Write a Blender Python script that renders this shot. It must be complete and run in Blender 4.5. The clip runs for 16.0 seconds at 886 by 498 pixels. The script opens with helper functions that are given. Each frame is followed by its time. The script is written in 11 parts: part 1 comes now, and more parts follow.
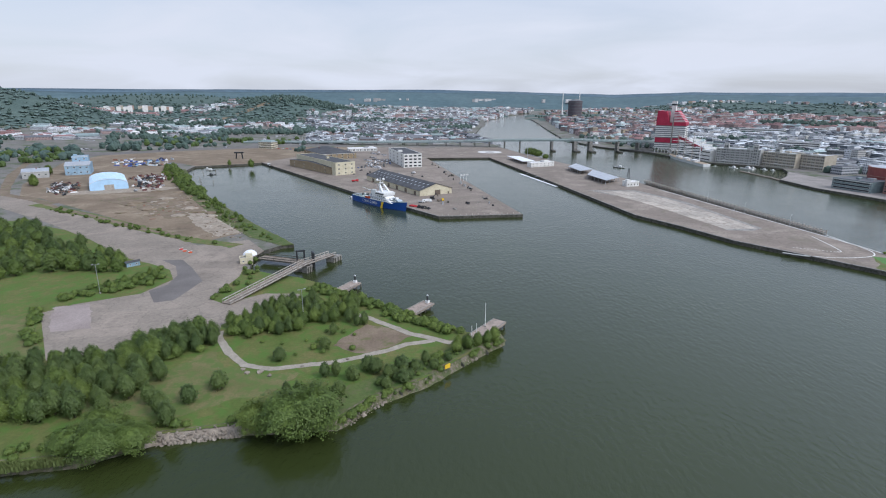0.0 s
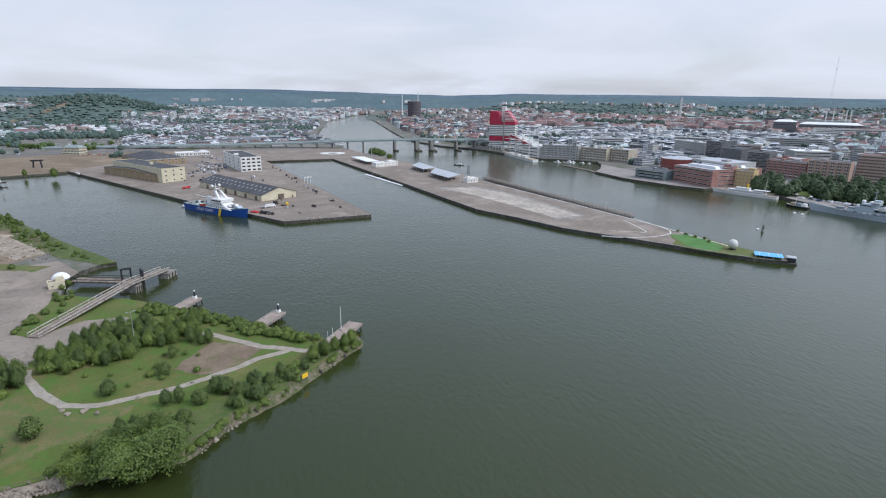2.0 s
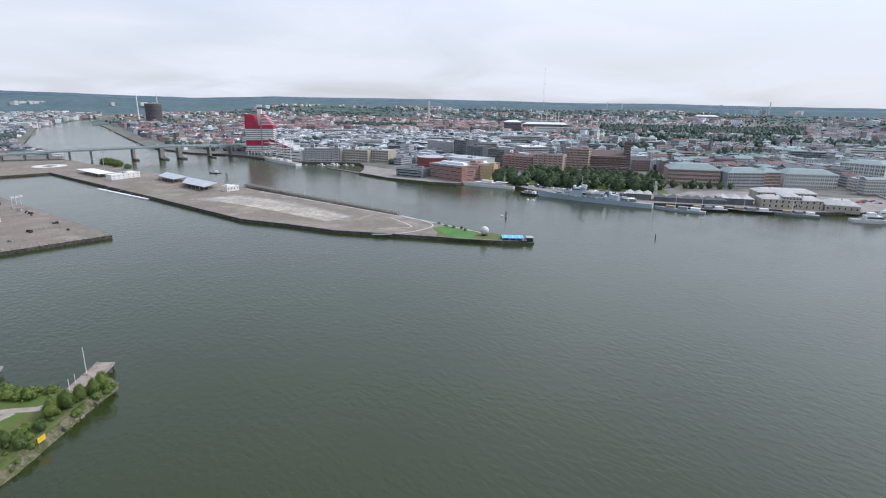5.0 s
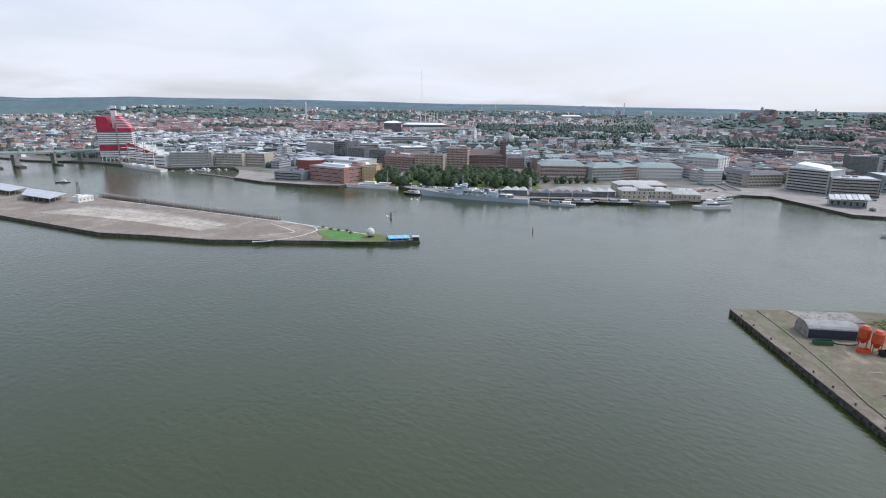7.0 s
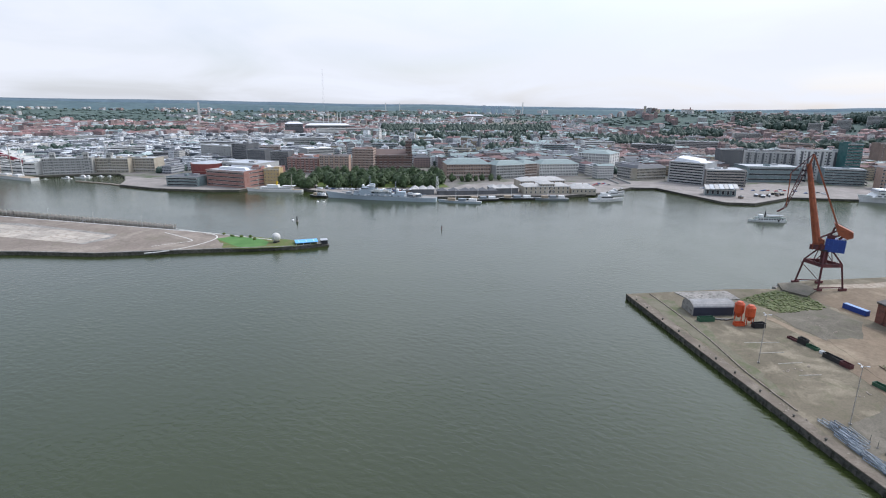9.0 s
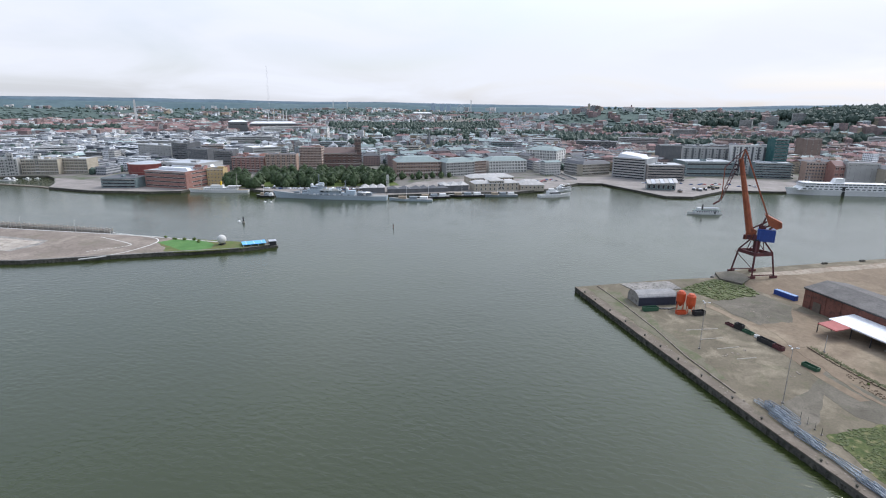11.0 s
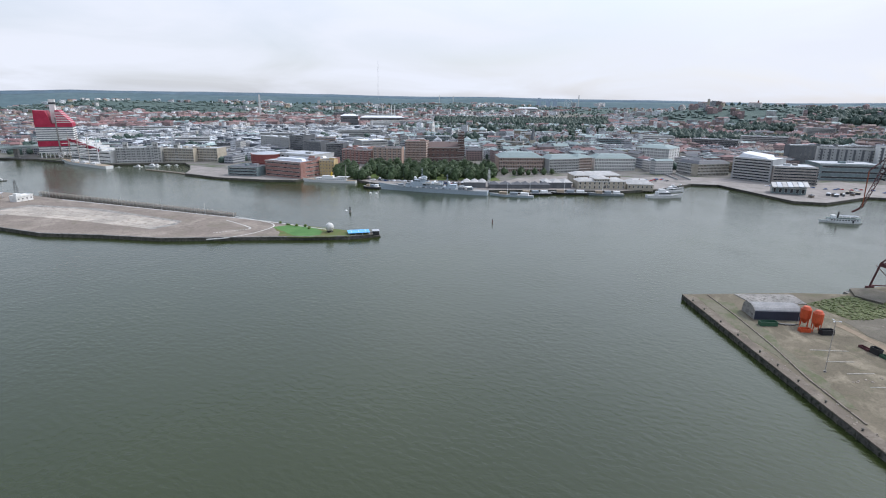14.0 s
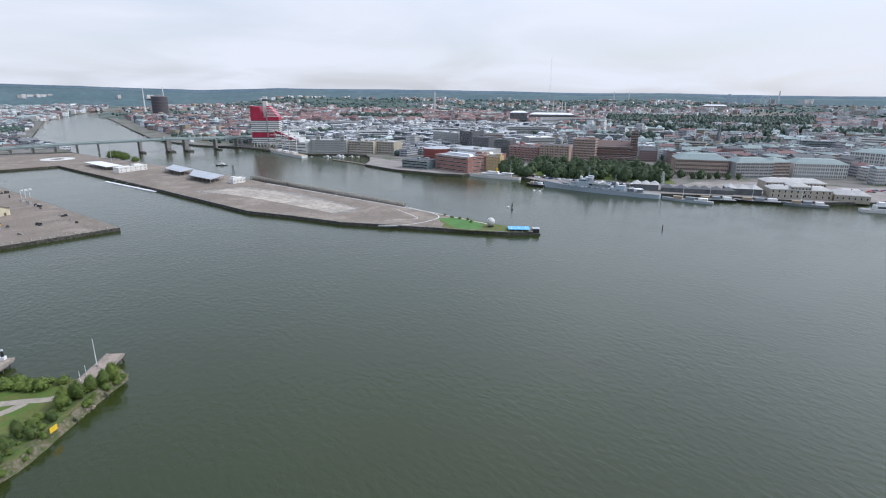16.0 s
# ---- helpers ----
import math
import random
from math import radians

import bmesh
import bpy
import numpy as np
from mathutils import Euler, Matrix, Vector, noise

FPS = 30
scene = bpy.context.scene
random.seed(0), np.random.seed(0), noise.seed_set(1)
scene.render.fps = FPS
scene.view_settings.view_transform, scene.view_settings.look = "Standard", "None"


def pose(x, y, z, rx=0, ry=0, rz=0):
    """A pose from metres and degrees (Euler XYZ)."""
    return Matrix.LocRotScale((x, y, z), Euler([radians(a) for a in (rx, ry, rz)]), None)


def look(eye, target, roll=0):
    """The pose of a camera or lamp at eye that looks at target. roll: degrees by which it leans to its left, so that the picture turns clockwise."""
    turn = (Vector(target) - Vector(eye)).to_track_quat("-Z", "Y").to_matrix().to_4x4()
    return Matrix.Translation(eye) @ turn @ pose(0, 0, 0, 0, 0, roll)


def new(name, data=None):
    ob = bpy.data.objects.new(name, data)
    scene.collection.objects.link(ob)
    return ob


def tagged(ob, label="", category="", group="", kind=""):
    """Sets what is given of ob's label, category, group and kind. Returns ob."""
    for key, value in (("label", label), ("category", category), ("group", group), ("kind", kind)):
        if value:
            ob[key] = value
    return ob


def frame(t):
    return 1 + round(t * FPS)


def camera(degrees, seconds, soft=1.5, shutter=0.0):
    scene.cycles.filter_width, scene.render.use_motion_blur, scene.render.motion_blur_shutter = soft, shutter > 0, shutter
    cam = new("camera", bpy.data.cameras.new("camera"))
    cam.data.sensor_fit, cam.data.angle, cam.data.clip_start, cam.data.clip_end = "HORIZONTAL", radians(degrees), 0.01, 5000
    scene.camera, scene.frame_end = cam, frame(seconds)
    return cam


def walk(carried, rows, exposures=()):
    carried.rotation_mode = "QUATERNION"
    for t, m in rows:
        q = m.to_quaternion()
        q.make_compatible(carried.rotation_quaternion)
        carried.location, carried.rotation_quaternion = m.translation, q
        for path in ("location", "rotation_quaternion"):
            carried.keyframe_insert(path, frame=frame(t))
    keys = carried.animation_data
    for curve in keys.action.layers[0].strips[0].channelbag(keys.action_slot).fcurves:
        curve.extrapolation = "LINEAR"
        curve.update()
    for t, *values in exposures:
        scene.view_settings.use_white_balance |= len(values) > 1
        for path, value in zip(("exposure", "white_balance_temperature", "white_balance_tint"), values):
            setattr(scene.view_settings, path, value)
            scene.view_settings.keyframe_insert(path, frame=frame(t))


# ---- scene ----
cam = camera(78.8, 16.0, 1.1)
PATH = [
    (0.0, (0.0, 0.0, 100.0), (0.24, 192.44, 45.54), 0.26),
    (0.5, (0.0, 0.0, 100.0), (12.79, 192.05, 45.67), 0.31),
    (1.0, (0.0, 0.0, 100.0), (24.36, 190.97, 45.81), 0.45),
    (1.5, (0.0, 0.0, 100.0), (37.33, 188.89, 45.88), 0.45),
    (2.0, (0.0, 0.0, 100.0), (54.44, 184.73, 46.05), 0.55),
    (2.5, (0.0, 0.0, 100.0), (71.24, 178.98, 46.22), 0.58),
    (3.0, (0.0, 0.0, 100.0), (85.15, 172.86, 46.42), 0.60),
    (3.5, (0.0, 0.0, 100.0), (95.64, 167.35, 46.62), 0.68),
    (4.0, (0.0, 0.0, 100.0), (107.37, 160.22, 47.07), 0.78),
    (6.5, (0.0, 0.0, 100.0), (148.62, 123.57, 48.59), 0.68),
    (7.0, (0.0, 0.0, 100.0), (155.16, 115.32, 48.75), 0.73),
    (7.5, (0.0, 0.0, 100.0), (160.11, 108.49, 49.06), 0.62),
    (8.0, (0.0, 0.0, 100.0), (165.73, 99.72, 49.13), 0.61),
    (8.5, (0.0, 0.0, 100.0), (169.79, 92.67, 49.18), 0.53),
    (9.0, (0.0, 0.0, 100.0), (172.61, 87.24, 49.06), 0.48),
    (11.5, (0.0, 0.0, 100.0), (180.96, 67.64, 48.25), 0.47),
    (12.0, (0.0, 0.0, 100.0), (181.99, 64.65, 48.04), 0.46),
    (12.5, (0.0, 0.0, 100.0), (182.39, 63.32, 47.79), 0.43),
    (13.0, (0.0, 0.0, 100.0), (181.08, 66.75, 47.51), 0.46),
    (13.5, (0.0, 0.0, 100.0), (174.60, 81.89, 47.01), 0.52),
    (14.0, (0.0, 0.0, 100.0), (162.90, 102.92, 46.42), 0.57),
    (14.5, (0.0, 0.0, 100.0), (153.23, 116.62, 45.96), 0.52),
    (15.0, (0.0, 0.0, 100.0), (144.10, 127.59, 45.62), 0.56),
    (15.5, (0.0, 0.0, 100.0), (136.55, 135.47, 45.21), 0.55),
    (16.0, (0.0, 0.0, 100.0), (124.45, 146.54, 44.87), 0.42),
]
walk(cam, [(t, look(eye, target, roll)) for t, eye, target, roll in PATH], [(0.0, -0.2, 5990, 13), (2.0, -0.17, 6040, 13), (3.5, -0.1, 6090, 13), (7.0, 0.0, 6170, 13), (9.0, 0.04, 6200, 13), (12.5, 0.05, 6230, 13), (14.0, 0.0, 6180, 13), (15.0, -0.04, 6130, 13), (16.0, -0.06, 6090, 13)])

# ---- light: hazy bright overcast, a veiled sun to the south, right of the first view ----
SUN_TURN, SUN_HIGH = 122.0, 46.0
world = bpy.data.worlds.new("sky")
scene.world = world
world.use_nodes = True
wn, wl = world.node_tree.nodes, world.node_tree.links
wn.clear()
w_out = wn.new("ShaderNodeOutputWorld")
w_bg = wn.new("ShaderNodeBackground")
w_sky = wn.new("ShaderNodeTexSky")
w_sky.sky_type, w_sky.sun_disc = "NISHITA", False
w_sky.sun_elevation, w_sky.sun_rotation = radians(SUN_HIGH), radians(SUN_TURN)
w_sky.dust_density, w_sky.air_density = 2.0, 1.0
w_dim = wn.new("ShaderNodeVectorMath")
w_dim.operation = "SCALE"
w_dim.inputs["Scale"].default_value = 0.15
w_co = wn.new("ShaderNodeTexCoord")
w_sep = wn.new("ShaderNodeSeparateXYZ")
w_den = wn.new("ShaderNodeMath")
w_den.operation = "ADD"
w_den.inputs[1].default_value = 0.17
w_abs = wn.new("ShaderNodeMath")
w_abs.operation = "ABSOLUTE"
w_x = wn.new("ShaderNodeMath")
w_y = wn.new("ShaderNodeMath")
w_x.operation = w_y.operation = "DIVIDE"
w_com = wn.new("ShaderNodeCombineXYZ")
w_no = wn.new("ShaderNodeTexNoise")
w_no.inputs["Scale"].default_value, w_no.inputs["Detail"].default_value, w_no.inputs["Roughness"].default_value = 0.8, 6, 0.5
w_no.inputs["Distortion"].default_value = 0.5
w_ramp = wn.new("ShaderNodeMapRange")
w_ramp.inputs["From Min"].default_value, w_ramp.inputs["From Max"].default_value = 0.30, 0.62
w_ramp.inputs["To Min"].default_value, w_ramp.inputs["To Max"].default_value = 0.62, 1.0
w_cl = wn.new("ShaderNodeMixRGB")
w_cl.inputs["Color2"].default_value = (0.85, 0.882, 0.935, 1)
wl.new(w_co.outputs["Generated"], w_sep.inputs[0])
wl.new(w_sep.outputs["Z"], w_abs.inputs[0])
wl.new(w_abs.outputs[0], w_den.inputs[0])
wl.new(w_sep.outputs["X"], w_x.inputs[0])
wl.new(w_den.outputs[0], w_x.inputs[1])
wl.new(w_sep.outputs["Y"], w_y.inputs[0])
wl.new(w_den.outputs[0], w_y.inputs[1])
wl.new(w_x.outputs[0], w_com.inputs[0])
wl.new(w_y.outputs[0], w_com.inputs[1])
wl.new(w_com.outputs[0], w_no.inputs["Vector"])
wl.new(w_no.outputs["Fac"], w_ramp.inputs["Value"])
wl.new(w_sky.outputs[0], w_dim.inputs[0])
wl.new(w_dim.outputs[0], w_cl.inputs["Color1"])

# the veil is brighter towards the sun
w_dot = wn.new("ShaderNodeVectorMath")
w_dot.operation = "DOT_PRODUCT"
w_dot.inputs[1].default_value = (math.sin(radians(SUN_TURN)) * 0.9, math.cos(radians(SUN_TURN)) * 0.9, 0.43)
w_glow = wn.new("ShaderNodeMapRange")
w_glow.inputs["From Min"].default_value, w_glow.inputs["From Max"].default_value = -1.0, 1.0
w_glow.inputs["To Min"].default_value, w_glow.inputs["To Max"].default_value = 0.70, 1.86
w_fin = wn.new("ShaderNodeVectorMath")
w_fin.operation = "SCALE"
wl.new(w_co.outputs["Generated"], w_dot.inputs[0])
wl.new(w_dot.outputs["Value"], w_glow.inputs["Value"])
wl.new(w_cl.outputs[0], w_fin.inputs[0])
# low down, haze evens it out
w_up = wn.new("ShaderNodeMapRange")
w_up.interpolation_type = "SMOOTHSTEP"
w_up.inputs["From Min"].default_value, w_up.inputs["From Max"].default_value = 0.08, 0.42
# high in the north the cloud opens to blue sky
w_open = wn.new("ShaderNodeMapRange")
w_open.inputs["From Min"].default_value, w_open.inputs["From Max"].default_value = -0.9, 0.5
w_open.inputs["To Min"].default_value, w_open.inputs["To Max"].default_value = 1.0, 0.0
w_thin = wn.new("ShaderNodeMath")
w_thin.operation = "MULTIPLY"
w_keep = wn.new("ShaderNodeMath")
w_keep.operation = "SUBTRACT"
w_keep.inputs[0].default_value = 1.0
w_fac = wn.new("ShaderNodeMath")
w_fac.operation = "MULTIPLY"
wl.new(w_dot.outputs["Value"], w_open.inputs["Value"])
wl.new(w_open.outputs[0], w_thin.inputs[0])
wl.new(w_up.outputs[0], w_thin.inputs[1])
wl.new(w_thin.outputs[0], w_keep.inputs[1])
wl.new(w_ramp.outputs[0], w_fac.inputs[0])
wl.new(w_keep.outputs[0], w_fac.inputs[1])
wl.new(w_fac.outputs[0], w_cl.inputs["Fac"])
w_hi = wn.new("ShaderNodeMixRGB")
w_hi.inputs["Color1"].default_value = (0.85, 0.882, 0.935, 1)
w_hi.inputs["Color2"].default_value = (0.81, 0.885, 1.0, 1)
wl.new(w_up.outputs[0], w_hi.inputs["Fac"])
wl.new(w_hi.outputs[0], w_cl.inputs["Color2"])
w_mixg = wn.new("ShaderNodeMix")
w_mixg.inputs["A"].default_value = 1.0
wl.new(w_abs.outputs[0], w_up.inputs["Value"])
wl.new(w_up.outputs[0], w_mixg.inputs["Factor"])
wl.new(w_glow.outputs[0], w_mixg.inputs["B"])
wl.new(w_mixg.outputs[0], w_fin.inputs["Scale"])
wl.new(w_fin.outputs[0], w_bg.inputs["Color"])
wl.new(w_bg.outputs[0], w_out.inputs[0])
sun = new("sun", bpy.data.lights.new("sun", "SUN"))
sun.data.energy, sun.data.angle, sun.data.color = 2.1, radians(12), (1.0, 0.96, 0.9)
a, h = radians(SUN_TURN), radians(SUN_HIGH)
sun.matrix_world = look((math.sin(a) * math.cos(h) * 900, math.cos(a) * math.cos(h) * 900, math.sin(h) * 900), (0, 0, 0))


# ---- materials ----
def shade(name, rough=0.8, metal=0.0, spec=0.4):
    m = bpy.data.materials.new(name)
    m.use_nodes = True
    n, l = m.node_tree.nodes, m.node_tree.links
    b = n["Principled BSDF"]
    b.inputs["Roughness"].default_value, b.inputs["Metallic"].default_value = rough, metal
    b.inputs["Specular IOR Level"].default_value = spec
    return m, n, l, b


def noise_node(n, l, scale, detail=5, rough=0.6, source="Object", stretch=None):
    """A noise texture at cycles a metre."""
    t = n.new("ShaderNodeTexNoise")
    t.inputs["Scale"].default_value, t.inputs["Detail"].default_value, t.inputs["Roughness"].default_value = scale, detail, rough
    c = n.new("ShaderNodeNewGeometry") if source == "World" else n.new("ShaderNodeTexCoord")
    out = c.outputs["Position"] if source == "World" else c.outputs[source]
    if stretch:
        v = n.new("ShaderNodeVectorMath")
        v.operation = "MULTIPLY"
        v.inputs[1].default_value = stretch
        l.new(out, v.inputs[0])
        out = v.outputs[0]
    l.new(out, t.inputs["Vector"])
    return t


def ramp(n, l, fac, stops):
    r = n.new("ShaderNodeValToRGB")
    while len(r.color_ramp.elements) < len(stops):
        r.color_ramp.elements.new(0.5)
    for e, (p, c) in zip(r.color_ramp.elements, stops):
        e.position, e.color = p, (*c, 1)
    l.new(fac, r.inputs["Fac"])
    return r.outputs["Color"]


def mix(n, l, fac, a, b, how="MIX"):
    m = n.new("ShaderNodeMixRGB")
    m.blend_type = how
    for sock, v in ((m.inputs["Fac"], fac), (m.inputs["Color1"], a), (m.inputs["Color2"], b)):
        if isinstance(v, (int, float)):
            sock.default_value = v
        elif isinstance(v, tuple):
            sock.default_value = (*v, 1)
        else:
            l.new(v, sock)
    return m.outputs["Color"]


def bump(n, l, b, height, strength=0.4, dist=0.05):
    k = n.new("ShaderNodeBump")
    k.inputs["Strength"].default_value, k.inputs["Distance"].default_value = strength, dist
    l.new(height, k.inputs["Height"])
    l.new(k.outputs[0], b.inputs["Normal"])


def surface(name, c1, c2, big=0.05, fine=1.5, rough=0.85, stain=None, stain_at=0.62, metal=0.0, spec=0.3, relief=0.05, source="World", vary=0.0):
    """Two scales of variation: broad patches from c1 to c2, fine grain, and stains."""
    m, n, l, b = shade(name, rough, metal, spec)
    p = noise_node(n, l, big, 4, 0.6, source)
    g = noise_node(n, l, fine, 6, 0.7, source)
    col = ramp(n, l, p.outputs["Fac"], [(0.35, c1), (0.65, c2)])
    col = mix(n, l, 0.55, col, ramp(n, l, g.outputs["Fac"], [(0.3, (0.62, 0.62, 0.62)), (0.7, (1.3, 1.3, 1.3))]), "MULTIPLY")
    if stain:
        s = noise_node(n, l, big * 2.7, 7, 0.65, source)
        f = ramp(n, l, s.outputs["Fac"], [(stain_at - 0.08, (0, 0, 0)), (stain_at + 0.06, (1, 1, 1))])
        col = mix(n, l, f, col, stain)
    if vary:
        i = n.new("ShaderNodeObjectInfo")
        col = mix(n, l, vary, col, ramp(n, l, i.outputs["Random"], [(0.0, (0.55, 0.55, 0.55)), (1.0, (1.5, 1.45, 1.4))]), "MULTIPLY")
    l.new(col, b.inputs["Base Color"])
    if relief:
        bump(n, l, b, g.outputs["Fac"], 0.5, relief)
    return m


def plain(name, c, rough=0.6, metal=0.0, vary=0.12, scale=0.7):
    """Paint with faint dirt."""
    m, n, l, b = shade(name, rough, metal)
    p = noise_node(n, l, scale, 6, 0.7)
    d = tuple(v * (1 - vary) for v in c)
    e = tuple(min(1.0, v * (1 + vary)) for v in c)
    l.new(ramp(n, l, p.outputs["Fac"], [(0.35, d), (0.65, e)]), b.inputs["Base Color"])
    return m


def water_mat():
    m, n, l, b = shade("river_water", 0.13, 0, 0.5)
    p = noise_node(n, l, 0.004, 3, 0.5, "World")
    l.new(ramp(n, l, p.outputs["Fac"], [(0.35, (0.0256, 0.0344, 0.0096)), (0.65, (0.0315, 0.0422, 0.0107))]), b.inputs["Base Color"])
    b.inputs["IOR"].default_value = 1.43
    w1 = noise_node(n, l, 0.5, 4, 0.55, "World", (1.0, 0.55, 1))
    w2 = noise_node(n, l, 0.03, 4, 0.55, "World")
    s = n.new("ShaderNodeMath")
    s.operation = "MULTIPLY_ADD"
    s.inputs[2].default_value = 0.0
    l.new(w1.outputs["Fac"], s.inputs[0])
    l.new(w2.outputs["Fac"], s.inputs[1])
    bump(n, l, b, s.outputs[0], 0.47, 0.9)
    return m


def facade(name, wall, dark, storey=3.3, bay=2.6, glass=(0.05, 0.06, 0.07), gap=0.5, high=0.55, vary=0.42):
    """A rendered or brick wall, far off: window bays from the wall's own metre grid."""
    m, n, l, b = shade(name, 0.75)
    uv = n.new("ShaderNodeUVMap")
    sp = n.new("ShaderNodeSeparateXYZ")
    l.new(uv.outputs[0], sp.inputs[0])

    def band(out, size, width):
        d = n.new("ShaderNodeMath")
        d.operation = "DIVIDE"
        d.inputs[1].default_value = size
        l.new(out, d.inputs[0])
        f = n.new("ShaderNodeMath")
        f.operation = "FRACT"
        l.new(d.outputs[0], f.inputs[0])
        c = n.new("ShaderNodeMath")
        c.operation = "COMPARE"
        c.inputs[1].default_value, c.inputs[2].default_value = 0.55, width / 2
        l.new(f.outputs[0], c.inputs[0])
        return c.outputs[0]
    k = n.new("ShaderNodeMath")
    k.operation = "MULTIPLY"
    l.new(band(sp.outputs["X"], bay, gap), k.inputs[0])
    l.new(band(sp.outputs["Y"], storey, high), k.inputs[1])
    g = n.new("ShaderNodeNewGeometry")
    base = mix(n, l, 1.0, wall, ramp(n, l, g.outputs["Random Per Island"], [(0.0, (1 - vary, 1 - vary, 1 - vary)), (1.0, (1 + vary, 1 + vary, 1 + vary))]), "MULTIPLY")
    p = noise_node(n, l, 0.25, 5, 0.65, "World")
    base = mix(n, l, ramp(n, l, p.outputs["Fac"], [(0.4, (0, 0, 0)), (0.75, (0.6, 0.6, 0.6))]), base, dark)
    l.new(mix(n, l, k.outputs[0], base, glass), b.inputs["Base Color"])
    r = n.new("ShaderNodeMapRange")
    r.inputs["To Min"].default_value, r.inputs["To Max"].default_value = 0.8, 0.2
    l.new(k.outputs[0], r.inputs["Value"])
    l.new(r.outputs[0], b.inputs["Roughness"])
    return m


def roofing(name, c, rough=0.7, vary=0.42):
    m, n, l, b = shade(name, rough)
    g = n.new("ShaderNodeNewGeometry")
    p = noise_node(n, l, 0.35, 5, 0.7, "World")
    col = mix(n, l, 1.0, c, ramp(n, l, g.outputs["Random Per Island"], [(0.0, (1 - vary, 1 - vary, 1 - vary)), (1.0, (1 + vary, 1 + vary, 1 + vary))]), "MULTIPLY")
    l.new(mix(n, l, 0.5, col, ramp(n, l, p.outputs["Fac"], [(0.3, (0.6, 0.6, 0.6)), (0.7, (1.25, 1.25, 1.25))]), "MULTIPLY"), b.inputs["Base Color"])
    return m


def leaf_mat(name, c1, c2, vary=1.0):
    m, n, l, b = shade(name, 0.6, 0, 0.25)
    g = n.new("ShaderNodeNewGeometry")
    i = n.new("ShaderNodeObjectInfo")
    p = noise_node(n, l, 0.25, 4, 0.6, "World")
    col = mix(n, l, p.outputs["Fac"], c1, c2)
    col = mix(n, l, 0.8 * vary, col, ramp(n, l, g.outputs["Random Per Island"], [(0, (0.78, 0.78, 0.75)), (1, (1.25, 1.25, 1.15))]), "MULTIPLY")
    l.new(mix(n, l, 0.7 if vary > 0.5 else 0.0, col, ramp(n, l, i.outputs["Random"], [(0, (0.7, 0.75, 0.75)), (1, (1.3, 1.2, 1.1))]), "MULTIPLY"), b.inputs["Base Color"])
    return m


def worn_asphalt(name, c1, c2, dust, moss, seed, crack=0.5, size=1.0):
    """Old asphalt: broad tones, soft dusty and mossy patches, tyre-dark streaks, fine cracks."""
    m, n, l, b = shade(name, 0.92, 0, 0.25)
    geo = n.new("ShaderNodeNewGeometry")
    off = n.new("ShaderNodeVectorMath")
    off.operation = "ADD"
    off.inputs[1].default_value = (seed * 37.0, seed * 19.0, 0)
    l.new(geo.outputs["Position"], off.inputs[0])

    def tex(scale, detail, rough, warp=0.0):
        t = n.new("ShaderNodeTexNoise")
        t.inputs["Scale"].default_value, t.inputs["Detail"].default_value, t.inputs["Roughness"].default_value = scale / size, detail, rough
        t.inputs["Distortion"].default_value = warp
        l.new(off.outputs[0], t.inputs["Vector"])
        return t.outputs["Fac"]
    grain = tex(1.3, 6, 0.72)
    col = ramp(n, l, tex(0.045, 5, 0.6), [(0.34, c1), (0.66, c2)])
    col = mix(n, l, ramp(n, l, tex(0.07, 7, 0.62, 0.8), [(0.50, (0, 0, 0)), (0.66, (0.9, 0.9, 0.9))]), col, dust)
    col = mix(n, l, ramp(n, l, tex(0.11, 7, 0.66, 0.4), [(0.54, (0, 0, 0)), (0.72, (0.75, 0.75, 0.75))]), col, moss)
    col = mix(n, l, ramp(n, l, tex(0.16, 6, 0.6, 1.5), [(0.56, (0, 0, 0)), (0.7, (0.4, 0.4, 0.4))]), col, tuple(v * 0.55 for v in c1))
    v = n.new("ShaderNodeTexVoronoi")
    v.feature = "DISTANCE_TO_EDGE"
    v.inputs["Scale"].default_value = 0.16 / size
    wob = n.new("ShaderNodeVectorMath")
    wob.operation = "MULTIPLY_ADD"
    wob.inputs[1].default_value = (5, 5, 0)
    nz = n.new("ShaderNodeTexNoise")
    nz.inputs["Scale"].default_value = 0.25
    l.new(off.outputs[0], nz.inputs["Vector"])
    l.new(nz.outputs["Color"], wob.inputs[0])
    l.new(off.outputs[0], wob.inputs[2])
    l.new(wob.outputs[0], v.inputs["Vector"])
    col = mix(n, l, ramp(n, l, v.outputs["Distance"], [(0.006, (crack, crack, crack)), (0.022, (0, 0, 0))]), col, tuple(q * 0.5 for q in moss))
    col = mix(n, l, 0.6, col, ramp(n, l, grain, [(0.3, (0.66, 0.66, 0.66)), (0.7, (1.28, 1.28, 1.28))]), "MULTIPLY")
    l.new(col, b.inputs["Base Color"])
    bump(n, l, b, grain, 0.5, 0.05)
    return m


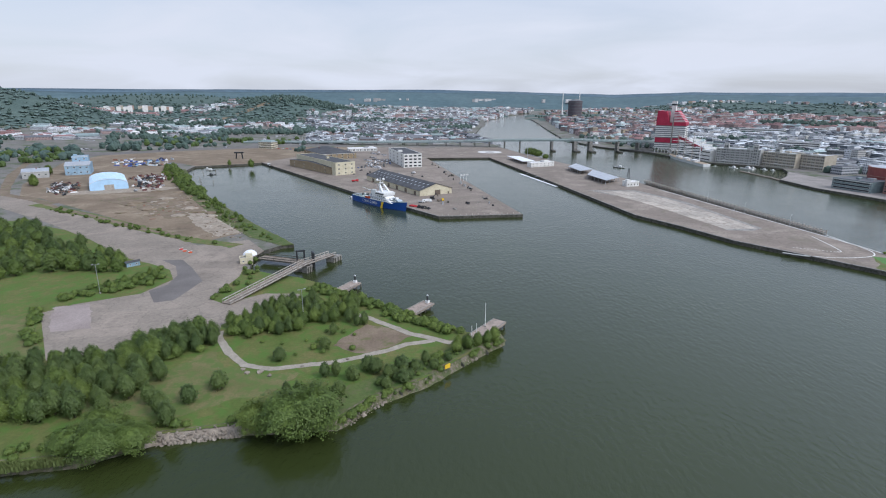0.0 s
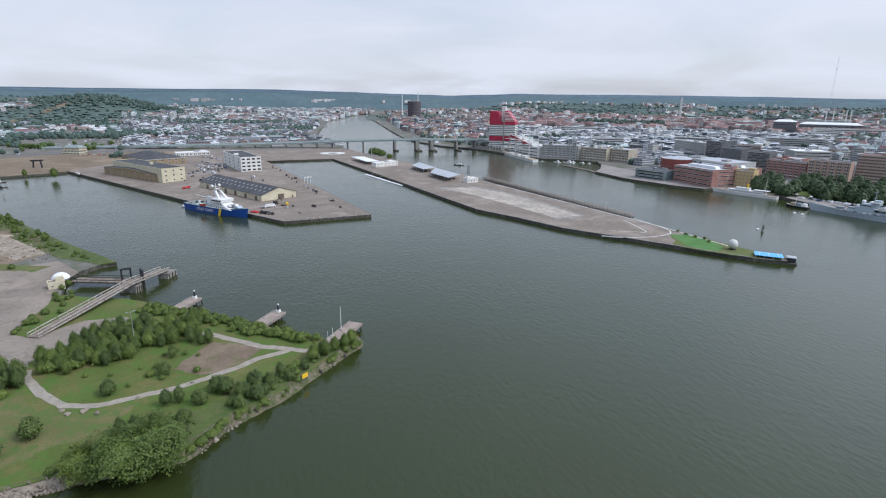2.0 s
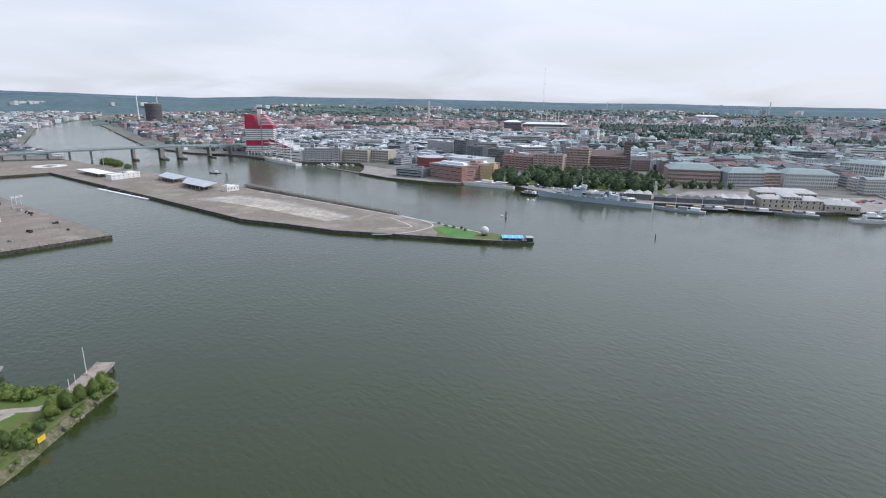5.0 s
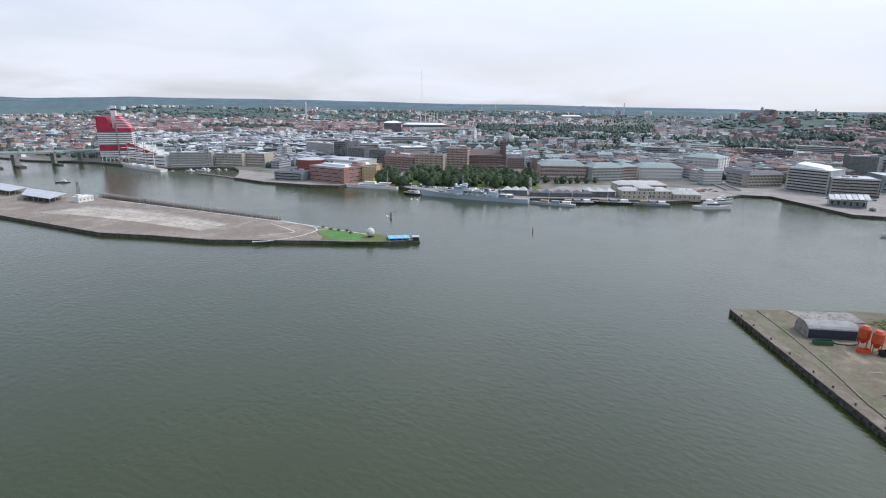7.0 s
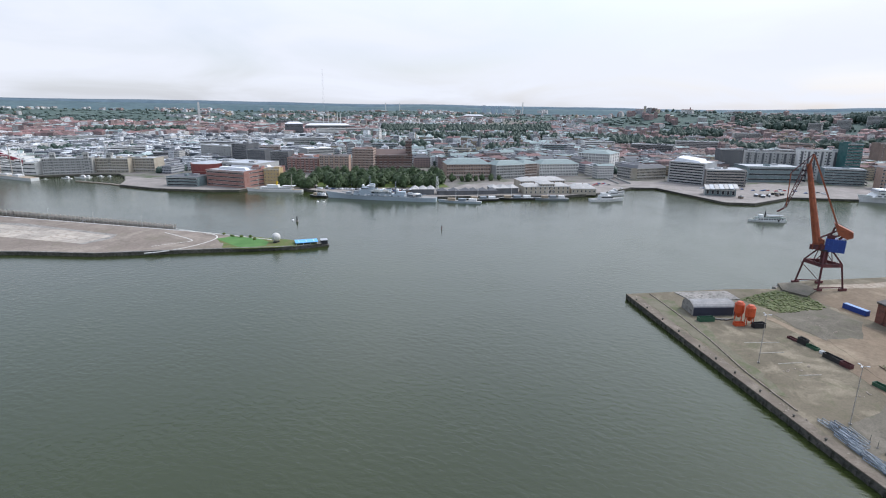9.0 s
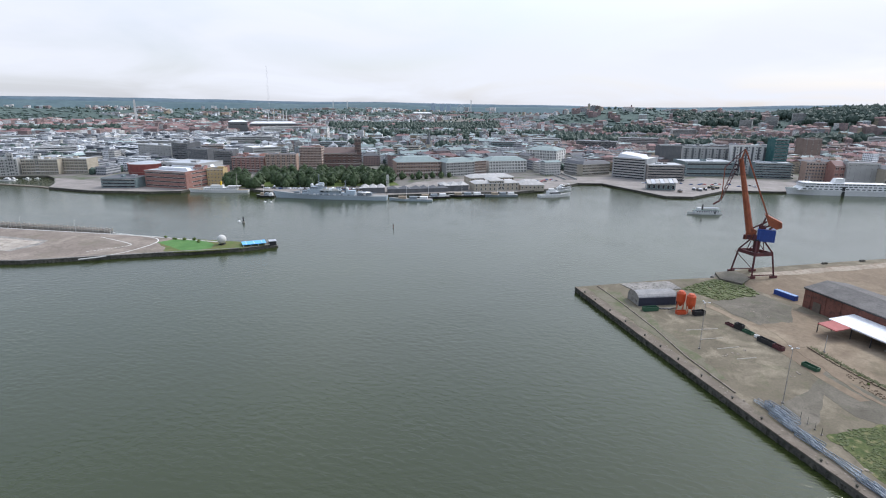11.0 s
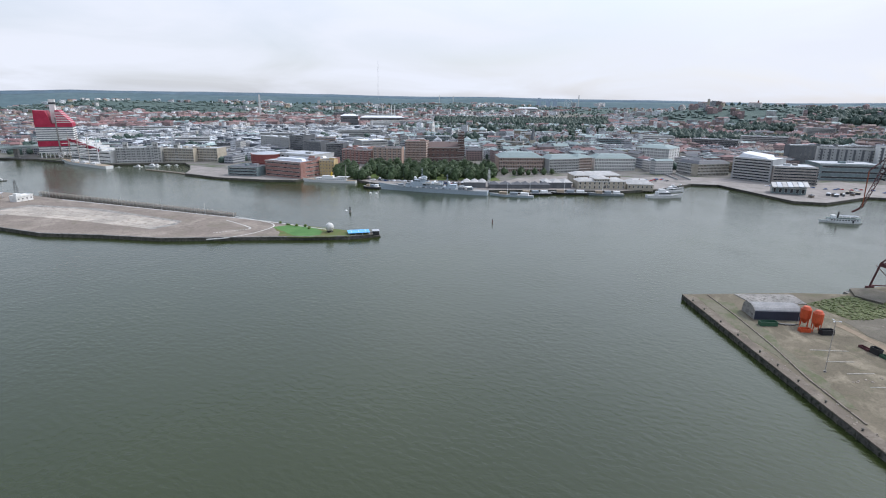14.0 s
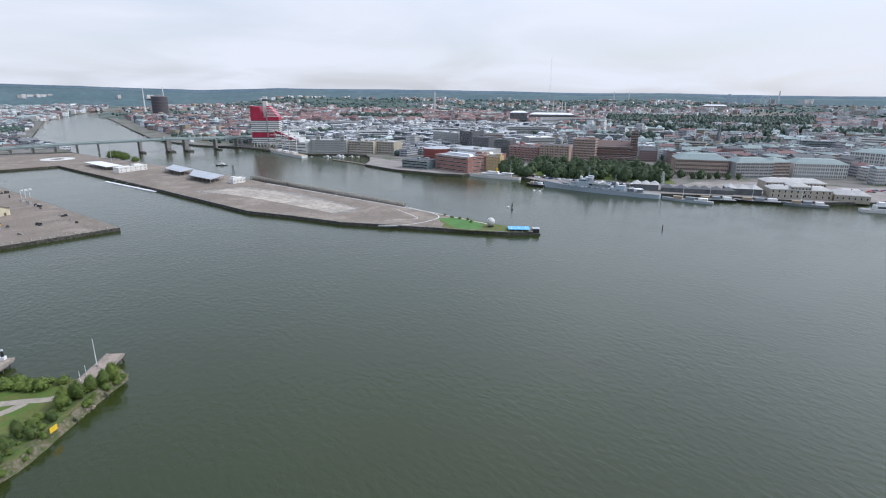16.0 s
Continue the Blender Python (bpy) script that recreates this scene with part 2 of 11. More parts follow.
M_WATER = water_mat()
M_QUAY = worn_asphalt("weathered_quay_asphalt", (0.19, 0.158, 0.13), (0.25, 0.208, 0.172), (0.31, 0.265, 0.22), (0.165, 0.15, 0.105), 1, 0.3, 2.2)
M_WQUAY = worn_asphalt("olive_grey_quay_asphalt", (0.13, 0.111, 0.077), (0.172, 0.147, 0.104), (0.268, 0.23, 0.165), (0.112, 0.112, 0.062), 2, 0.18)
M_EDGE = worn_asphalt("brown_stained_coping", (0.14, 0.116, 0.09), (0.19, 0.16, 0.126), (0.235, 0.2, 0.16), (0.095, 0.098, 0.052), 6, 0.2, 0.6)
M_YARD = worn_asphalt("pale_asphalt_yard", (0.215, 0.182, 0.148), (0.275, 0.235, 0.192), (0.31, 0.258, 0.21), (0.175, 0.15, 0.125), 3, 0.25, 2.0)
M_GRAVEL = worn_asphalt("brown_gravel", (0.16, 0.12, 0.082), (0.228, 0.176, 0.122), (0.28, 0.226, 0.158), (0.14, 0.118, 0.075), 5, 0.0, 2.5)
M_PALE = surface("pale_concrete_slab", (0.36, 0.33, 0.28), (0.46, 0.42, 0.36), 0.08, 1.0, 0.9, (0.28, 0.24, 0.20), 0.6)
M_CONC = surface("stained_concrete", (0.22, 0.21, 0.19), (0.33, 0.31, 0.28), 0.2, 2.0, 0.9, (0.12, 0.11, 0.095), 0.58)
M_WALLC = surface("dark_quay_wall", (0.07, 0.066, 0.058), (0.13, 0.12, 0.10), 0.25, 1.5, 0.9, (0.04, 0.042, 0.03), 0.55)
M_GRASS = surface("rough_meadow_grass", (0.085, 0.118, 0.025), (0.14, 0.134, 0.046), 0.07, 0.9, 0.95, (0.078, 0.138, 0.025), 0.54, relief=0.4)
M_CITY = surface("city_streets", (0.145, 0.135, 0.122), (0.205, 0.19, 0.168), 0.012, 0.4, 0.9, (0.075, 0.098, 0.045), 0.57)
M_WOOD = surface("grey_weathered_timber", (0.16, 0.13, 0.10), (0.26, 0.22, 0.18), 0.4, 3.0, 0.9)
# forest ground of the far rises, its green shifted bluish as haze
M_FOREST = surface("haze_tinted_hillside", (0.066, 0.1, 0.088), (0.09, 0.126, 0.108), 0.01, 0.08, 0.95, relief=3.0)
# backdrop ridges: distance haze painted in as a blue-grey base colour
M_RIDGE = surface("haze_blue_ridge", (0.084, 0.13, 0.163), (0.106, 0.152, 0.182), 0.003, 0.02, 1.0, relief=0)
M_RIDGEN = surface("haze_green_ridge", (0.076, 0.122, 0.135), (0.098, 0.145, 0.154), 0.004, 0.025, 1.0, relief=0)
M_LEAF = leaf_mat("green_foliage", (0.068, 0.108, 0.023), (0.11, 0.152, 0.034))
M_LEAFD = leaf_mat("dark_green_foliage", (0.05, 0.082, 0.022), (0.082, 0.117, 0.034))
M_LEAFP = leaf_mat("dull_park_foliage", (0.052, 0.086, 0.042), (0.084, 0.124, 0.056))
# distant city and belt foliage: some haze mixed into the greens as grey-blue
M_LEAFC = leaf_mat("haze_grey_city_foliage", (0.048, 0.077, 0.065), (0.072, 0.107, 0.088), 0.4)
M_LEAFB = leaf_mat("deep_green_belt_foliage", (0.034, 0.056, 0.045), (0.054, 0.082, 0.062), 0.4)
# far hill woods: green lightened and blued to carry the haze
M_LEAFH = leaf_mat("haze_blue_hill_foliage", (0.095, 0.138, 0.126), (0.12, 0.165, 0.145), 0.3)
M_BARK = surface("brown_bark", (0.07, 0.055, 0.04), (0.12, 0.10, 0.08), 1.0, 8.0, 0.95, source="Object")
WALLS = [facade("cream_facade", (0.60, 0.585, 0.55), (0.50, 0.485, 0.455)), facade("white_facade", (0.76, 0.765, 0.77), (0.64, 0.645, 0.65)),
         facade("ochre_facade", (0.40, 0.33, 0.23), (0.32, 0.26, 0.19)), facade("brick_facade", (0.35, 0.255, 0.235), (0.26, 0.19, 0.175)),
         facade("grey_facade", (0.45, 0.46, 0.475), (0.35, 0.36, 0.375), gap=0.7), facade("dark_glass_facade", (0.17, 0.19, 0.21), (0.12, 0.14, 0.16), gap=0.8, high=0.6)]
ROOFS = [roofing("red_tile_roof", (0.215, 0.12, 0.112)), roofing("verdigris_roof", (0.27, 0.335, 0.325)), roofing("dark_felt_roof", (0.125, 0.13, 0.14)),
         roofing("pale_felt_roof", (0.52, 0.545, 0.56)), roofing("brown_tile_roof", (0.17, 0.12, 0.105))]


# ---- building helpers ----
from mathutils.geometry import delaunay_2d_cdt


def obj(name, bm, material, label="", category="", kind="", group="", parent=None, smooth=False):
    me = bpy.data.meshes.new(name)
    bm.normal_update()
    bm.to_mesh(me)
    bm.free()
    for m in (material if isinstance(material, (list, tuple)) else [material]):
        me.materials.append(m)
    if smooth:
        for p in me.polygons:
            p.use_smooth = True
    ob = new(name, me)
    ob.parent = parent
    return tagged(ob, label, category, group, kind)


def part(name, bm, material, parent, label="", smooth=False):
    return obj(name, bm, material, label, parent=parent, smooth=smooth)


def share(name, me, parent, m):
    """Another object on the same mesh, as a part."""
    ob = new(name, me)
    ob.parent, ob.matrix_basis = parent, m
    return ob


def thing(name, label, category, x=0, y=0, z=0, turn=0, group="", kind=""):
    ob = new(name)
    ob.empty_display_size = 1
    ob.matrix_basis = pose(x, y, z, 0, 0, turn)
    return tagged(ob, label, category, group, kind)


def box(bm, cx, cy, cz, sx, sy, sz, turn=0, m=None, mat=0, taper=1.0):
    """A box of full sizes about its centre, turned round z; its top is scaled by taper."""
    t = Matrix.Translation((cx, cy, cz)) @ Matrix.Rotation(radians(turn), 4, "Z")
    if m is not None:
        t = m @ t
    v = [bm.verts.new(t @ Vector((sx / 2 * a * (taper if c > 0 else 1), sy / 2 * b * (taper if c > 0 else 1), sz / 2 * c))) for c in (-1, 1) for a, b in ((-1, -1), (1, -1), (1, 1), (-1, 1))]
    for q in ((3, 2, 1, 0), (4, 5, 6, 7), (0, 1, 5, 4), (1, 2, 6, 5), (2, 3, 7, 6), (3, 0, 4, 7)):
        f = bm.faces.new([v[i] for i in q])
        f.material_index = mat
    return v


def bar(bm, p, q, w, d=None, mat=0):
    """A square bar from p to q."""
    p, q = Vector(p), Vector(q)
    way = (q - p).normalized()
    side = way.cross(Vector((0, 0, 1)))
    side = (side if side.length > 0.01 else Vector((1, 0, 0))).normalized()
    up = side.cross(way)
    d = d or w
    v = [bm.verts.new(e + side * (w / 2 * a) + up * (d / 2 * b)) for e in (p, q) for a, b in ((-1, -1), (1, -1), (1, 1), (-1, 1))]
    for k in ((0, 1, 2, 3), (7, 6, 5, 4), (1, 0, 4, 5), (2, 1, 5, 6), (3, 2, 6, 7), (0, 3, 7, 4)):
        bm.faces.new([v[i] for i in k]).material_index = mat


def tube(bm, p, q, r0, r1=None, sides=8, mat=0, cap=True):
    p, q = Vector(p), Vector(q)
    r1 = r0 if r1 is None else r1
    turn = (q - p).to_track_quat("Z", "Y").to_matrix()
    rings = []
    for e, r in ((p, r0), (q, r1)):
        rings.append([bm.verts.new(e + turn @ Vector((r * math.cos(2 * math.pi * i / sides), r * math.sin(2 * math.pi * i / sides), 0))) for i in range(sides)])
    for i in range(sides):
        j = (i + 1) % sides
        bm.faces.new((rings[0][i], rings[0][j], rings[1][j], rings[1][i])).material_index = mat
    if cap:
        bm.faces.new(rings[0][::-1]).material_index = mat
        bm.faces.new(rings[1]).material_index = mat


def prism(bm, pts, z0, z1, mat=0, side=None):
    """A slab on an outline that runs anticlockwise; the top is cut into triangles that keep to the outline."""
    lo = [bm.verts.new((x, y, z0)) for x, y in pts]
    hi = [bm.verts.new((x, y, z1)) for x, y in pts]
    n = len(pts)
    vs, _, fs, _, _, _ = delaunay_2d_cdt([Vector(p) for p in pts], [(i, (i + 1) % n) for i in range(n)], [list(range(n))], 1, 0.001)
    tops = hi if len(vs) == n else [bm.verts.new((v.x, v.y, z1)) for v in vs]
    for f in fs:
        bm.faces.new([tops[i] for i in f]).material_index = mat
    for i in range(n):
        j = (i + 1) % n
        bm.faces.new((lo[i], lo[j], hi[j], hi[i])).material_index = mat if side is None else side


def ccw(pts):
    a = sum(p[0] * q[1] - q[0] * p[1] for p, q in zip(pts, pts[1:] + pts[:1]))
    return pts if a > 0 else pts[::-1]


def slab(name, pts, z0, z1, material, label, category="ground", side=None, kind="structure"):
    bm = bmesh.new()
    prism(bm, ccw(pts), z0, z1, 0, 1 if side else None)
    return obj(name, bm, [material, side] if side else material, label, category, kind)


def inside(p, poly):
    x, y = p
    c = False
    for (x1, y1), (x2, y2) in zip(poly, poly[1:] + poly[:1]):
        if (y1 > y) != (y2 > y) and x < (x2 - x1) * (y - y1) / (y2 - y1) + x1:
            c = not c
    return c


def gap_to(p, poly, closed=True):
    """Metres from p to an outline."""
    best = 1e9
    for (x1, y1), (x2, y2) in zip(poly, poly[1:] + poly[:1] if closed else poly[1:]):
        dx, dy = x2 - x1, y2 - y1
        t = max(0, min(1, ((p[0] - x1) * dx + (p[1] - y1) * dy) / (dx * dx + dy * dy + 1e-9)))
        best = min(best, math.hypot(p[0] - x1 - t * dx, p[1] - y1 - t * dy))
    return best


# ---- water, lands and hills ----
DECK = 3.0
SHORE = [(-160, 121), (-119, 126), (-102, 129), (-86, 139), (-64, 144), (-33, 147), (-22, 161), (-7, 172), (12, 194), (24, 206)]
HEADLAND = [(-4800, -300), (-700, 40), (-300, 100)] + SHORE + [(25, 211), (11, 212), (4, 219), (-16, 234), (-40, 253), (-57, 268), (-80, 284), (-97, 290), (-112, 298), (-120, 331), (-108, 351), (-101, 354),
                                                              (-148, 413), (-218, 509), (-273, 590), (-344, 725), (-351, 767), (-285, 800)]
PIERS = [(-272, 816), (-99, 568), (-24, 470), (-3, 443), (69, 453), (-27, 890), (77, 900), (136, 605), (165, 452), (186, 412), (206, 367), (238, 325), (258, 298), (285, 262), (300, 251),
         (306, 256), (293, 284), (290, 314), (286, 350), (279, 386), (239, 584), (228, 660), (205, 760), (177, 849), (140, 973), (115, 1090)]
UPSTREAM = [(84, 1460), (180, 2311), (285, 2763), (450, 3300), (900, 4000), (1500, 4750)]
NORTH = HEADLAND + PIERS + UPSTREAM + [(0, 4850), (-3400, 3400), (-4850, 1500)]
SOUTH = [(1600, 4600), (1000, 3900), (560, 3300), (413, 2779), (383, 2331), (319, 1671), (286, 1283), (318, 1112), (381, 1000), (390, 930), (413, 840), (465, 802), (485, 770), (470, 735), (440, 690), (416, 664), (418, 600),
         (440, 530), (458, 503), (476, 503), (502, 442), (497, 410), (494, 392), (528, 278), (548, 252), (572, 220), (610, 152), (646, 122), (718, 95), (731, 66), (651, -12), (659, -40), (729, -79), (748, -140), (831, -308), (1100, -900), (1800, -2500),
         (2500, -4000), (4200, -2400), (4800, 0), (4200, 2400), (3000, 3800)]
WESTPIER = [(291, 36), (233, -2), (178, -39), (147, -61), (-100, -225), (-900, -750), (-2600, -2600), (1700, -2900), (620, -430), (450, -174), (402, -105), (366, -54), (352, -41), (340, -37), (327, -14)]

bm = bmesh.new()
bmesh.ops.create_grid(bm, x_segments=8, y_segments=8, size=4900)
obj("water", bm, M_WATER, "calm grey-green river water", "water", "structure").location.z = 0.5
slab("ground_north", NORTH, -5, DECK, M_CITY, "flat harbour land north of the river", side=M_WALLC)
slab("ground_south", SOUTH, -5, DECK, M_CITY, "flat city ground south of the river", side=M_WALLC)
slab("ground_west", WESTPIER, -5, DECK, M_WQUAY, "worn asphalt quay with dark edge", side=M_WALLC)


def bearing(turn, far):
    """A place by the turn to the left of straight ahead, and the distance."""
    return -math.sin(radians(turn)) * far, math.cos(radians(turn)) * far


KNOLLS = [(38, 2350, 84, 190), (47, 2400, 62, 260), (19, 2500, 62, 220), (13.5, 2560, 48, 180), (8, 3300, 30, 300), (-84, 2500, 52, 230), (-90, 2750, 44, 330), (-103, 2300, 40, 240), (-111, 2350, 42, 300), (-120, 2400, 38, 350),
          (-24, 3400, 44, 260), (-29, 3600, 36, 240), (-37, 3500, 46, 280), (-46, 3600, 38, 300), (-56, 3700, 36, 340), (-64, 3900, 40, 400), (56, 2300, 56, 350), (22, 3900, 62, 420), (31, 3600, 62, 380), (-77, 3600, 34, 350), (-98, 3300, 50, 420)]
KNOLLS = [(*bearing(t, d), h, s) for t, d, h, s in KNOLLS]


def rise(x, y):
    d = math.hypot(x, y)
    z = sum(h * math.exp(-((x - a) ** 2 + (y - b) ** 2) / (2 * s * s)) for a, b, h, s in KNOLLS)
    z += max(0, d - 1500) * 0.006
    return DECK + max(0, z - 4)


def hills():
    bm = bmesh.new()
    cols, rws = 190, 80
    grid = []
    for i in range(cols + 1):
        t = 62 - 190 * i / cols
        line = []
        for j in range(rws + 1):
            d = 1200 + 3500 * (j / rws) ** 1.3
            x, y = bearing(t, d)
            z = rise(x, y) - 0.6
            if not inside((x, y), NORTH) and not inside((x, y), SOUTH):
                z = -3
            line.append(bm.verts.new((x, y, z)))
        grid.append(line)
    for i in range(cols):
        for j in range(rws):
            f = bm.faces.new((grid[i][j], grid[i][j + 1], grid[i + 1][j + 1], grid[i + 1][j]))
            c = f.calc_center_median()
            far = math.hypot(c.x, c.y)
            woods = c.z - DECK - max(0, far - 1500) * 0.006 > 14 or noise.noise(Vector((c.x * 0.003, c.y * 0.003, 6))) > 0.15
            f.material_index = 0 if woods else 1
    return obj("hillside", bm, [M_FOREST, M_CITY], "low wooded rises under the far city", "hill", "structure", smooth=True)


hills()


# the skyline: bearing to the right of straight ahead, height of the ridge there
SKYLINE = [(-64, 138), (-26, 144), (-13, 150), (0, 151), (3, 146), (10, 136), (16.6, 118), (20, 128), (24, 139), (34, 138), (46, 128), (56, 120), (62, 122), (69, 112), (75, 106), (81, 101), (86, 92), (92, 97), (98, 110), (101, 118), (128, 117)]


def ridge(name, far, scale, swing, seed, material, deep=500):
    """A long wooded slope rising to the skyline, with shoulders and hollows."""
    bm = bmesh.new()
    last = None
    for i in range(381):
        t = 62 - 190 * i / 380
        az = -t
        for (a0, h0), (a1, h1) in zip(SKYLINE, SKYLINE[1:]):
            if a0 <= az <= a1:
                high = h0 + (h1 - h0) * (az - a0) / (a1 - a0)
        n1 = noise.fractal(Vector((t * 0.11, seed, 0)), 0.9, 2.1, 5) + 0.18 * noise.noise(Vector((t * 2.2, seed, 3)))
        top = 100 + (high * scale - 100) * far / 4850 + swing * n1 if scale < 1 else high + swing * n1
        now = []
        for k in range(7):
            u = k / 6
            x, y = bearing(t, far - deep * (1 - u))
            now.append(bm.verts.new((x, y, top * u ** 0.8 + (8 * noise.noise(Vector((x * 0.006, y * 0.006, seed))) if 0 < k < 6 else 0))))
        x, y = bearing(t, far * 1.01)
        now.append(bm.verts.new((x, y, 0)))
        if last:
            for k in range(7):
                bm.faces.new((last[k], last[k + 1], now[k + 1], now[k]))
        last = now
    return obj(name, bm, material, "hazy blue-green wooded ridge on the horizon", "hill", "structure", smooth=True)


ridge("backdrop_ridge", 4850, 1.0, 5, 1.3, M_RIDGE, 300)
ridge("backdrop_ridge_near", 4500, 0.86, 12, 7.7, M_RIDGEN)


# ---- the far city as joined blocks ----
def house_mesh(bm, uvl, x, y, z, sx, sy, h, turn, wall, roof, pitch):
    """Walls with a metre grid for the windows, and a hipped, gabled or flat roof."""
    t = Matrix.Translation((x, y, z)) @ Matrix.Rotation(turn, 4, "Z")
    c = [(-sx / 2, -sy / 2), (sx / 2, -sy / 2), (sx / 2, sy / 2), (-sx / 2, sy / 2)]
    lo = [bm.verts.new(t @ Vector((a, b, -6))) for a, b in c]
    hi = [bm.verts.new(t @ Vector((a, b, h))) for a, b in c]
    for i in range(4):
        j = (i + 1) % 4
        f = bm.faces.new((lo[i], lo[j], hi[j], hi[i]))
        f.material_index = wall
        w = sx if i % 2 == 0 else sy
        for lp, (u, v) in zip(f.loops, ((0, -6), (w, -6), (w, h), (0, h))):
            lp[uvl].uv = (u, v)
    if pitch <= 0:
        f = bm.faces.new([bm.verts.new(v.co) for v in hi])
        f.material_index = roof
        if min(sx, sy) > 14:
            box(bm, sx * 0.15, 0, h + 1.2, sx * 0.3, sy * 0.35, 2.4, 0, t, roof)
            box(bm, -sx * 0.28, sy * 0.15, h + 0.8, sx * 0.12, sy * 0.2, 1.6, 0, t, 9)
        return
    e = 0.5
    c2 = [bm.verts.new(t @ Vector((a * (1 + e / sx), b * (1 + e / sy), h))) for a, b in c]
    k = (abs(x) * 7.3 + abs(y) * 3.1) % 1
    hip = sy * 0.45 if k < 0.3 else -0.2
    r0, r1 = [bm.verts.new(t @ Vector((q * (sx / 2 - hip), 0, h + pitch))) for q in (-1, 1)]
    bm.faces.new((c2[0], c2[1], r1, r0)).material_index = roof
    bm.faces.new((c2[2], c2[3], r0, r1)).material_index = roof
    for q in ((c2[1], c2[2], r1), (c2[3], c2[0], r0)):
        bm.faces.new(q).material_index = roof if k < 0.3 else wall
    if math.hypot(x, y) < 1900:
        box(bm, sx * (k - 0.5) * 0.7, sy * 0.1, h + pitch, 1.6, 1.2, 2.6, 0, t, 3 if k < 0.5 else 1)


# districts: bearing from, to; distance from, to; wall and roof numbers; share of flat roofs; heights; stretch
ZONES = [(-116, -80, 1120, 2700, (3, 3, 2, 0, 3, 4, 3), (0, 0, 4, 4, 2, 0, 1), 0.2, (13, 20), 1.0), (-80, -52, 700, 1900, (0, 0, 1, 4, 2, 3, 1), (1, 1, 1, 2, 3, 2, 0), 0.35, (14, 21), 1.0),
         (-52, -22, 780, 1950, (1, 4, 0, 5, 1), (3, 3, 2, 3, 2), 0.95, (6, 13), 1.5), (-55, -22, 1950, 2900, (3, 3, 3, 1, 0), (0, 0, 0, 0, 4, 3), 0.15, (12, 17), 2.0),
         (-80, -55, 1900, 3300, (1, 0, 1, 3, 0), (0, 4, 0, 3, 2), 0.3, (12, 18), 1.1), (-116, -80, 600, 1120, (3, 0, 4, 2, 1), (2, 1, 0, 4), 0.4, (14, 19), 1.0),
         (-9, 24, 2250, 4300, (1, 0, 4, 3, 1), (3, 2, 0, 3, 2), 0.6, (5, 11), 1.6)]
# belts of trees: bearing from, to; distance from, to
BELTS = [(-74, -57, 1950, 2430), (-83, -76, 1560, 1720), (-112, -99, 2050, 2900), (-98, -91, 2150, 2500), (-50, -41, 3050, 3200), (-62, -52, 3350, 3500), (-33, -26, 3100, 3260), (-90, -84, 1900, 2050), (-106, -101, 1700, 1800), (-38, -30, 2050, 2200), (-66, -61, 1500, 1580), (-94, -80, 1370, 1530), (-75, -53, 1560, 1690), (-62, -56, 1180, 1230), (-72, -68, 1100, 1150), (-104, -94, 1560, 1640)]


def polar(x, y):
    return math.degrees(math.atan2(-x, y)), math.hypot(x, y)


def wooded(x, y):
    """How strongly a spot belongs to a belt of trees."""
    t, d = polar(x, y)
    t += 1.6 * noise.noise(Vector((x * 0.004, y * 0.004, 3)))
    d += 90 * noise.noise(Vector((x * 0.003, y * 0.003, 8)))
    if any(a < t < b and n < d < f for a, b, n, f in BELTS):
        return 1.0
    return noise.noise(Vector((t * 0.09, d * 0.0055, 4)))


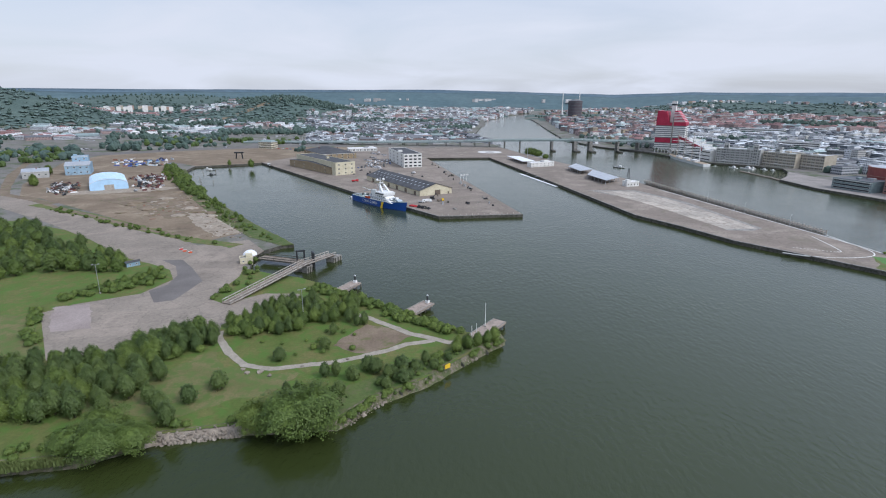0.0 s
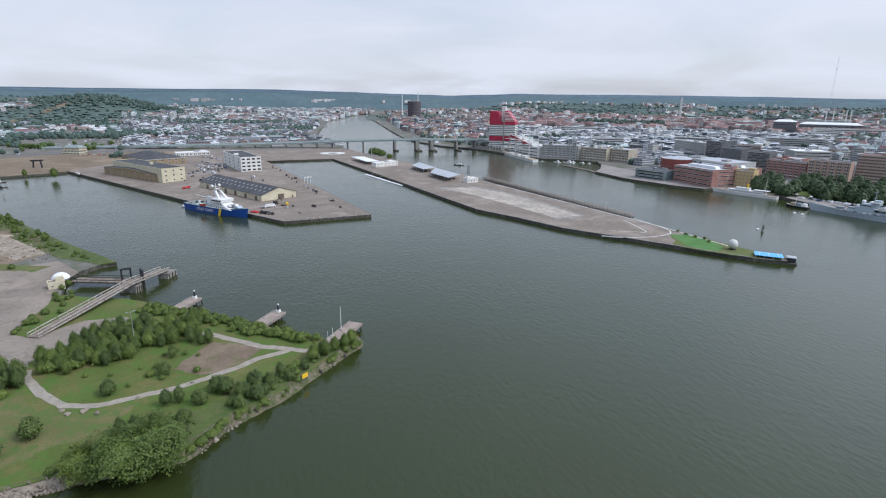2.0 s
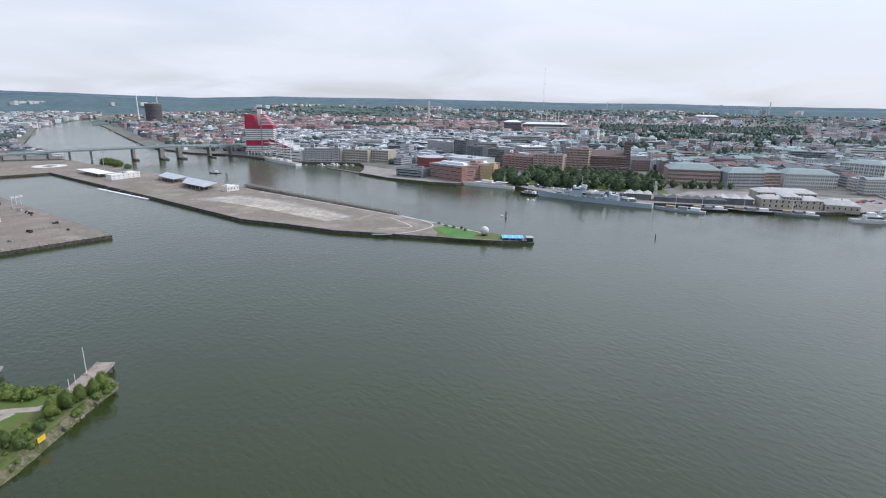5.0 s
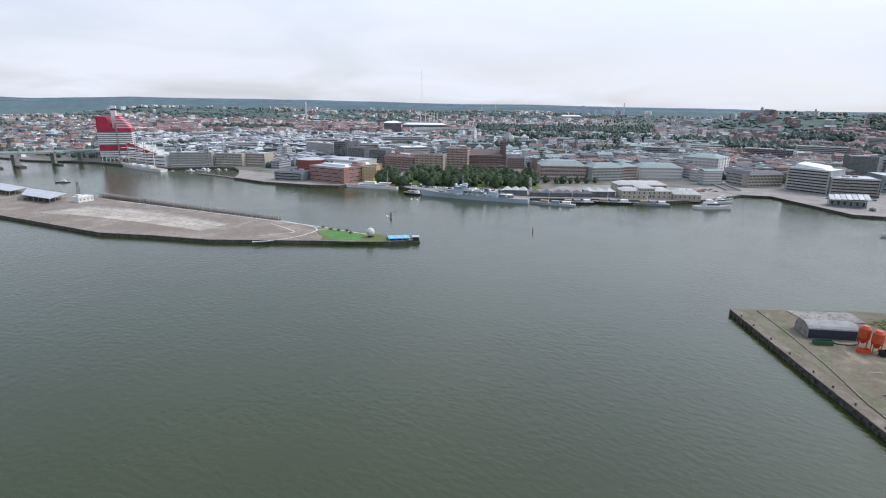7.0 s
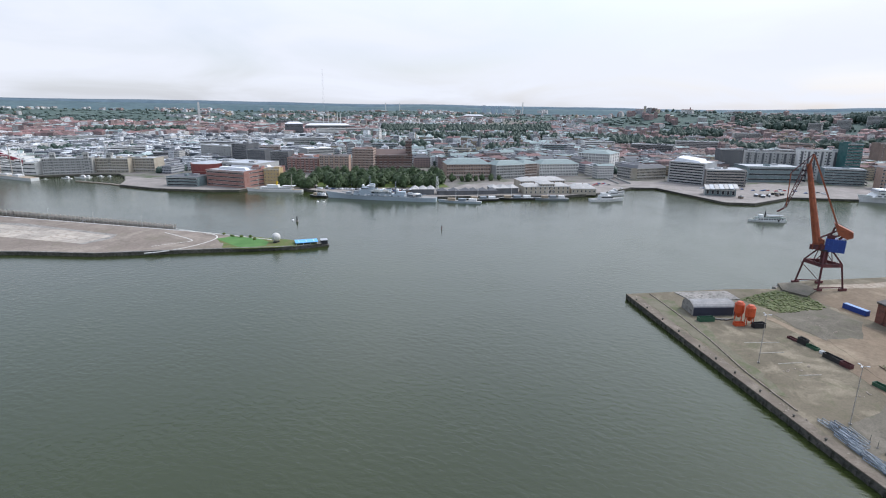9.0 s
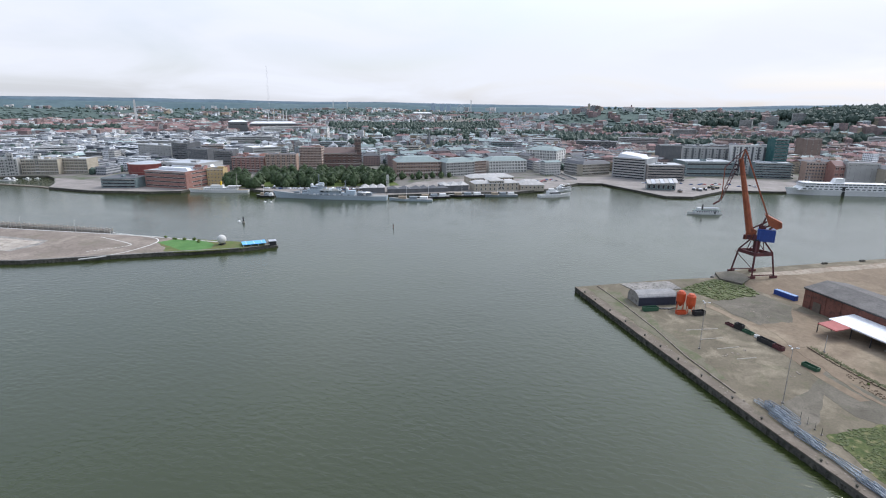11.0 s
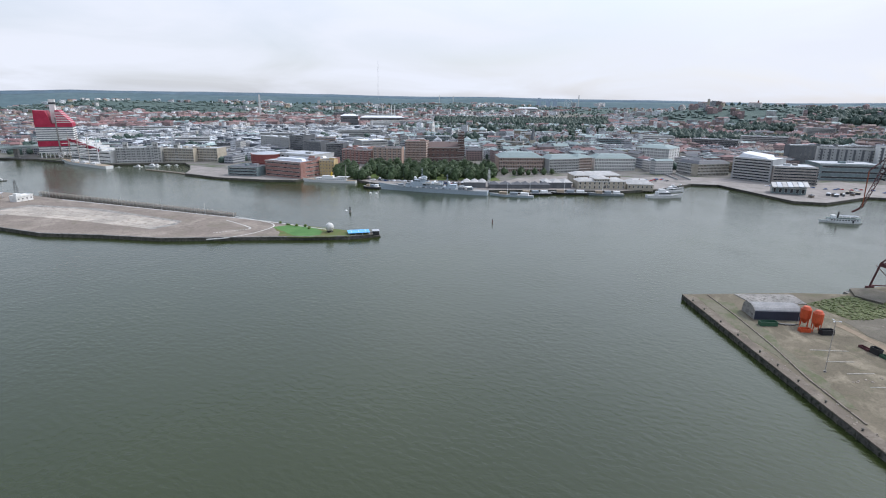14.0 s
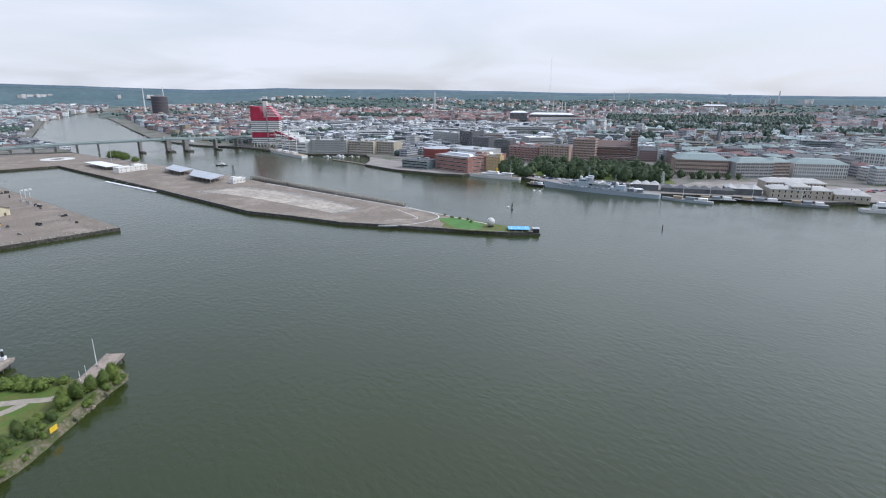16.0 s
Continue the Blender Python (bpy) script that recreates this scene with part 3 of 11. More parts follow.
def quarter(name, label, cells, seed, walls, roofs, tall, flat, keep=0.86):
    """One joined mass of houses in terraces; cells are (x, y, cell size, turn)."""
    rnd = random.Random(seed)
    bm = bmesh.new()
    uvl = bm.loops.layers.uv.new("UVMap")
    for x, y, s, turn in cells:
        k = wooded(x, y)
        woods = rise(x, y) - DECK - max(0, math.hypot(x, y) - 1500) * 0.006 > 16 and noise.noise(Vector((x * 0.004, y * 0.004, 12))) > (-0.1 if x * 0.2 + y > 0 else 0.12)
        if rnd.random() > (0.10 if k > 0.9 or woods else 0.45 if k > 0.25 else keep):
            continue
        t, d = polar(x, y)
        zone = [z for z in ZONES if z[0] < t < z[1] and z[2] < d < z[3]]
        ws, rs, fl, hs, long = zone[0][4:] if zone else (walls, roofs, flat, tall, 1.1)
        low = hs[1] < 10
        w, dp = s * min(long, 2.2) * rnd.uniform(0.8, 1.02), (s * rnd.uniform(0.4, 0.75) if low else rnd.uniform(11, 14.5))
        h = hs[0] + (hs[1] - hs[0]) * (0.5 + 0.6 * noise.noise(Vector((x * 0.004, y * 0.004, seed)))) + (rnd.uniform(-1, 1) if low else rnd.uniform(-2.5, 3.0))
        q = rnd.random()
        if q < 0.07:
            w, dp, h = w * 1.3, dp * 2.0, h * 0.75
        elif q < 0.10 and not low:
            w, dp, h = w * 0.6, dp * 1.1, h * 1.6
        way = turn + 0.8 * noise.noise(Vector((x * 0.0022, y * 0.0022, seed)))
        if noise.noise(Vector((x * 0.012, y * 0.012, seed + 2))) > 0:
            way += math.pi / 2
        p = 0 if rnd.random() < fl else rnd.uniform(2.4, 4.4)
        roof = rnd.choice(rs)
        n = 1 if w < 17 or low else 2 if w < 48 else 3
        cx, cy = x + rnd.uniform(-0.12, 0.12) * s, y + rnd.uniform(-0.12, 0.12) * s
        for j in range(n):
            o = (j - (n - 1) / 2) * w / n
            if rnd.random() < 0.35:
                roof = rnd.choice(rs)
            if p and roof == 3:
                roof = 1
            house_mesh(bm, uvl, cx + o * math.cos(way), cy + o * math.sin(way), rise(x, y), w / n - 0.1, dp, h + (rnd.uniform(-1.6, 1.6) if n > 1 else 0), way, rnd.choice(ws), 6 + roof, p)
    return obj(name, bm, WALLS + ROOFS, label, "buildings", "stuff")


def spread(poly, size, turn, near, far, sector, keepout=()):
    """Cells of a turned street grid inside an outline."""
    c, s = math.cos(radians(turn)), math.sin(radians(turn))
    n = int(5000 / size)
    out = []
    for i in range(-n, n):
        for j in range(-n, n):
            x, y = (i * c - j * s) * size, (i * s + j * c) * size
            d = math.hypot(x, y)
            if not near <= d < far:
                continue
            b = math.degrees(math.atan2(-x, y))
            if not sector[0] < b < sector[1] or not inside((x, y), poly):
                continue
            if any(inside((x, y), k) for k in keepout):
                continue
            out.append((x, y, size, radians(turn)))
    return out


# ---- paved and grown surfaces ----
def ragged(pts, amp, seed):
    """An outline with uneven, worn edges."""
    out = []
    for (x1, y1), (x2, y2) in zip(pts, pts[1:] + pts[:1]):
        n = max(1, int(math.hypot(x2 - x1, y2 - y1) / 2.2))
        for k in range(n):
            x, y = x1 + (x2 - x1) * k / n, y1 + (y2 - y1) * k / n
            out.append((x + amp * (noise.noise(Vector((x * 0.11, y * 0.11, seed))) + 0.6 * noise.noise(Vector((x * 0.4, y * 0.4, seed)))), y + amp * (noise.noise(Vector((x * 0.11, y * 0.11, seed + 9))) + 0.6 * noise.noise(Vector((x * 0.4, y * 0.4, seed + 9))))))
    return out


def patch(name, pts, layer, material, label, category="ground", worn=None):
    if worn is None:
        worn = 2.2 if material.name in ("rough_meadow_grass", "dry_yellow_grass", "bare_brown_earth", "pale_dry_sand", "mossy_worn_asphalt", "pinkish_worn_asphalt") else 0
    if worn and name not in ("ground_meadow", "shore_grass"):
        pts = ragged(list(pts), worn, layer * 3.7 + len(pts))
    return slab(name, pts, DECK - 0.4, DECK + 0.03 * layer, material, label, category)


def ribbon(name, line, width, layer, material, label, category="path"):
    pts = [Vector(p) for p in line]
    left, right = [], []
    for i, p in enumerate(pts):
        d = (pts[min(i + 1, len(pts) - 1)] - pts[max(i - 1, 0)]).normalized()
        nrm = Vector((-d.y, d.x))
        left.append(tuple(p + nrm * width / 2))
        right.append(tuple(p - nrm * width / 2))
    return patch(name, left + right[::-1], layer, material, label, category, 0.7 if category in ("path", "track") else None)


M_PATH = surface("pale_gravel_path", (0.27, 0.24, 0.195), (0.35, 0.312, 0.255), 0.3, 2.0, 0.95)
M_EARTH = surface("bare_brown_earth", (0.15, 0.112, 0.078), (0.22, 0.17, 0.12), 0.08, 1.2, 0.95, (0.12, 0.12, 0.05), 0.6)
M_DARKASPH = surface("fresh_grey_asphalt", (0.135, 0.122, 0.112), (0.17, 0.154, 0.142), 0.08, 2.0, 0.9)
M_TURF = surface("bright_green_turf", (0.07, 0.17, 0.045), (0.10, 0.21, 0.06), 0.1, 2.0, 0.95)
M_WHITEK = surface("whitewashed_kerb", (0.50, 0.49, 0.46), (0.62, 0.61, 0.57), 0.2, 1.5, 0.85, (0.38, 0.36, 0.32), 0.6)
M_PAINT = plain("worn_white_paint", (0.62, 0.61, 0.57), 0.7, 0, 0.25)
M_BAY = plain("faded_line_paint", (0.36, 0.34, 0.29), 0.8, 0, 0.3)
M_BANK = surface("overgrown_stony_bank", (0.058, 0.08, 0.028), (0.115, 0.11, 0.055), 0.3, 1.6, 0.95, (0.17, 0.145, 0.11), 0.55, relief=0.5)
M_WEED = surface("rank_weeds", (0.05, 0.076, 0.022), (0.098, 0.115, 0.04), 0.2, 1.6, 0.95, (0.19, 0.175, 0.085), 0.58, relief=0.5)
M_VERGE = surface("lush_verge_grass", (0.05, 0.092, 0.02), (0.095, 0.128, 0.036), 0.12, 0.9, 0.95, (0.11, 0.115, 0.05), 0.56, relief=0.4)
M_ROCK = surface("grey_riprap", (0.20, 0.172, 0.137), (0.32, 0.28, 0.23), 0.5, 3.0, 0.95, vary=0.5, relief=0.5)
M_DRYGRASS = surface("dry_yellow_grass", (0.112, 0.118, 0.04), (0.16, 0.143, 0.062), 0.09, 1.6, 0.95, (0.092, 0.132, 0.034), 0.52)

M_MOSSY = surface("mossy_worn_asphalt", (0.14, 0.128, 0.088), (0.178, 0.162, 0.118), 0.06, 1.2, 0.95, (0.108, 0.118, 0.06), 0.56)
M_SCRUB = surface("dark_olive_scrub", (0.07, 0.085, 0.032), (0.118, 0.12, 0.055), 0.15, 1.4, 0.95, (0.15, 0.14, 0.08), 0.56, relief=0.4)

patch("ground_meadow", SHORE + [(25, 211), (11, 212), (4, 219), (-16, 234), (-40, 253), (-57, 268), (-80, 284), (-97, 290), (-112, 298), (-150, 300), (-260, 380), (-340, 420), (-560, 430), (-700, 60), (-300, 104)], 1, M_GRASS, "rough green meadow on the headland")
patch("yard_asphalt", [(-150, 185), (-185, 231), (-177, 242), (-153, 257), (-147, 279), (-157, 296), (-173, 307), (-200, 322), (-244, 362), (-310, 413), (-393, 471), (-470, 500), (-470, 560), (-389, 507), (-301, 445), (-214, 387), (-164, 349),
                       (-135, 364), (-116, 337), (-119, 314), (-113, 285), (-115, 250), (-106, 244), (-90, 258), (-73, 258), (-68, 250), (-84, 239), (-97, 219), (-92, 202), (-121, 196), (-137, 186)], 2, M_YARD, "pale worn asphalt yard and road", "pavement")
ASPH = [(-151, 261), (-146, 271), (-148, 286), (-157, 303), (-171, 315), (-159, 316), (-146, 300), (-130, 277), (-131, 259), (-132, 248), (-140, 245)]
patch("asphalt_patch", ASPH, 3, M_DARKASPH, "newer grey asphalt patch in the yard", "pavement")
patch("gravel_yard", [(-470, 600), (-420, 530), (-389, 516), (-313, 463), (-167, 356), (-142, 390), (-150, 404), (-207, 481), (-270, 570), (-350, 722), (-420, 830), (-560, 800)], 2, M_GRAVEL, "brown gravel works yard")
ribbon("dirt_track", [(-360, 490), (-400, 515), (-440, 536), (-479, 588), (-539, 674), (-598, 776), (-640, 870)], 9, 4, M_EARTH, "curving rutted dirt track", "track")
ribbon("embankment_strip", [(-375, 487), (-301, 445), (-227, 396), (-174, 363), (-137, 348)], 10, 3, M_DRYGRASS, "strip of dry grass beside the road", "grass")
ribbon("far_road", [(-760, 800), (-631, 863), (-566, 937), (-464, 1024), (-330, 1090), (-200, 1130)], 34, 2, M_DARKASPH, "wide grey asphalt road", "road")
patch("harbour_gravel", [(-560, 800), (-420, 830), (-351, 770), (-285, 802), (-272, 818), (-200, 760), (-150, 1090), (-330, 1060), (-464, 990), (-566, 905)], 1, M_GRAVEL, "pinkish brown gravel ground at the basin")
patch("pier_one_paving", [(-271, 815), (-98.5, 568.5), (-24, 471), (-3, 444), (68, 454), (-27, 889), (76, 900), (60, 1060), (-150, 1090), (-240, 900)], 2, M_QUAY, "brownish grey pier paving", "pavement")
patch("pier_two_paving", [(77, 898), (136.5, 606), (165.5, 453), (186.5, 413), (206.5, 368), (238.5, 326), (258, 299.5), (285, 263.5), (300, 252.5), (305, 256), (292, 284), (289, 314), (285, 350), (278, 386), (238, 584), (227, 660), (204, 760), (176, 849), (139, 972), (60, 1060)], 2, M_QUAY, "brownish grey pier paving", "pavement")
patch("pale_concrete_pad", [(157, 578), (209, 579), (235, 513), (247, 405), (236, 397), (217, 398), (207, 466), (182, 538)], 3, M_CONC, "pale bare concrete pad on the pier", "pavement")
M_PADS = surface("worn_concrete_slabs", (0.36, 0.322, 0.27), (0.45, 0.405, 0.345), 0.1, 1.2, 0.9, (0.24, 0.20, 0.165), 0.6, vary=0.35)
PADS = [((166, 572), (205, 572)), ((176, 552), (213, 552)), ((183, 532), (222, 532)), ((190, 512), (228, 512)), ((196, 490), (232, 488)), ((202, 468), (236, 464)), ((206, 448), (239, 443)), ((211, 426), (241, 421)), ((217, 402), (243, 404))]
for (a, b), (c, d) in zip(PADS, PADS[1:]):
    for k in range(3):
        lo = [tuple(Vector(p).lerp(Vector(q), (k + u) / 3)) for p, q, u in ((a, b, 0.03), (a, b, 0.97), (c, d, 0.97), (c, d, 0.03))]
        patch("pad_slab", lo, 3.4, M_PADS, "worn pale concrete slab on the pier", "pavement")
patch("turf_patch", [(256, 304), (266, 312), (272, 326), (285, 324), (291, 312), (293, 300), (299, 277), (303, 256), (296, 254), (280, 268), (264, 286)], 3, M_DRYGRASS, "yellowish grass at the pier end", "grass")
patch("green_turf", [(274, 329), (284, 325), (287.5, 315), (290, 301), (285, 287), (276, 282), (268, 286), (264, 297), (269, 313)], 4, M_TURF, "bright green turf near the pier end", "grass", worn=0.8)
patch("shore_grass", [(-371, 734), (-350, 735), (-342, 722), (-271, 588), (-216, 507), (-147, 412), (-101, 353), (-109, 350), (-138, 372), (-188, 436), (-259, 540)], 4, M_WEED, "rough weedy grass along the basin shore", "grass", worn=3)
patch("shore_green", [(-162, 420), (-147, 413), (-101, 354), (-108, 351), (-134, 370), (-150, 396)], 5, M_VERGE, "lush green slope beside the ramp", "grass", worn=2)
ribbon("gravel_path", [(-40, 232), (-34, 228), (-14, 211), (3, 202), (16, 206)], 3.2, 3, M_PATH, "pale gravel footpath to the jetties")
ribbon("gravel_path_loop", [(-95, 212), (-92, 205), (-83, 192), (-74, 182), (-63, 179), (-47, 183), (-31, 189), (-14, 200), (-3, 204)], 3.0, 4, M_PATH, "pale gravel footpath looping over the meadow")
patch("grass_verge", [(-58, 146), (-34, 148.5), (-23, 162), (-8, 173.5), (11, 195), (21, 204.5), (8, 200), (-12, 183), (-32, 168), (-46, 156)], 2, M_VERGE, "lush green grass along the bank", "grass", worn=1.5)
patch("bare_ground", [(-44, 199), (-33, 219), (-12, 210), (-19, 199), (-31, 191.5)], 2, M_EARTH, "bare brown earth beside the path")
patch("meadow_dry", [(-120, 150), (-84, 148), (-62, 160), (-50, 176), (-64, 176), (-80, 180), (-90, 195), (-100, 178)], 2, M_DRYGRASS, "dry yellowish meadow", "grass")
patch("dry_clearing", [(-240, 190), (-200, 228), (-186, 228), (-156, 190), (-170, 170)], 2, M_DRYGRASS, "dry straw-coloured clearing", "grass")
ribbon("railway_track", [(-446, 543), (-391, 508), (-331, 464), (-291, 439), (-253, 413), (-217, 389), (-181, 374)], 5, 4.4, M_EARTH, "disused railway track beside the road", "track")
ribbon("railway_curve", [(-446, 540), (-496, 616), (-542, 685), (-604, 783), (-669, 896)], 7, 5.2, M_EARTH, "curving disused railway track", "track")
M_SAND = surface("pale_dry_sand", (0.27, 0.23, 0.18), (0.36, 0.31, 0.245), 0.1, 1.5, 0.95, (0.24, 0.19, 0.14), 0.55)
patch("sand_heap_ground", [(-160, 405), (-205, 470), (-222, 455), (-190, 405), (-160, 372), (-148, 385)], 3, M_SAND, "pale sandy ground near the basin")
patch("worn_yard_tracks", [(-300, 540), (-235, 480), (-210, 440), (-225, 430), (-270, 470), (-330, 510)], 5, M_EARTH, "darker rutted earth in the gravel yard")
patch("worn_yard_dust", [(-375, 535), (-300, 560), (-285, 585), (-320, 590), (-400, 548)], 6, M_SAND, "dusty pale ground before the tent hall")
patch("pinkish_asphalt", [(-184, 238), (-170, 243), (-151, 214), (-167, 210)], 2.7, surface("pinkish_worn_asphalt", (0.25, 0.205, 0.185), (0.33, 0.275, 0.25), 0.06, 1.5, 0.9), "pinkish worn corner of the yard", "pavement")
# the quay in the south-west
patch("quay_gravel", [(268, -44), (300, -70), (246, -125), (150, -160), (120, -110), (160, -84), (205, -80), (222, -64)], 1, M_GRAVEL, "brown gravel ground by the brick shed", worn=3)
patch("quay_back_gravel", [(316, -62), (338, -50), (352, -62), (372, -77), (436, -168), (600, -420), (300, -420), (230, -140), (304, -76)], 0.6, M_GRAVEL, "brown gravel ground behind the crane", worn=4)
patch("quay_sand", [(352, -62), (358, -58), (371, -77), (436, -168), (600, -420), (588, -420), (424, -166)], 2, M_SAND, "sandy strip along the far quay edge", "pavement", worn=1)
patch("weed_patch", [(178, -56), (186, -65), (192, -76), (187, -84), (150, -90), (146, -74), (160, -64)], 2, M_WEED, "patch of green weeds on the quay", "grass", worn=2)
patch("weed_strip", [(311, -18), (338, -37), (332, -52), (316, -59), (298, -36)], 2, M_SCRUB, "weedy ground behind the arched shed", "grass")
M_STAIN = worn_asphalt("dark_damp_asphalt", (0.114, 0.102, 0.078), (0.152, 0.136, 0.105), (0.19, 0.168, 0.134), (0.1, 0.104, 0.06), 4, 0.18)
patch("grey_asphalt_yard", [(294.5, -33), (318, -58), (303, -70), (279, -66), (269.5, -50.5), (279, -41.6)], 2.6, M_STAIN, "grey worn asphalt before the crane", "pavement", worn=0.8)
patch("pale_gravel_spread", [(272, -53), (284, -74), (274, -78), (252, -70), (246, -60), (260, -55)], 3.3, M_GRAVEL, "pale gravel before the brick shed", "ground", worn=3)
patch("dusty_track", [(246, -60), (224, -69), (206, -78), (203, -82), (218, -74), (236, -67)], 3.6, M_GRAVEL, "dusty pale track beside the kerb", "ground", worn=1.5)
patch("grey_road", [(207, -62), (186, -56), (176, -50), (188, -42), (206, -56), (228, -68), (206, -84), (196, -90), (190, -78), (194, -68)], 1.5, M_STAIN, "grey asphalt drive across the quay", "pavement", worn=0.8)
patch("quay_greenish", [(290, 29), (291, 12), (275, 5), (258, -6), (234, -17), (205, -33), (206, -29), (239, -6), (263, 12)], 2, M_MOSSY, "thin grass along the quay", "grass")
ribbon("concrete_edge_band", [(289, 31), (272, 20), (232, -6), (177, -43), (150, -61)], 3.6, 3.15, M_EDGE, "cracked concrete band along the quay edge", "pavement")
ribbon("concrete_strip", [(289, -30), (270, -45), (241, -56.5), (222, -65), (207, -74)], 4, 2.15, M_GRAVEL, "dusty strip between the yards", "track")
for p, q in (((249.8, -19.3), (257.1, -32.6)), ((241.0, -24.4), (246.6, -33.6)), ((233.4, -30.6), (239.2, -39.2)), ((226.0, -37.0), (230.5, -44.5))):
    ribbon("bay_line", [p, q], 0.32, 4.9, M_BAY, "worn white painted bay line", "marking")


def ring(name, x, y, r0, r1, layer, material, label):
    bm = bmesh.new()
    n = 40
    vs = [[bm.verts.new((x + r * math.cos(2 * math.pi * i / n), y + r * math.sin(2 * math.pi * i / n), DECK + 0.03 * layer)) for i in range(n)] for r in (r0, r1)]
    for i in range(n):
        j = (i + 1) % n
        bm.faces.new((vs[0][i], vs[1][i], vs[1][j], vs[0][j]))
    return obj(name, bm, material, label, "marking", "structure")


ring("helipad_ring", 85, 990, 9, 22, 4.2, M_PAINT, "white painted ring of a landing pad")
patch("helipad_bar", [(80, 984), (90, 984), (90, 996), (80, 996)], 3, M_PAINT, "white painted mark inside the ring", "marking")
for i in range(12):
    x, y = 236 + i * 1.85, 350 - i * 0.95
    patch("dash_line", [(x, y), (x + 0.3, y + 0.6), (x + 1.4, y + 0.05), (x + 1.1, y - 0.55)], 4, M_PAINT, "short white painted dash", "marking")


def smooth_line(pts, n=6):
    """A curve through the given corners."""
    p = [Vector(q) for q in [pts[0]] + list(pts) + [pts[-1]]]
    out = []
    for a, b, c, d in zip(p, p[1:], p[2:], p[3:]):
        for k in range(n):
            u = k / n
            out.append(tuple(0.5 * (2 * b + (c - a) * u + (2 * a - 5 * b + 4 * c - d) * u ** 2 + (3 * b - a - 3 * c + d) * u ** 3)))
    return out + [tuple(p[-1])]


ribbon("edge_line", smooth_line([(282, 385), (283, 347), (279, 334), (271, 328.5), (258, 326), (245, 326.5), (232, 331), (222, 338)]), 0.8, 4, M_PAINT, "curved white painted line", "marking")
ribbon("edge_line_inner", smooth_line([(269, 380), (266, 358), (263.5, 345), (261.6, 340), (257.5, 339.5)]), 0.7, 4, M_PAINT, "curved white painted line", "marking")
ribbon("pier_kerb", [(237.5, 584), (277.5, 386), (284.5, 350), (288.3, 314), (291.5, 290)], 1.3, 6, M_WHITEK, "pale concrete coping along the pier", "kerb")


# ---- quay edges: coping, fenders, shore ----
def coping(name, line, label, w=1.1, h=0.35, material=None):
    """A row of capping stones along a quay edge."""
    root = thing(name, label, "quay edge", kind="structure")
    rnd = random.Random(len(line))
    made = {}
    for p, q in zip(line, line[1:]):
        p, q = Vector(p), Vector(q)
        d = q - p
        n = max(1, round(d.length / 6))
        key = round(d.length / n, 1)
        if key not in made:
            bm = bmesh.new()
            box(bm, 0, 0, 0, key - 0.12, w, h)
            me = bpy.data.meshes.new("coping_stone")
            bm.to_mesh(me)
            bm.free()
            me.materials.append(material or M_CONC)
            made[key] = me
        nrm = Vector((-d.y, d.x)).normalized()
        for i in range(n):
            c = p + d * ((i + 0.5) / n) + nrm * (w * 0.4)
            share("coping_stone", made[key], root, pose(c.x, c.y, DECK + 0.1 + rnd.uniform(-0.05, 0.05), 0, 0, math.degrees(math.atan2(d.y, d.x)) + rnd.uniform(-0.4, 0.4)))
    return root


coping("quay_coping_west", [(147, -61), (178, -39), (233, -2), (291, 36)][::-1], "worn concrete coping along the west quay", material=M_EDGE)
coping("quay_coping_pier", [(-99, 568), (-24, 470), (-3, 443), (69, 453)], "worn concrete coping round the pier head")
coping("quay_coping_long", [(136, 605), (165, 452), (186, 412), (206, 367), (238, 325), (258, 298), (285, 262)], "worn concrete coping along the long pier")


def fenders(name, line, step, label):
    root = thing(name, label, "fender", kind="structure")
    bm = bmesh.new()
    box(bm, 0, 0, -0.6, 0.4, 0.4, 4.4)
    me = bpy.data.meshes.new("fender_pile")
    bm.to_mesh(me)
    bm.free()
    me.materials.append(M_WALLC)
    for p, q in zip(line, line[1:]):
        p, q = Vector(p), Vector(q)
        d = q - p
        n = max(1, int(d.length / step))
        nrm = Vector((d.y, -d.x)).normalized()
        for i in range(n):
            c = p + d * ((i + 0.5) / n) + nrm * 0.2
            share("fender_pile", me, root, pose(c.x, c.y, 0.6, 0, 0, math.degrees(math.atan2(d.y, d.x))))


fenders("fender_row", [(291, 36), (233, -2), (178, -39), (147, -61)], 4.0, "dark timber fender piles on the west quay")
fenders("fender_row_pier", [(-24, 470), (-3, 443), (69, 453)], 4.5, "dark timber fender piles on the pier head")


def bank():
    """The sloping shore of the headland."""
    bm = bmesh.new()
    line = SHORE + [(25, 211)]
    pts = []
    for p, q in zip(line, line[1:]):
        for k in range(8):
            pts.append(Vector(p).lerp(Vector(q), k / 8))
    last = None
    for i, p in enumerate(pts):
        d = (pts[min(i + 1, len(pts) - 1)] - pts[max(i - 1, 0)]).normalized()
        out = Vector((d.y, -d.x))
        now = []
        for k, (o, z) in enumerate(((-1.5, DECK + 0.08), (0.3, DECK - 0.1), (1.6, 1.0), (2.9, 0.0), (3.8, -1.2))):
            w = 0.5 * noise.noise(Vector((p.x * 0.3, p.y * 0.3, k)))
            c = p + out * (o + (w if k > 1 else 0))
            now.append(bm.verts.new((c.x, c.y, z + (w * 0.6 if k in (1, 2) else 0))))
        if last:
            for k in range(4):
                bm.faces.new((last[k], now[k], now[k + 1], last[k + 1])).material_index = 1 if k == 3 or (k > 0 and -88 < p.x < -60) else 0
        last = now
    obj("shore_bank", bm, [M_BANK, M_ROCK, M_WALLC], "sloping grassy bank with stones at the waterline", "bank", "structure")


bank()


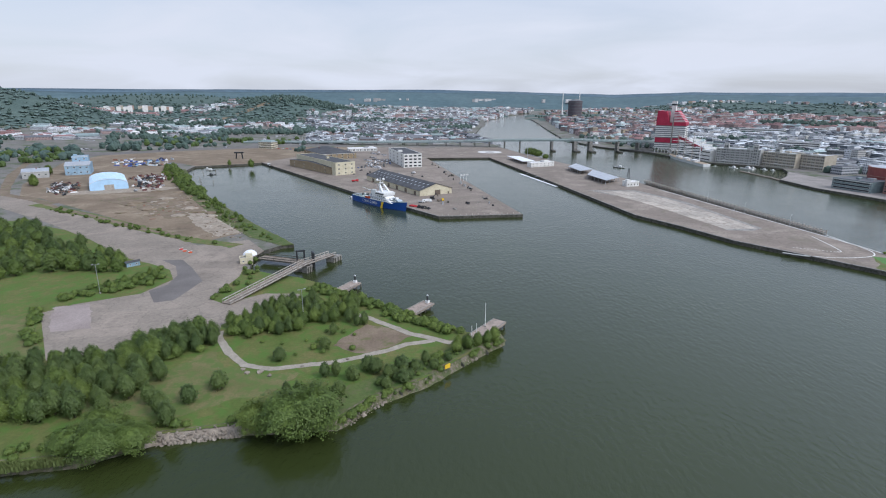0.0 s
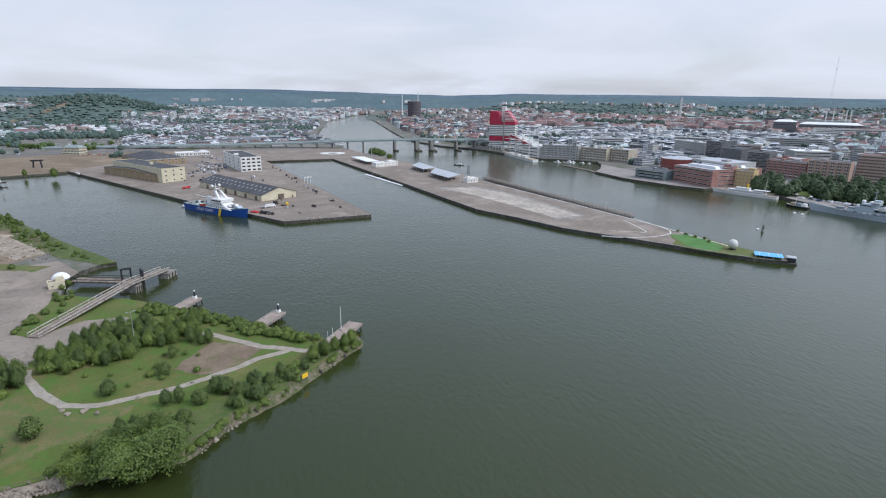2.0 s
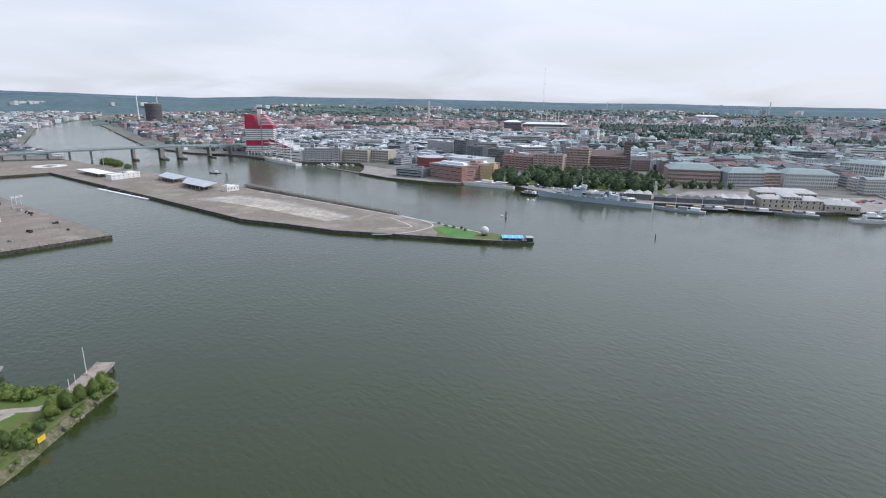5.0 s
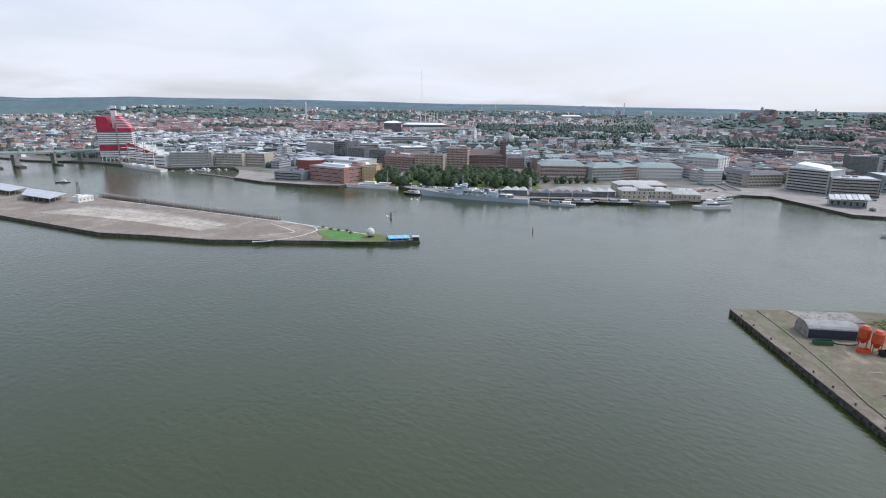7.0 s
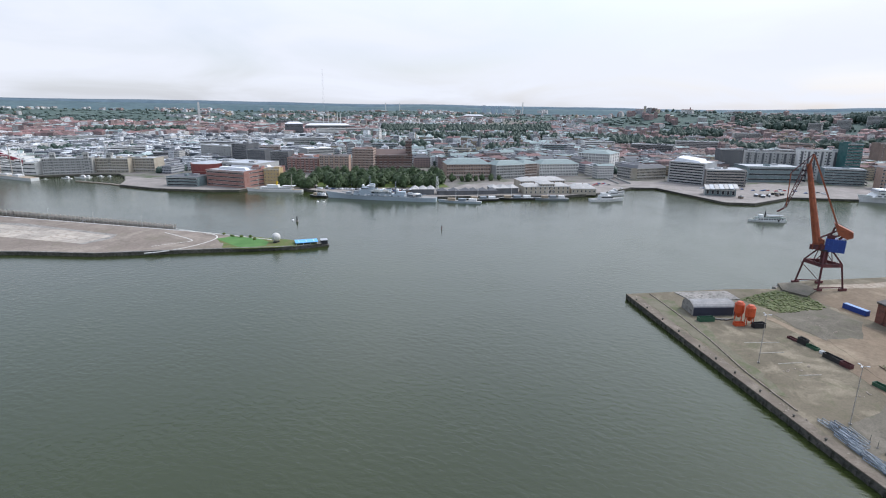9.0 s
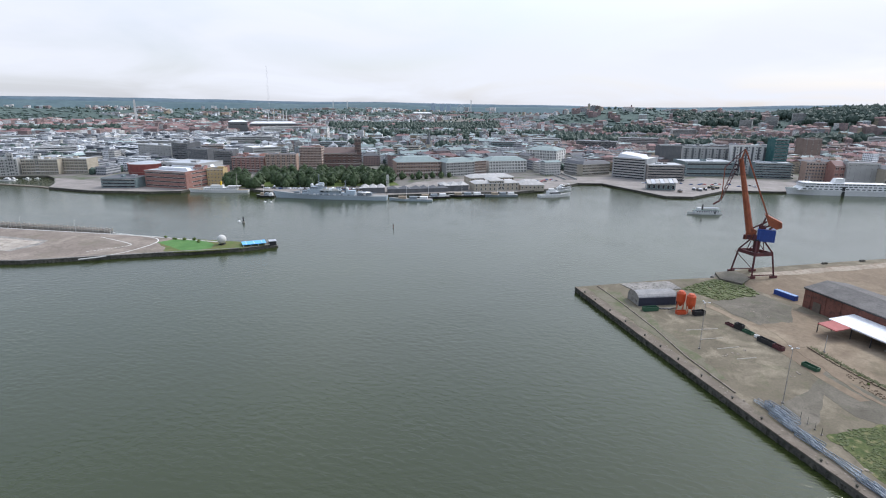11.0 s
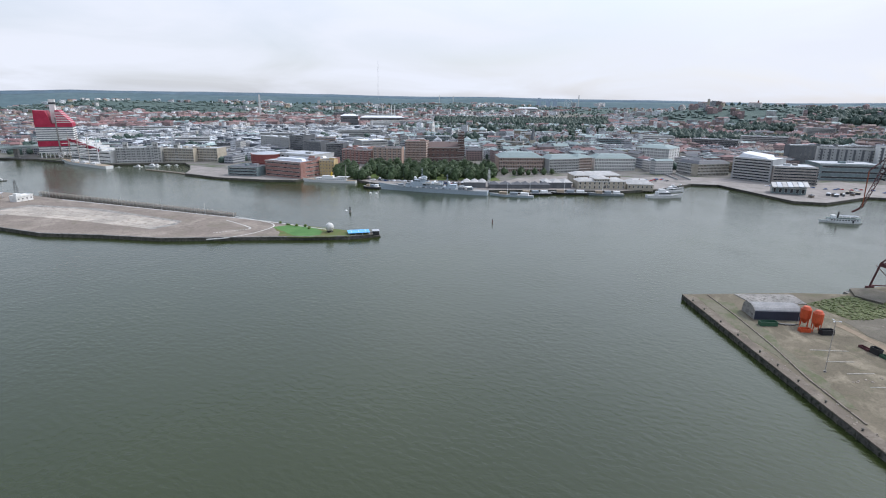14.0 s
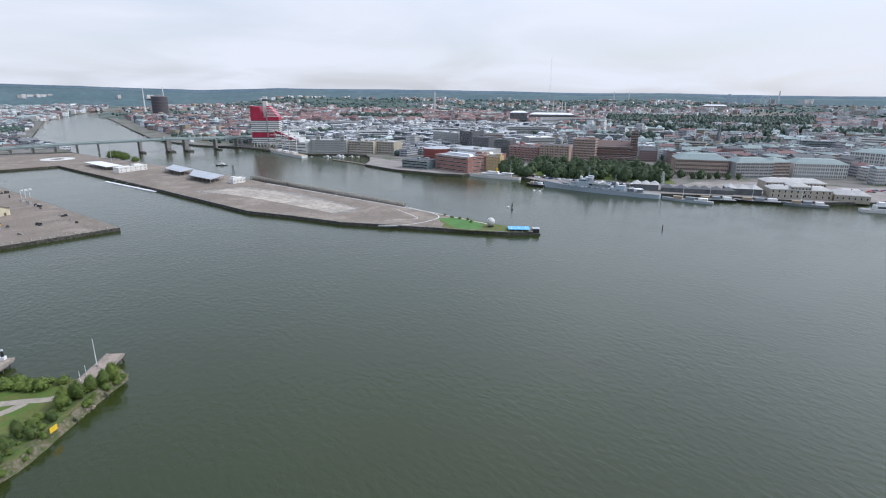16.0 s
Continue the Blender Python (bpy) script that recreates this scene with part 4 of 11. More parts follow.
def stone_mesh(seed, r=0.5):
    rnd = random.Random(seed)
    bm = bmesh.new()
    bmesh.ops.create_icosphere(bm, subdivisions=1, radius=r)
    for v in bm.verts:
        v.co *= rnd.uniform(0.7, 1.25)
        v.co.z *= 0.7
    me = bpy.data.meshes.new("stone")
    bm.to_mesh(me)
    bm.free()
    me.materials.append(M_ROCK)
    return me


STONES = [stone_mesh(i) for i in range(5)]
rip = thing("riprap", "heap of grey boulders along the shore", "stones", kind="structure")
rnd = random.Random(11)
for i in range(210):
    k = rnd.random()
    if k < 0.55:
        p = Vector((-86, 139)).lerp(Vector((-62, 144)), rnd.random())
    elif k < 0.75:
        p = Vector((-33, 147)).lerp(Vector((-22, 161)), rnd.random())
    else:
        p = Vector((-22, 161)).lerp(Vector((12, 194)), rnd.random())
    o = rnd.uniform(0.5, 3.1)
    d = Vector((0.45, -0.85)) * o if k < 0.55 else Vector((0.78, -0.62)) * o
    s = rnd.uniform(0.6, 1.5)
    share("stone", rnd.choice(STONES), rip, Matrix.LocRotScale((p.x + d.x, p.y + d.y, 2.7 - o * 0.85), Euler((rnd.random() * 3, rnd.random() * 3, rnd.random() * 6)), (s, s, s * 0.8)))


# ---- jetties, ramps and posts by the headland ----
M_STEEL = plain("dark_steel", (0.05, 0.052, 0.055), 0.5, 0.6)
M_GALV = plain("galvanised_steel", (0.42, 0.43, 0.44), 0.45, 0.6)
M_WHITE = plain("white_paint", (0.72, 0.72, 0.70), 0.45)
M_YELLOW = plain("yellow_paint", (0.72, 0.47, 0.03), 0.5)


def jetty(a, b, w, lantern):
    a, b = Vector(a), Vector(b)
    d = b - a
    ln, turn = d.length, math.degrees(math.atan2(d.y, d.x))
    ob = thing("jetty", "short concrete jetty on dark piles", "jetty", a.x, a.y, DECK, turn, "headland jetties")
    bm = bmesh.new()
    box(bm, ln / 2, 0, 0.0, ln, w, 0.7)
    part("deck", bm, M_PALE2, ob)
    bm = bmesh.new()
    box(bm, ln / 2, 0, -0.75, ln - 0.6, w - 0.9, 0.8)
    part("beam", bm, M_CONC, ob)
    for i in range(int(ln / 4) + 1):
        for s in (-1, 1):
            bm = bmesh.new()
            tube(bm, (1.2 + i * 4, s * (w / 2 - 0.6), -7), (1.2 + i * 4, s * (w / 2 - 0.6), -1.0), 0.35)
            part("pile", bm, M_WALLC, ob)
    for s in (-1, 1):
        bm = bmesh.new()
        box(bm, ln / 2, s * (w / 2 - 0.2), 0.5, ln, 0.3, 0.3)
        part("kerb", bm, M_CONC, ob)
    if lantern:
        l0 = thing("lantern_post", "small dark lantern post with white platform", "lantern", b.x - d.x / ln * 1.2, b.y - d.y / ln * 1.2, DECK + 0.35, turn, "jetty lanterns")
        bm = bmesh.new()
        box(bm, 0, 0, 0.6, 1.6, 1.6, 1.2)
        part("plinth", bm, M_WHITE, l0)
        bm = bmesh.new()
        tube(bm, (0, 0, 1.2), (0, 0, 3.6), 0.5, 0.4)
        part("body", bm, M_STEEL, l0)
        bm = bmesh.new()
        tube(bm, (0, 0, 3.6), (0, 0, 4.2), 0.62, 0.3)
        part("lamp", bm, M_GALV, l0)


M_PALE2 = surface("worn_jetty_concrete", (0.28, 0.225, 0.188), (0.37, 0.30, 0.25), 0.25, 1.5, 0.9, (0.18, 0.16, 0.13), 0.6)
jetty((-55.5, 257.5), (-46.4, 276), 6, True)
jetty((-17.5, 230), (-6.5, 246.5), 6.5, True)
jetty((11, 203.5), (26, 224.5), 6.5, False)


def pole(name, label, x, y, h, r=0.12, z=DECK, material=None, lamps=0, category="pole", group=""):
    ob = thing(name, label, category, x, y, z, 0, group)
    bm = bmesh.new()
    tube(bm, (0, 0, -0.2), (0, 0, h), r, r * 0.6, 8)
    part("mast", bm, material or M_GALV, ob)
    for i in range(lamps):
        a = 2 * math.pi * i / lamps + 0.6
        bm = bmesh.new()
        bar(bm, (0, 0, h - 0.2), (1.0 * math.cos(a), 1.0 * math.sin(a), h), 0.1)
        part("arm", bm, M_GALV, ob)
        bm = bmesh.new()
        box(bm, 1.35 * math.cos(a), 1.35 * math.sin(a), h, 0.9, 0.45, 0.22, math.degrees(a))
        part("lamp_head", bm, M_GALV, ob)
    bm = bmesh.new()
    box(bm, 0, 0, 0.2, r * 5, r * 5, 0.5)
    part("foot", bm, M_CONC, ob)
    return ob


pole("flagpole", "tall white flagpole without a flag on the jetty", 18.8, 217.5, 11, 0.16, DECK + 0.3, M_WHITE)
pole("mooring_post", "thin white post beside the jetty", 12.5, 208.5, 4.5, 0.12, DECK, M_WHITE, group="jetty posts")
pole("mooring_post", "thin white post beside the jetty", 14.6, 210.5, 5.0, 0.12, DECK, M_WHITE, group="jetty posts")
pole("lamp_post", "tall grey lamp post among the trees", -60.8, 219.5, 16.5, 0.17, lamps=2, category="lamp", group="harbour lamp posts")
pole("lamp_post", "tall grey lamp post at the edge of the yard", -173.4, 257, 15.5, 0.17, lamps=2, category="lamp", group="harbour lamp posts")
sign = thing("notice_board", "yellow board on two posts above the waterline", "sign", 2.1, 179.5, 2.6, 40)
bm = bmesh.new()
box(bm, 0, 0, 1.7, 2.6, 0.1, 1.7)
part("panel", bm, M_YELLOW, sign)
for s in (-0.9, 0.9):
    bm = bmesh.new()
    box(bm, s, 0.1, 0.4, 0.12, 0.12, 1.8)
    part("post", bm, M_WOOD, sign)
for x, y in ((-14.5, 165.0), (7.5, 186.2), (17.6, 196.5)):
    d0 = thing("mooring_pile", "rotten timber pile leaning at the shore", "pile", x, y, -1, 20, "shore piles")
    for k in range(3):
        bm = bmesh.new()
        tube(bm, (k * 0.5, -0.3 * k, -2), (k * 0.35 + 0.1, -0.2 * k, 3.6 - k * 0.5), 0.24, 0.2)
        part("timber", bm, M_WALLC, d0)


def linkspan(name, label, a, b, w, za, zb, rails):
    """A ramp bridge: two lattice girders, a deck and cross beams."""
    a, b = Vector((*a, za)), Vector((*b, zb))
    d = b - a
    ln = d.length
    side = Vector((-d.y, d.x, 0)).normalized()
    ob = thing(name, label, "ramp", a.x, a.y, 0, 0)
    o = Vector((a.x, a.y, 0))
    bm = bmesh.new()
    bar(bm, a - o, b - o, w, 0.5)
    part("deck", bm, M_WOOD, ob)
    n = int(ln / 4)
    for s in (-1, 1):
        off = side * (s * w / 2)
        for k, (hh, th) in enumerate(((0.35, 0.4), (1.7, 0.35))):
            bm = bmesh.new()
            bar(bm, a - o + off + Vector((0, 0, hh)), b - o + off + Vector((0, 0, hh)), th)
            part("rail" if k else "girder", bm, rails, ob)
        for i in range(n + 1):
            p = a.lerp(b, i / n) - o + off
            bm = bmesh.new()
            bar(bm, p, p + Vector((0, 0, 1.7)), 0.2)
            part("upright", bm, rails, ob)
    return ob


M_OLDSTEEL = surface("rust_streaked_grey_steel", (0.34, 0.31, 0.27), (0.50, 0.47, 0.42), 0.4, 3, 0.75, (0.14, 0.075, 0.04), 0.6, metal=0.2, source="Object")
linkspan("ferry_ramp", "long disused grey steel ferry ramp with railings", (-104, 243), (-80.5, 298), 5.0, 3.4, 6.2, M_OLDSTEEL)
linkspan("ferry_ramp_outer", "outer span of the disused grey steel ferry ramp", (-80.5, 298.4), (-69, 324), 5.5, 6.2, 4.6, M_OLDSTEEL)
linkspan("side_ramp", "wide low timber-decked side ramp", (-113, 321), (-86, 312.5), 8, 3.3, 3.0, M_WALLC)


def frame_tower(x, y, h, turn):
    ob = thing("hoist_frame", "black steel hoist frame of the ramp", "frame", x, y, 0, turn, "hoist frames")
    for s in (-1, 1):
        bm = bmesh.new()
        box(bm, s * 2.2, 0, h / 2 - 1, 0.9, 0.9, h + 2)
        part("column", bm, M_STEEL, ob)
    bm = bmesh.new()
    box(bm, 0, 0, h - 0.4, 5.4, 1.0, 0.9)
    part("crossbeam", bm, M_STEEL, ob)


frame_tower(-77, 308, 10.5, -65)
frame_tower(-86.5, 315.5, 9.5, 20)


def dolphin(x, y, sx, sy, h, turn, label):
    ob = thing("mooring_dolphin", label, "dolphin", x, y, 0, turn, "mooring dolphins")
    bm = bmesh.new()
    box(bm, 0, 0, h / 2 - 1, sx, sy, h + 2)
    part("block", bm, M_CONC, ob)
    for s in (-1, 1):
        for q in (-1, 0, 1):
            bm = bmesh.new()
            tube(bm, (s * (sx / 2 + 0.25), q * sy / 3, -3), (s * (sx / 2 + 0.25), q * sy / 3, h - 0.4), 0.3)
            part("pile", bm, M_WALLC, ob)
    return ob


dolphin(-68, 324, 6, 8, 3.6, -25, "stained concrete mooring dolphin under the ramp")
dolphin(-79, 301, 4, 5, 4.6, -25, "concrete pier carrying the ferry ramp")
dolphin(-84, 303, 5, 4, 2.4, 10, "low concrete mooring dolphin")


# ---- trees and bushes ----
def crown_mesh(name, seed, r, h, clumps, leaf, shape, material):
    """Many small leaf clumps over an uneven, leafy crown, round a dark inner mass."""
    rnd = random.Random(seed)
    bm = bmesh.new()
    mid, tall = h * (0.44 if shape == "wide" else 0.50), h * (0.46 if shape == "wide" else 0.48)
    rough = 0.5 if shape == "wide" else 0.34
    shift = Vector((seed * 1.7, seed * 0.9, seed * 0.3))

    def reach(d):
        """How far the crown goes from its middle, along d."""
        k = 1 + rough * noise.noise(d * 1.9 + shift) + 0.24 * noise.noise(d * 4.6 + shift)
        slim = 1 - 0.3 * max(0.0, d.z) ** 2 if shape == "wide" else 1 - 0.34 * max(0.0, d.z)
        return Vector((d.x * r * k * slim, d.y * r * k * slim, d.z * tall * k))
    t = bmesh.ops.create_icosphere(bm, subdivisions=2, radius=1.0)
    for v in t["verts"]:
        v.co = reach(v.co.normalized()) * 0.84 + Vector((0, 0, mid))
    for i in range(clumps):
        d = Vector((rnd.gauss(0, 1), rnd.gauss(0, 1), rnd.gauss(0.2, 0.95))).normalized()
        p = reach(d) * rnd.uniform(0.8, 1.08) + Vector((0, 0, mid))
        if p.z < 0.02 * h:
            continue
        s = leaf * rnd.uniform(0.6, 1.4)
        nrm = (d + Vector((rnd.uniform(-0.5, 0.5), rnd.uniform(-0.5, 0.5), rnd.uniform(0.1, 1.1)))).normalized()
        u = nrm.orthogonal().normalized()
        u = Matrix.Rotation(rnd.uniform(0, 6.28), 3, nrm) @ u
        w = nrm.cross(u)
        bend = nrm * (s * 0.3)
        vs = [bm.verts.new(p + u * s * a + w * s * b - bend * (abs(a) + abs(b))) for a, b in ((-0.5, -0.2), (0.15, -0.55), (0.55, 0.15), (-0.15, 0.55))]
        bm.faces.new(vs)
    me = bpy.data.meshes.new(name)
    bm.normal_update()
    bm.to_mesh(me)
    bm.free()
    me.materials.append(material)
    return me


def trunk_mesh(seed, h, r, limbs=4):
    rnd = random.Random(seed)
    bm = bmesh.new()
    tube(bm, (0, 0, -0.3), (0, 0, h * 0.45), r, r * 0.7, 6)
    tube(bm, (0, 0, h * 0.44), (rnd.uniform(-0.3, 0.3), rnd.uniform(-0.3, 0.3), h * 0.85), r * 0.68, r * 0.2, 6)
    for i in range(limbs):
        a = 6.28 * i / limbs + rnd.uniform(-0.4, 0.4)
        z = h * rnd.uniform(0.25, 0.5)
        tube(bm, (0, 0, z), (math.cos(a) * h * 0.24, math.sin(a) * h * 0.24, z + h * 0.22), r * 0.45, r * 0.12, 5)
    me = bpy.data.meshes.new("trunk")
    bm.to_mesh(me)
    bm.free()
    me.materials.append(M_BARK)
    return me


KINDS = {}
for key, n, r, h, clumps, leaf, shape, mat in (("broad", 4, 2.8, 8.2, 2000, 0.34, "round", M_LEAF), ("dark", 3, 2.7, 9.0, 2000, 0.34, "round", M_LEAFD), ("pine", 3, 2.3, 5.0, 1000, 0.36, "round", M_LEAFD), ("bush", 4, 1.7, 2.6, 420, 0.36, "round", M_LEAF),
                                               ("willow", 3, 7.2, 10.5, 7600, 0.36, "wide", M_LEAF), ("park", 3, 5.6, 14.0, 620, 1.4, "round", M_LEAFP), ("broad_far", 3, 2.9, 8.0, 800, 0.6, "round", M_LEAF), ("dark_far", 3, 2.8, 8.8, 800, 0.6, "round", M_LEAFD)):
    KINDS[key] = [(crown_mesh("crown", 100 * n + 7 * i + int(h * 10), r, h, clumps, leaf, shape, mat), None if key in ("bush", "willow") else trunk_mesh(i, h, 0.16 + h * 0.012)) for i in range(n)]
PLANTED = random.Random(42)


def tree(kind, x, y, size=1.0, label="", group="", z=DECK):
    crown, trunk = KINDS[kind][PLANTED.randrange(len(KINDS[kind]))]
    words = {"broad": "leafy green deciduous tree on rough grass", "dark": "dark green dense deciduous tree", "pine": "small dark green conical tree", "bush": "low leafy green bush",
             "willow": "wide bright green willow bush by the water", "park": "dark green park tree", "broad_far": "leafy green deciduous tree beside the road", "dark_far": "dark green deciduous tree beside the road"}[kind]
    low = kind in ("bush", "willow")
    ob = tagged(new("bush", crown), label or words, "bush", group) if low else thing("tree", label or words, "tree", group=group)
    ob.matrix_basis = pose(x, y, z, 0, 0, PLANTED.uniform(0, 360))
    s = size * PLANTED.uniform(0.85, 1.15)
    ob.scale = (s * PLANTED.uniform(0.9, 1.12), s * PLANTED.uniform(0.9, 1.12), s)
    if not low:
        share("crown", crown, ob, pose(0, 0, 0.05))
        share("trunk", trunk, ob, pose(0, 0, 0))
    return ob


def grove(kinds, poly, count, low, high, gap, seed, group, label=""):
    rnd = random.Random(seed)
    xs, ys = [p[0] for p in poly], [p[1] for p in poly]
    done, tries = [], 0
    while len(done) < count and tries < count * 60:
        tries += 1
        p = (rnd.uniform(min(xs), max(xs)), rnd.uniform(min(ys), max(ys)))
        if not inside(p, poly) or any((p[0] - q[0]) ** 2 + (p[1] - q[1]) ** 2 < gap * gap for q in done):
            continue
        done.append(p)
        tree(rnd.choice(kinds), p[0], p[1], rnd.uniform(low, high), label, group)


def grove_mass(name, kind, poly, count, low, high, gap, seed, label):
    """Far trees past counting, joined: crowns and trunks in one mesh."""
    rnd = random.Random(seed)
    xs, ys = [p[0] for p in poly], [p[1] for p in poly]
    done, tries, bm = [], 0, bmesh.new()
    while len(done) < count and tries < count * 60:
        tries += 1
        p = (rnd.uniform(min(xs), max(xs)), rnd.uniform(min(ys), max(ys)))
        if not inside(p, poly) or any((p[0] - q[0]) ** 2 + (p[1] - q[1]) ** 2 < gap * gap for q in done):
            continue
        done.append(p)
        s = rnd.uniform(low, high)
        for k, me in enumerate(rnd.choice(KINDS[kind])):
            if me is None:
                continue
            n0, f0 = len(bm.verts), len(bm.faces)
            bm.from_mesh(me)
            bm.verts.ensure_lookup_table()
            bm.faces.ensure_lookup_table()
            bmesh.ops.transform(bm, matrix=Matrix.LocRotScale((p[0], p[1], DECK), Euler((0, 0, rnd.uniform(0, 6.28))), (s * rnd.uniform(0.9, 1.1), s, s)), verts=bm.verts[n0:])
            for f in bm.faces[f0:]:
                f.material_index = k
    obj(name, bm, [KINDS[kind][0][0].materials[0], M_BARK], label, "bushes" if kind == "bush" else "trees", "stuff")


grove(["broad", "dark", "broad"], [(-89, 203), (-94, 218), (-82, 235), (-63, 249), (-41, 240), (-37, 226), (-50, 222), (-60, 214), (-72, 206)], 64, 0.6, 0.95, 3.3, 1, "trees along the yard")
grove(["broad", "dark"], [(-123, 183), (-121, 193), (-107, 206), (-94, 208), (-91, 199), (-103, 187), (-117, 179)], 34, 0.75, 1.05, 3.3, 2, "trees along the yard")
grove(["dark", "broad", "dark"], [(-175, 176), (-149, 178), (-124, 181), (-103, 181), (-98, 173), (-104, 150), (-124, 144), (-150, 146)], 66, 0.8, 1.15, 4.0, 3, "headland grove")
grove(["dark_far", "broad_far"], [(-240, 274), (-335, 385), (-310, 396), (-279, 370), (-248, 328), (-205, 294), (-226, 283)], 48, 0.9, 1.35, 6.0, 4, "grove beside the road")
grove(["dark_far", "broad_far"], [(-248, 334), (-235, 341), (-187, 305), (-178, 286), (-204, 294), (-228, 304)], 26, 0.8, 1.2, 5.0, 5, "grove beside the road")
grove(["bush", "broad"], [(-180, 247), (-169, 262), (-152, 281), (-158, 288), (-166, 284), (-177, 262)], 14, 0.55, 0.8, 3.0, 6, "hedge at the yard")
grove(["bush"], [(-71, 263), (-40, 242), (-22, 226), (2, 208), (9, 211), (-14, 230), (-40, 251), (-64, 270)], 56, 0.8, 1.5, 2.4, 7, "bushes along the north shore")
grove(["bush", "bush", "pine"], [(-20, 164), (-6, 176), (12, 197), (21, 206), (12, 203), (-8, 186), (-24, 170)], 34, 0.4, 1.0, 2.6, 8, "bushes along the bank")
grove(["bush"], [(-160, 121), (-119, 126), (-102, 129), (-86, 139), (-64, 144), (-34, 147), (-36, 151), (-66, 148), (-90, 143), (-106, 133), (-160, 126)], 34, 0.5, 1.1, 2.6, 18, "bushes along the bank")
grove(["broad_far", "bush"], [(-371, 734), (-283, 596), (-250, 544), (-256, 538), (-292, 585), (-382, 725)], 34, 0.6, 1.1, 6.0, 9, "shrubs along the basin")
grove(["bush", "broad_far"], [(-216, 505), (-150, 410), (-158, 405), (-224, 495)], 14, 0.5, 0.9, 6.0, 10, "shrubs along the basin")
grove_mass("ramp_shrubbery", "bush", [(-118, 300), (-113, 286), (-117, 250), (-110, 246), (-106, 262), (-99, 280), (-106, 296), (-116, 322)], 18, 0.7, 1.2, 3.0, 11, "low green bushes beside the ramp")
grove_mass("roadside_shrubbery", "bush", [(-340, 470), (-227, 399), (-150, 352), (-150, 345), (-232, 390), (-345, 462)], 34, 0.5, 1.3, 3.0, 12, "low green bushes on the roadside strip")
grove(["bush", "broad"], [(150, -76), (163, -66), (170, -74), (160, -86), (140, -92)], 16, 0.4, 0.8, 2.6, 13, "weeds and bushes on the quay")
grove(["bush"], [(248, -66), (235, -71), (220, -79), (213, -88), (216, -90), (222, -82), (236, -74), (249, -69)], 6, 0.2, 0.4, 2.4, 15, "weeds along the low wall")
grove(["bush"], [(-191, 245), (-185, 263), (-169, 276), (-163, 297), (-152, 285), (-151, 271), (-165, 261), (-177, 249)], 34, 0.9, 1.5, 2.4, 21, "hedge at the yard")
grove(["bush"], [(-171, 202), (-193, 237), (-187, 235), (-157, 190)], 14, 0.8, 1.4, 2.6, 22, "bushes beside the yard")
grove(["bush"], [(-148, 186), (-131, 197), (-105, 220), (-94, 209), (-92, 197), (-100, 188), (-118, 183)], 26, 1.1, 1.9, 3.2, 23, "undergrowth along the yard")
grove(["bush"], [(-88, 206), (-90, 218), (-80, 232), (-62, 245), (-42, 237), (-40, 227), (-52, 223), (-72, 208)], 26, 1.0, 1.8, 3.2, 24, "undergrowth along the yard")
grove_mass("basin_hedge", "bush", [(-300, 628), (-270, 590), (-222, 512), (-228, 506), (-262, 548), (-308, 618)], 34, 1.2, 2.4, 3.2, 35, "thick dark bushes along the basin shore")
grove_mass("basin_scrub", "bush", [(-220, 508), (-186, 458), (-150, 408), (-112, 362), (-118, 358), (-160, 402), (-196, 452), (-226, 500)], 30, 0.6, 1.3, 3.0, 36, "low green scrub along the basin shore")
grove_mass("basin_shrubbery", "bush", [(-378, 738), (-366, 742), (-308, 652), (-290, 618), (-298, 612), (-318, 640)], 22, 2.0, 3.2, 5.0, 25, "tall thick green bushes at the basin")
grove(["bush"], [(-84, 200), (-72, 186), (-48, 189), (-34, 194), (-36, 208), (-48, 218), (-62, 206)], 12, 0.45, 0.95, 4.5, 26, "shrubs inside the footpath loop")
for kind, size, spots in (("pine", 1.2, [(-76.5, 165.4), (-82.9, 156.8), (-31.5, 171.9), (-27, 178.9), (-24, 177), (-14.6, 179), (-34.7, 162.1), (-61.8, 186.2), (-46.4, 195.8)]),
                          ("dark", 0.68, [(-47.8, 159.5), (-52, 161), (-43, 161.5), (-19.3, 172.8), (-41.9, 173.4), (-38, 174.5), (-6.2, 184.4), (-37.2, 218.5), (-34.2, 219.7), (-41.4, 222.7), (-45.9, 209.6)]),
                          ("dark", 0.95, [(-83.5, 143.5), (-95.3, 155.7), (-103.7, 164.5), (-88, 149)]), ("broad", 0.72, [(5.5, 193.5), (10.5, 196.5), (18.5, 201.5), (21.5, 204), (14.5, 199.5), (6.5, 197)]),
                          ("willow", 1.12, [(-47, 142.5), (-39.5, 145)]), ("willow", 0.85, [(-57, 143.5), (-88.5, 133.5), (-96, 131), (-105, 132), (-99, 138)]),
                          ("broad_far", 1.4, [(-268, 758), (-449, 590), (-454, 596), (-496, 680), (-502, 674)]), ("broad", 0.9, [(-306, 778)])):
    for x, y in spots:
        tree(kind, x, y, size, group="single trees on the headland" if y < 260 else "trees by the basin")


# weeds and bushes growing down the east bank
rnd = random.Random(77)
for k in range(46):
    a, b = rnd.choice((((-33, 147), (-22, 161)), ((-22, 161), (-7, 172)), ((-7, 172), (12, 194)), ((12, 194), (24, 206))))
    c = Vector(a).lerp(Vector(b), rnd.random())
    d = (Vector(b) - Vector(a)).normalized()
    o = rnd.uniform(0.1, 1.5)
    tree("bush", c.x + d.y * o, c.y - d.x * o, rnd.uniform(0.35, 0.85), "low green bush on the sloping bank", "bushes down the bank", DECK - 0.25 - o * 0.75)


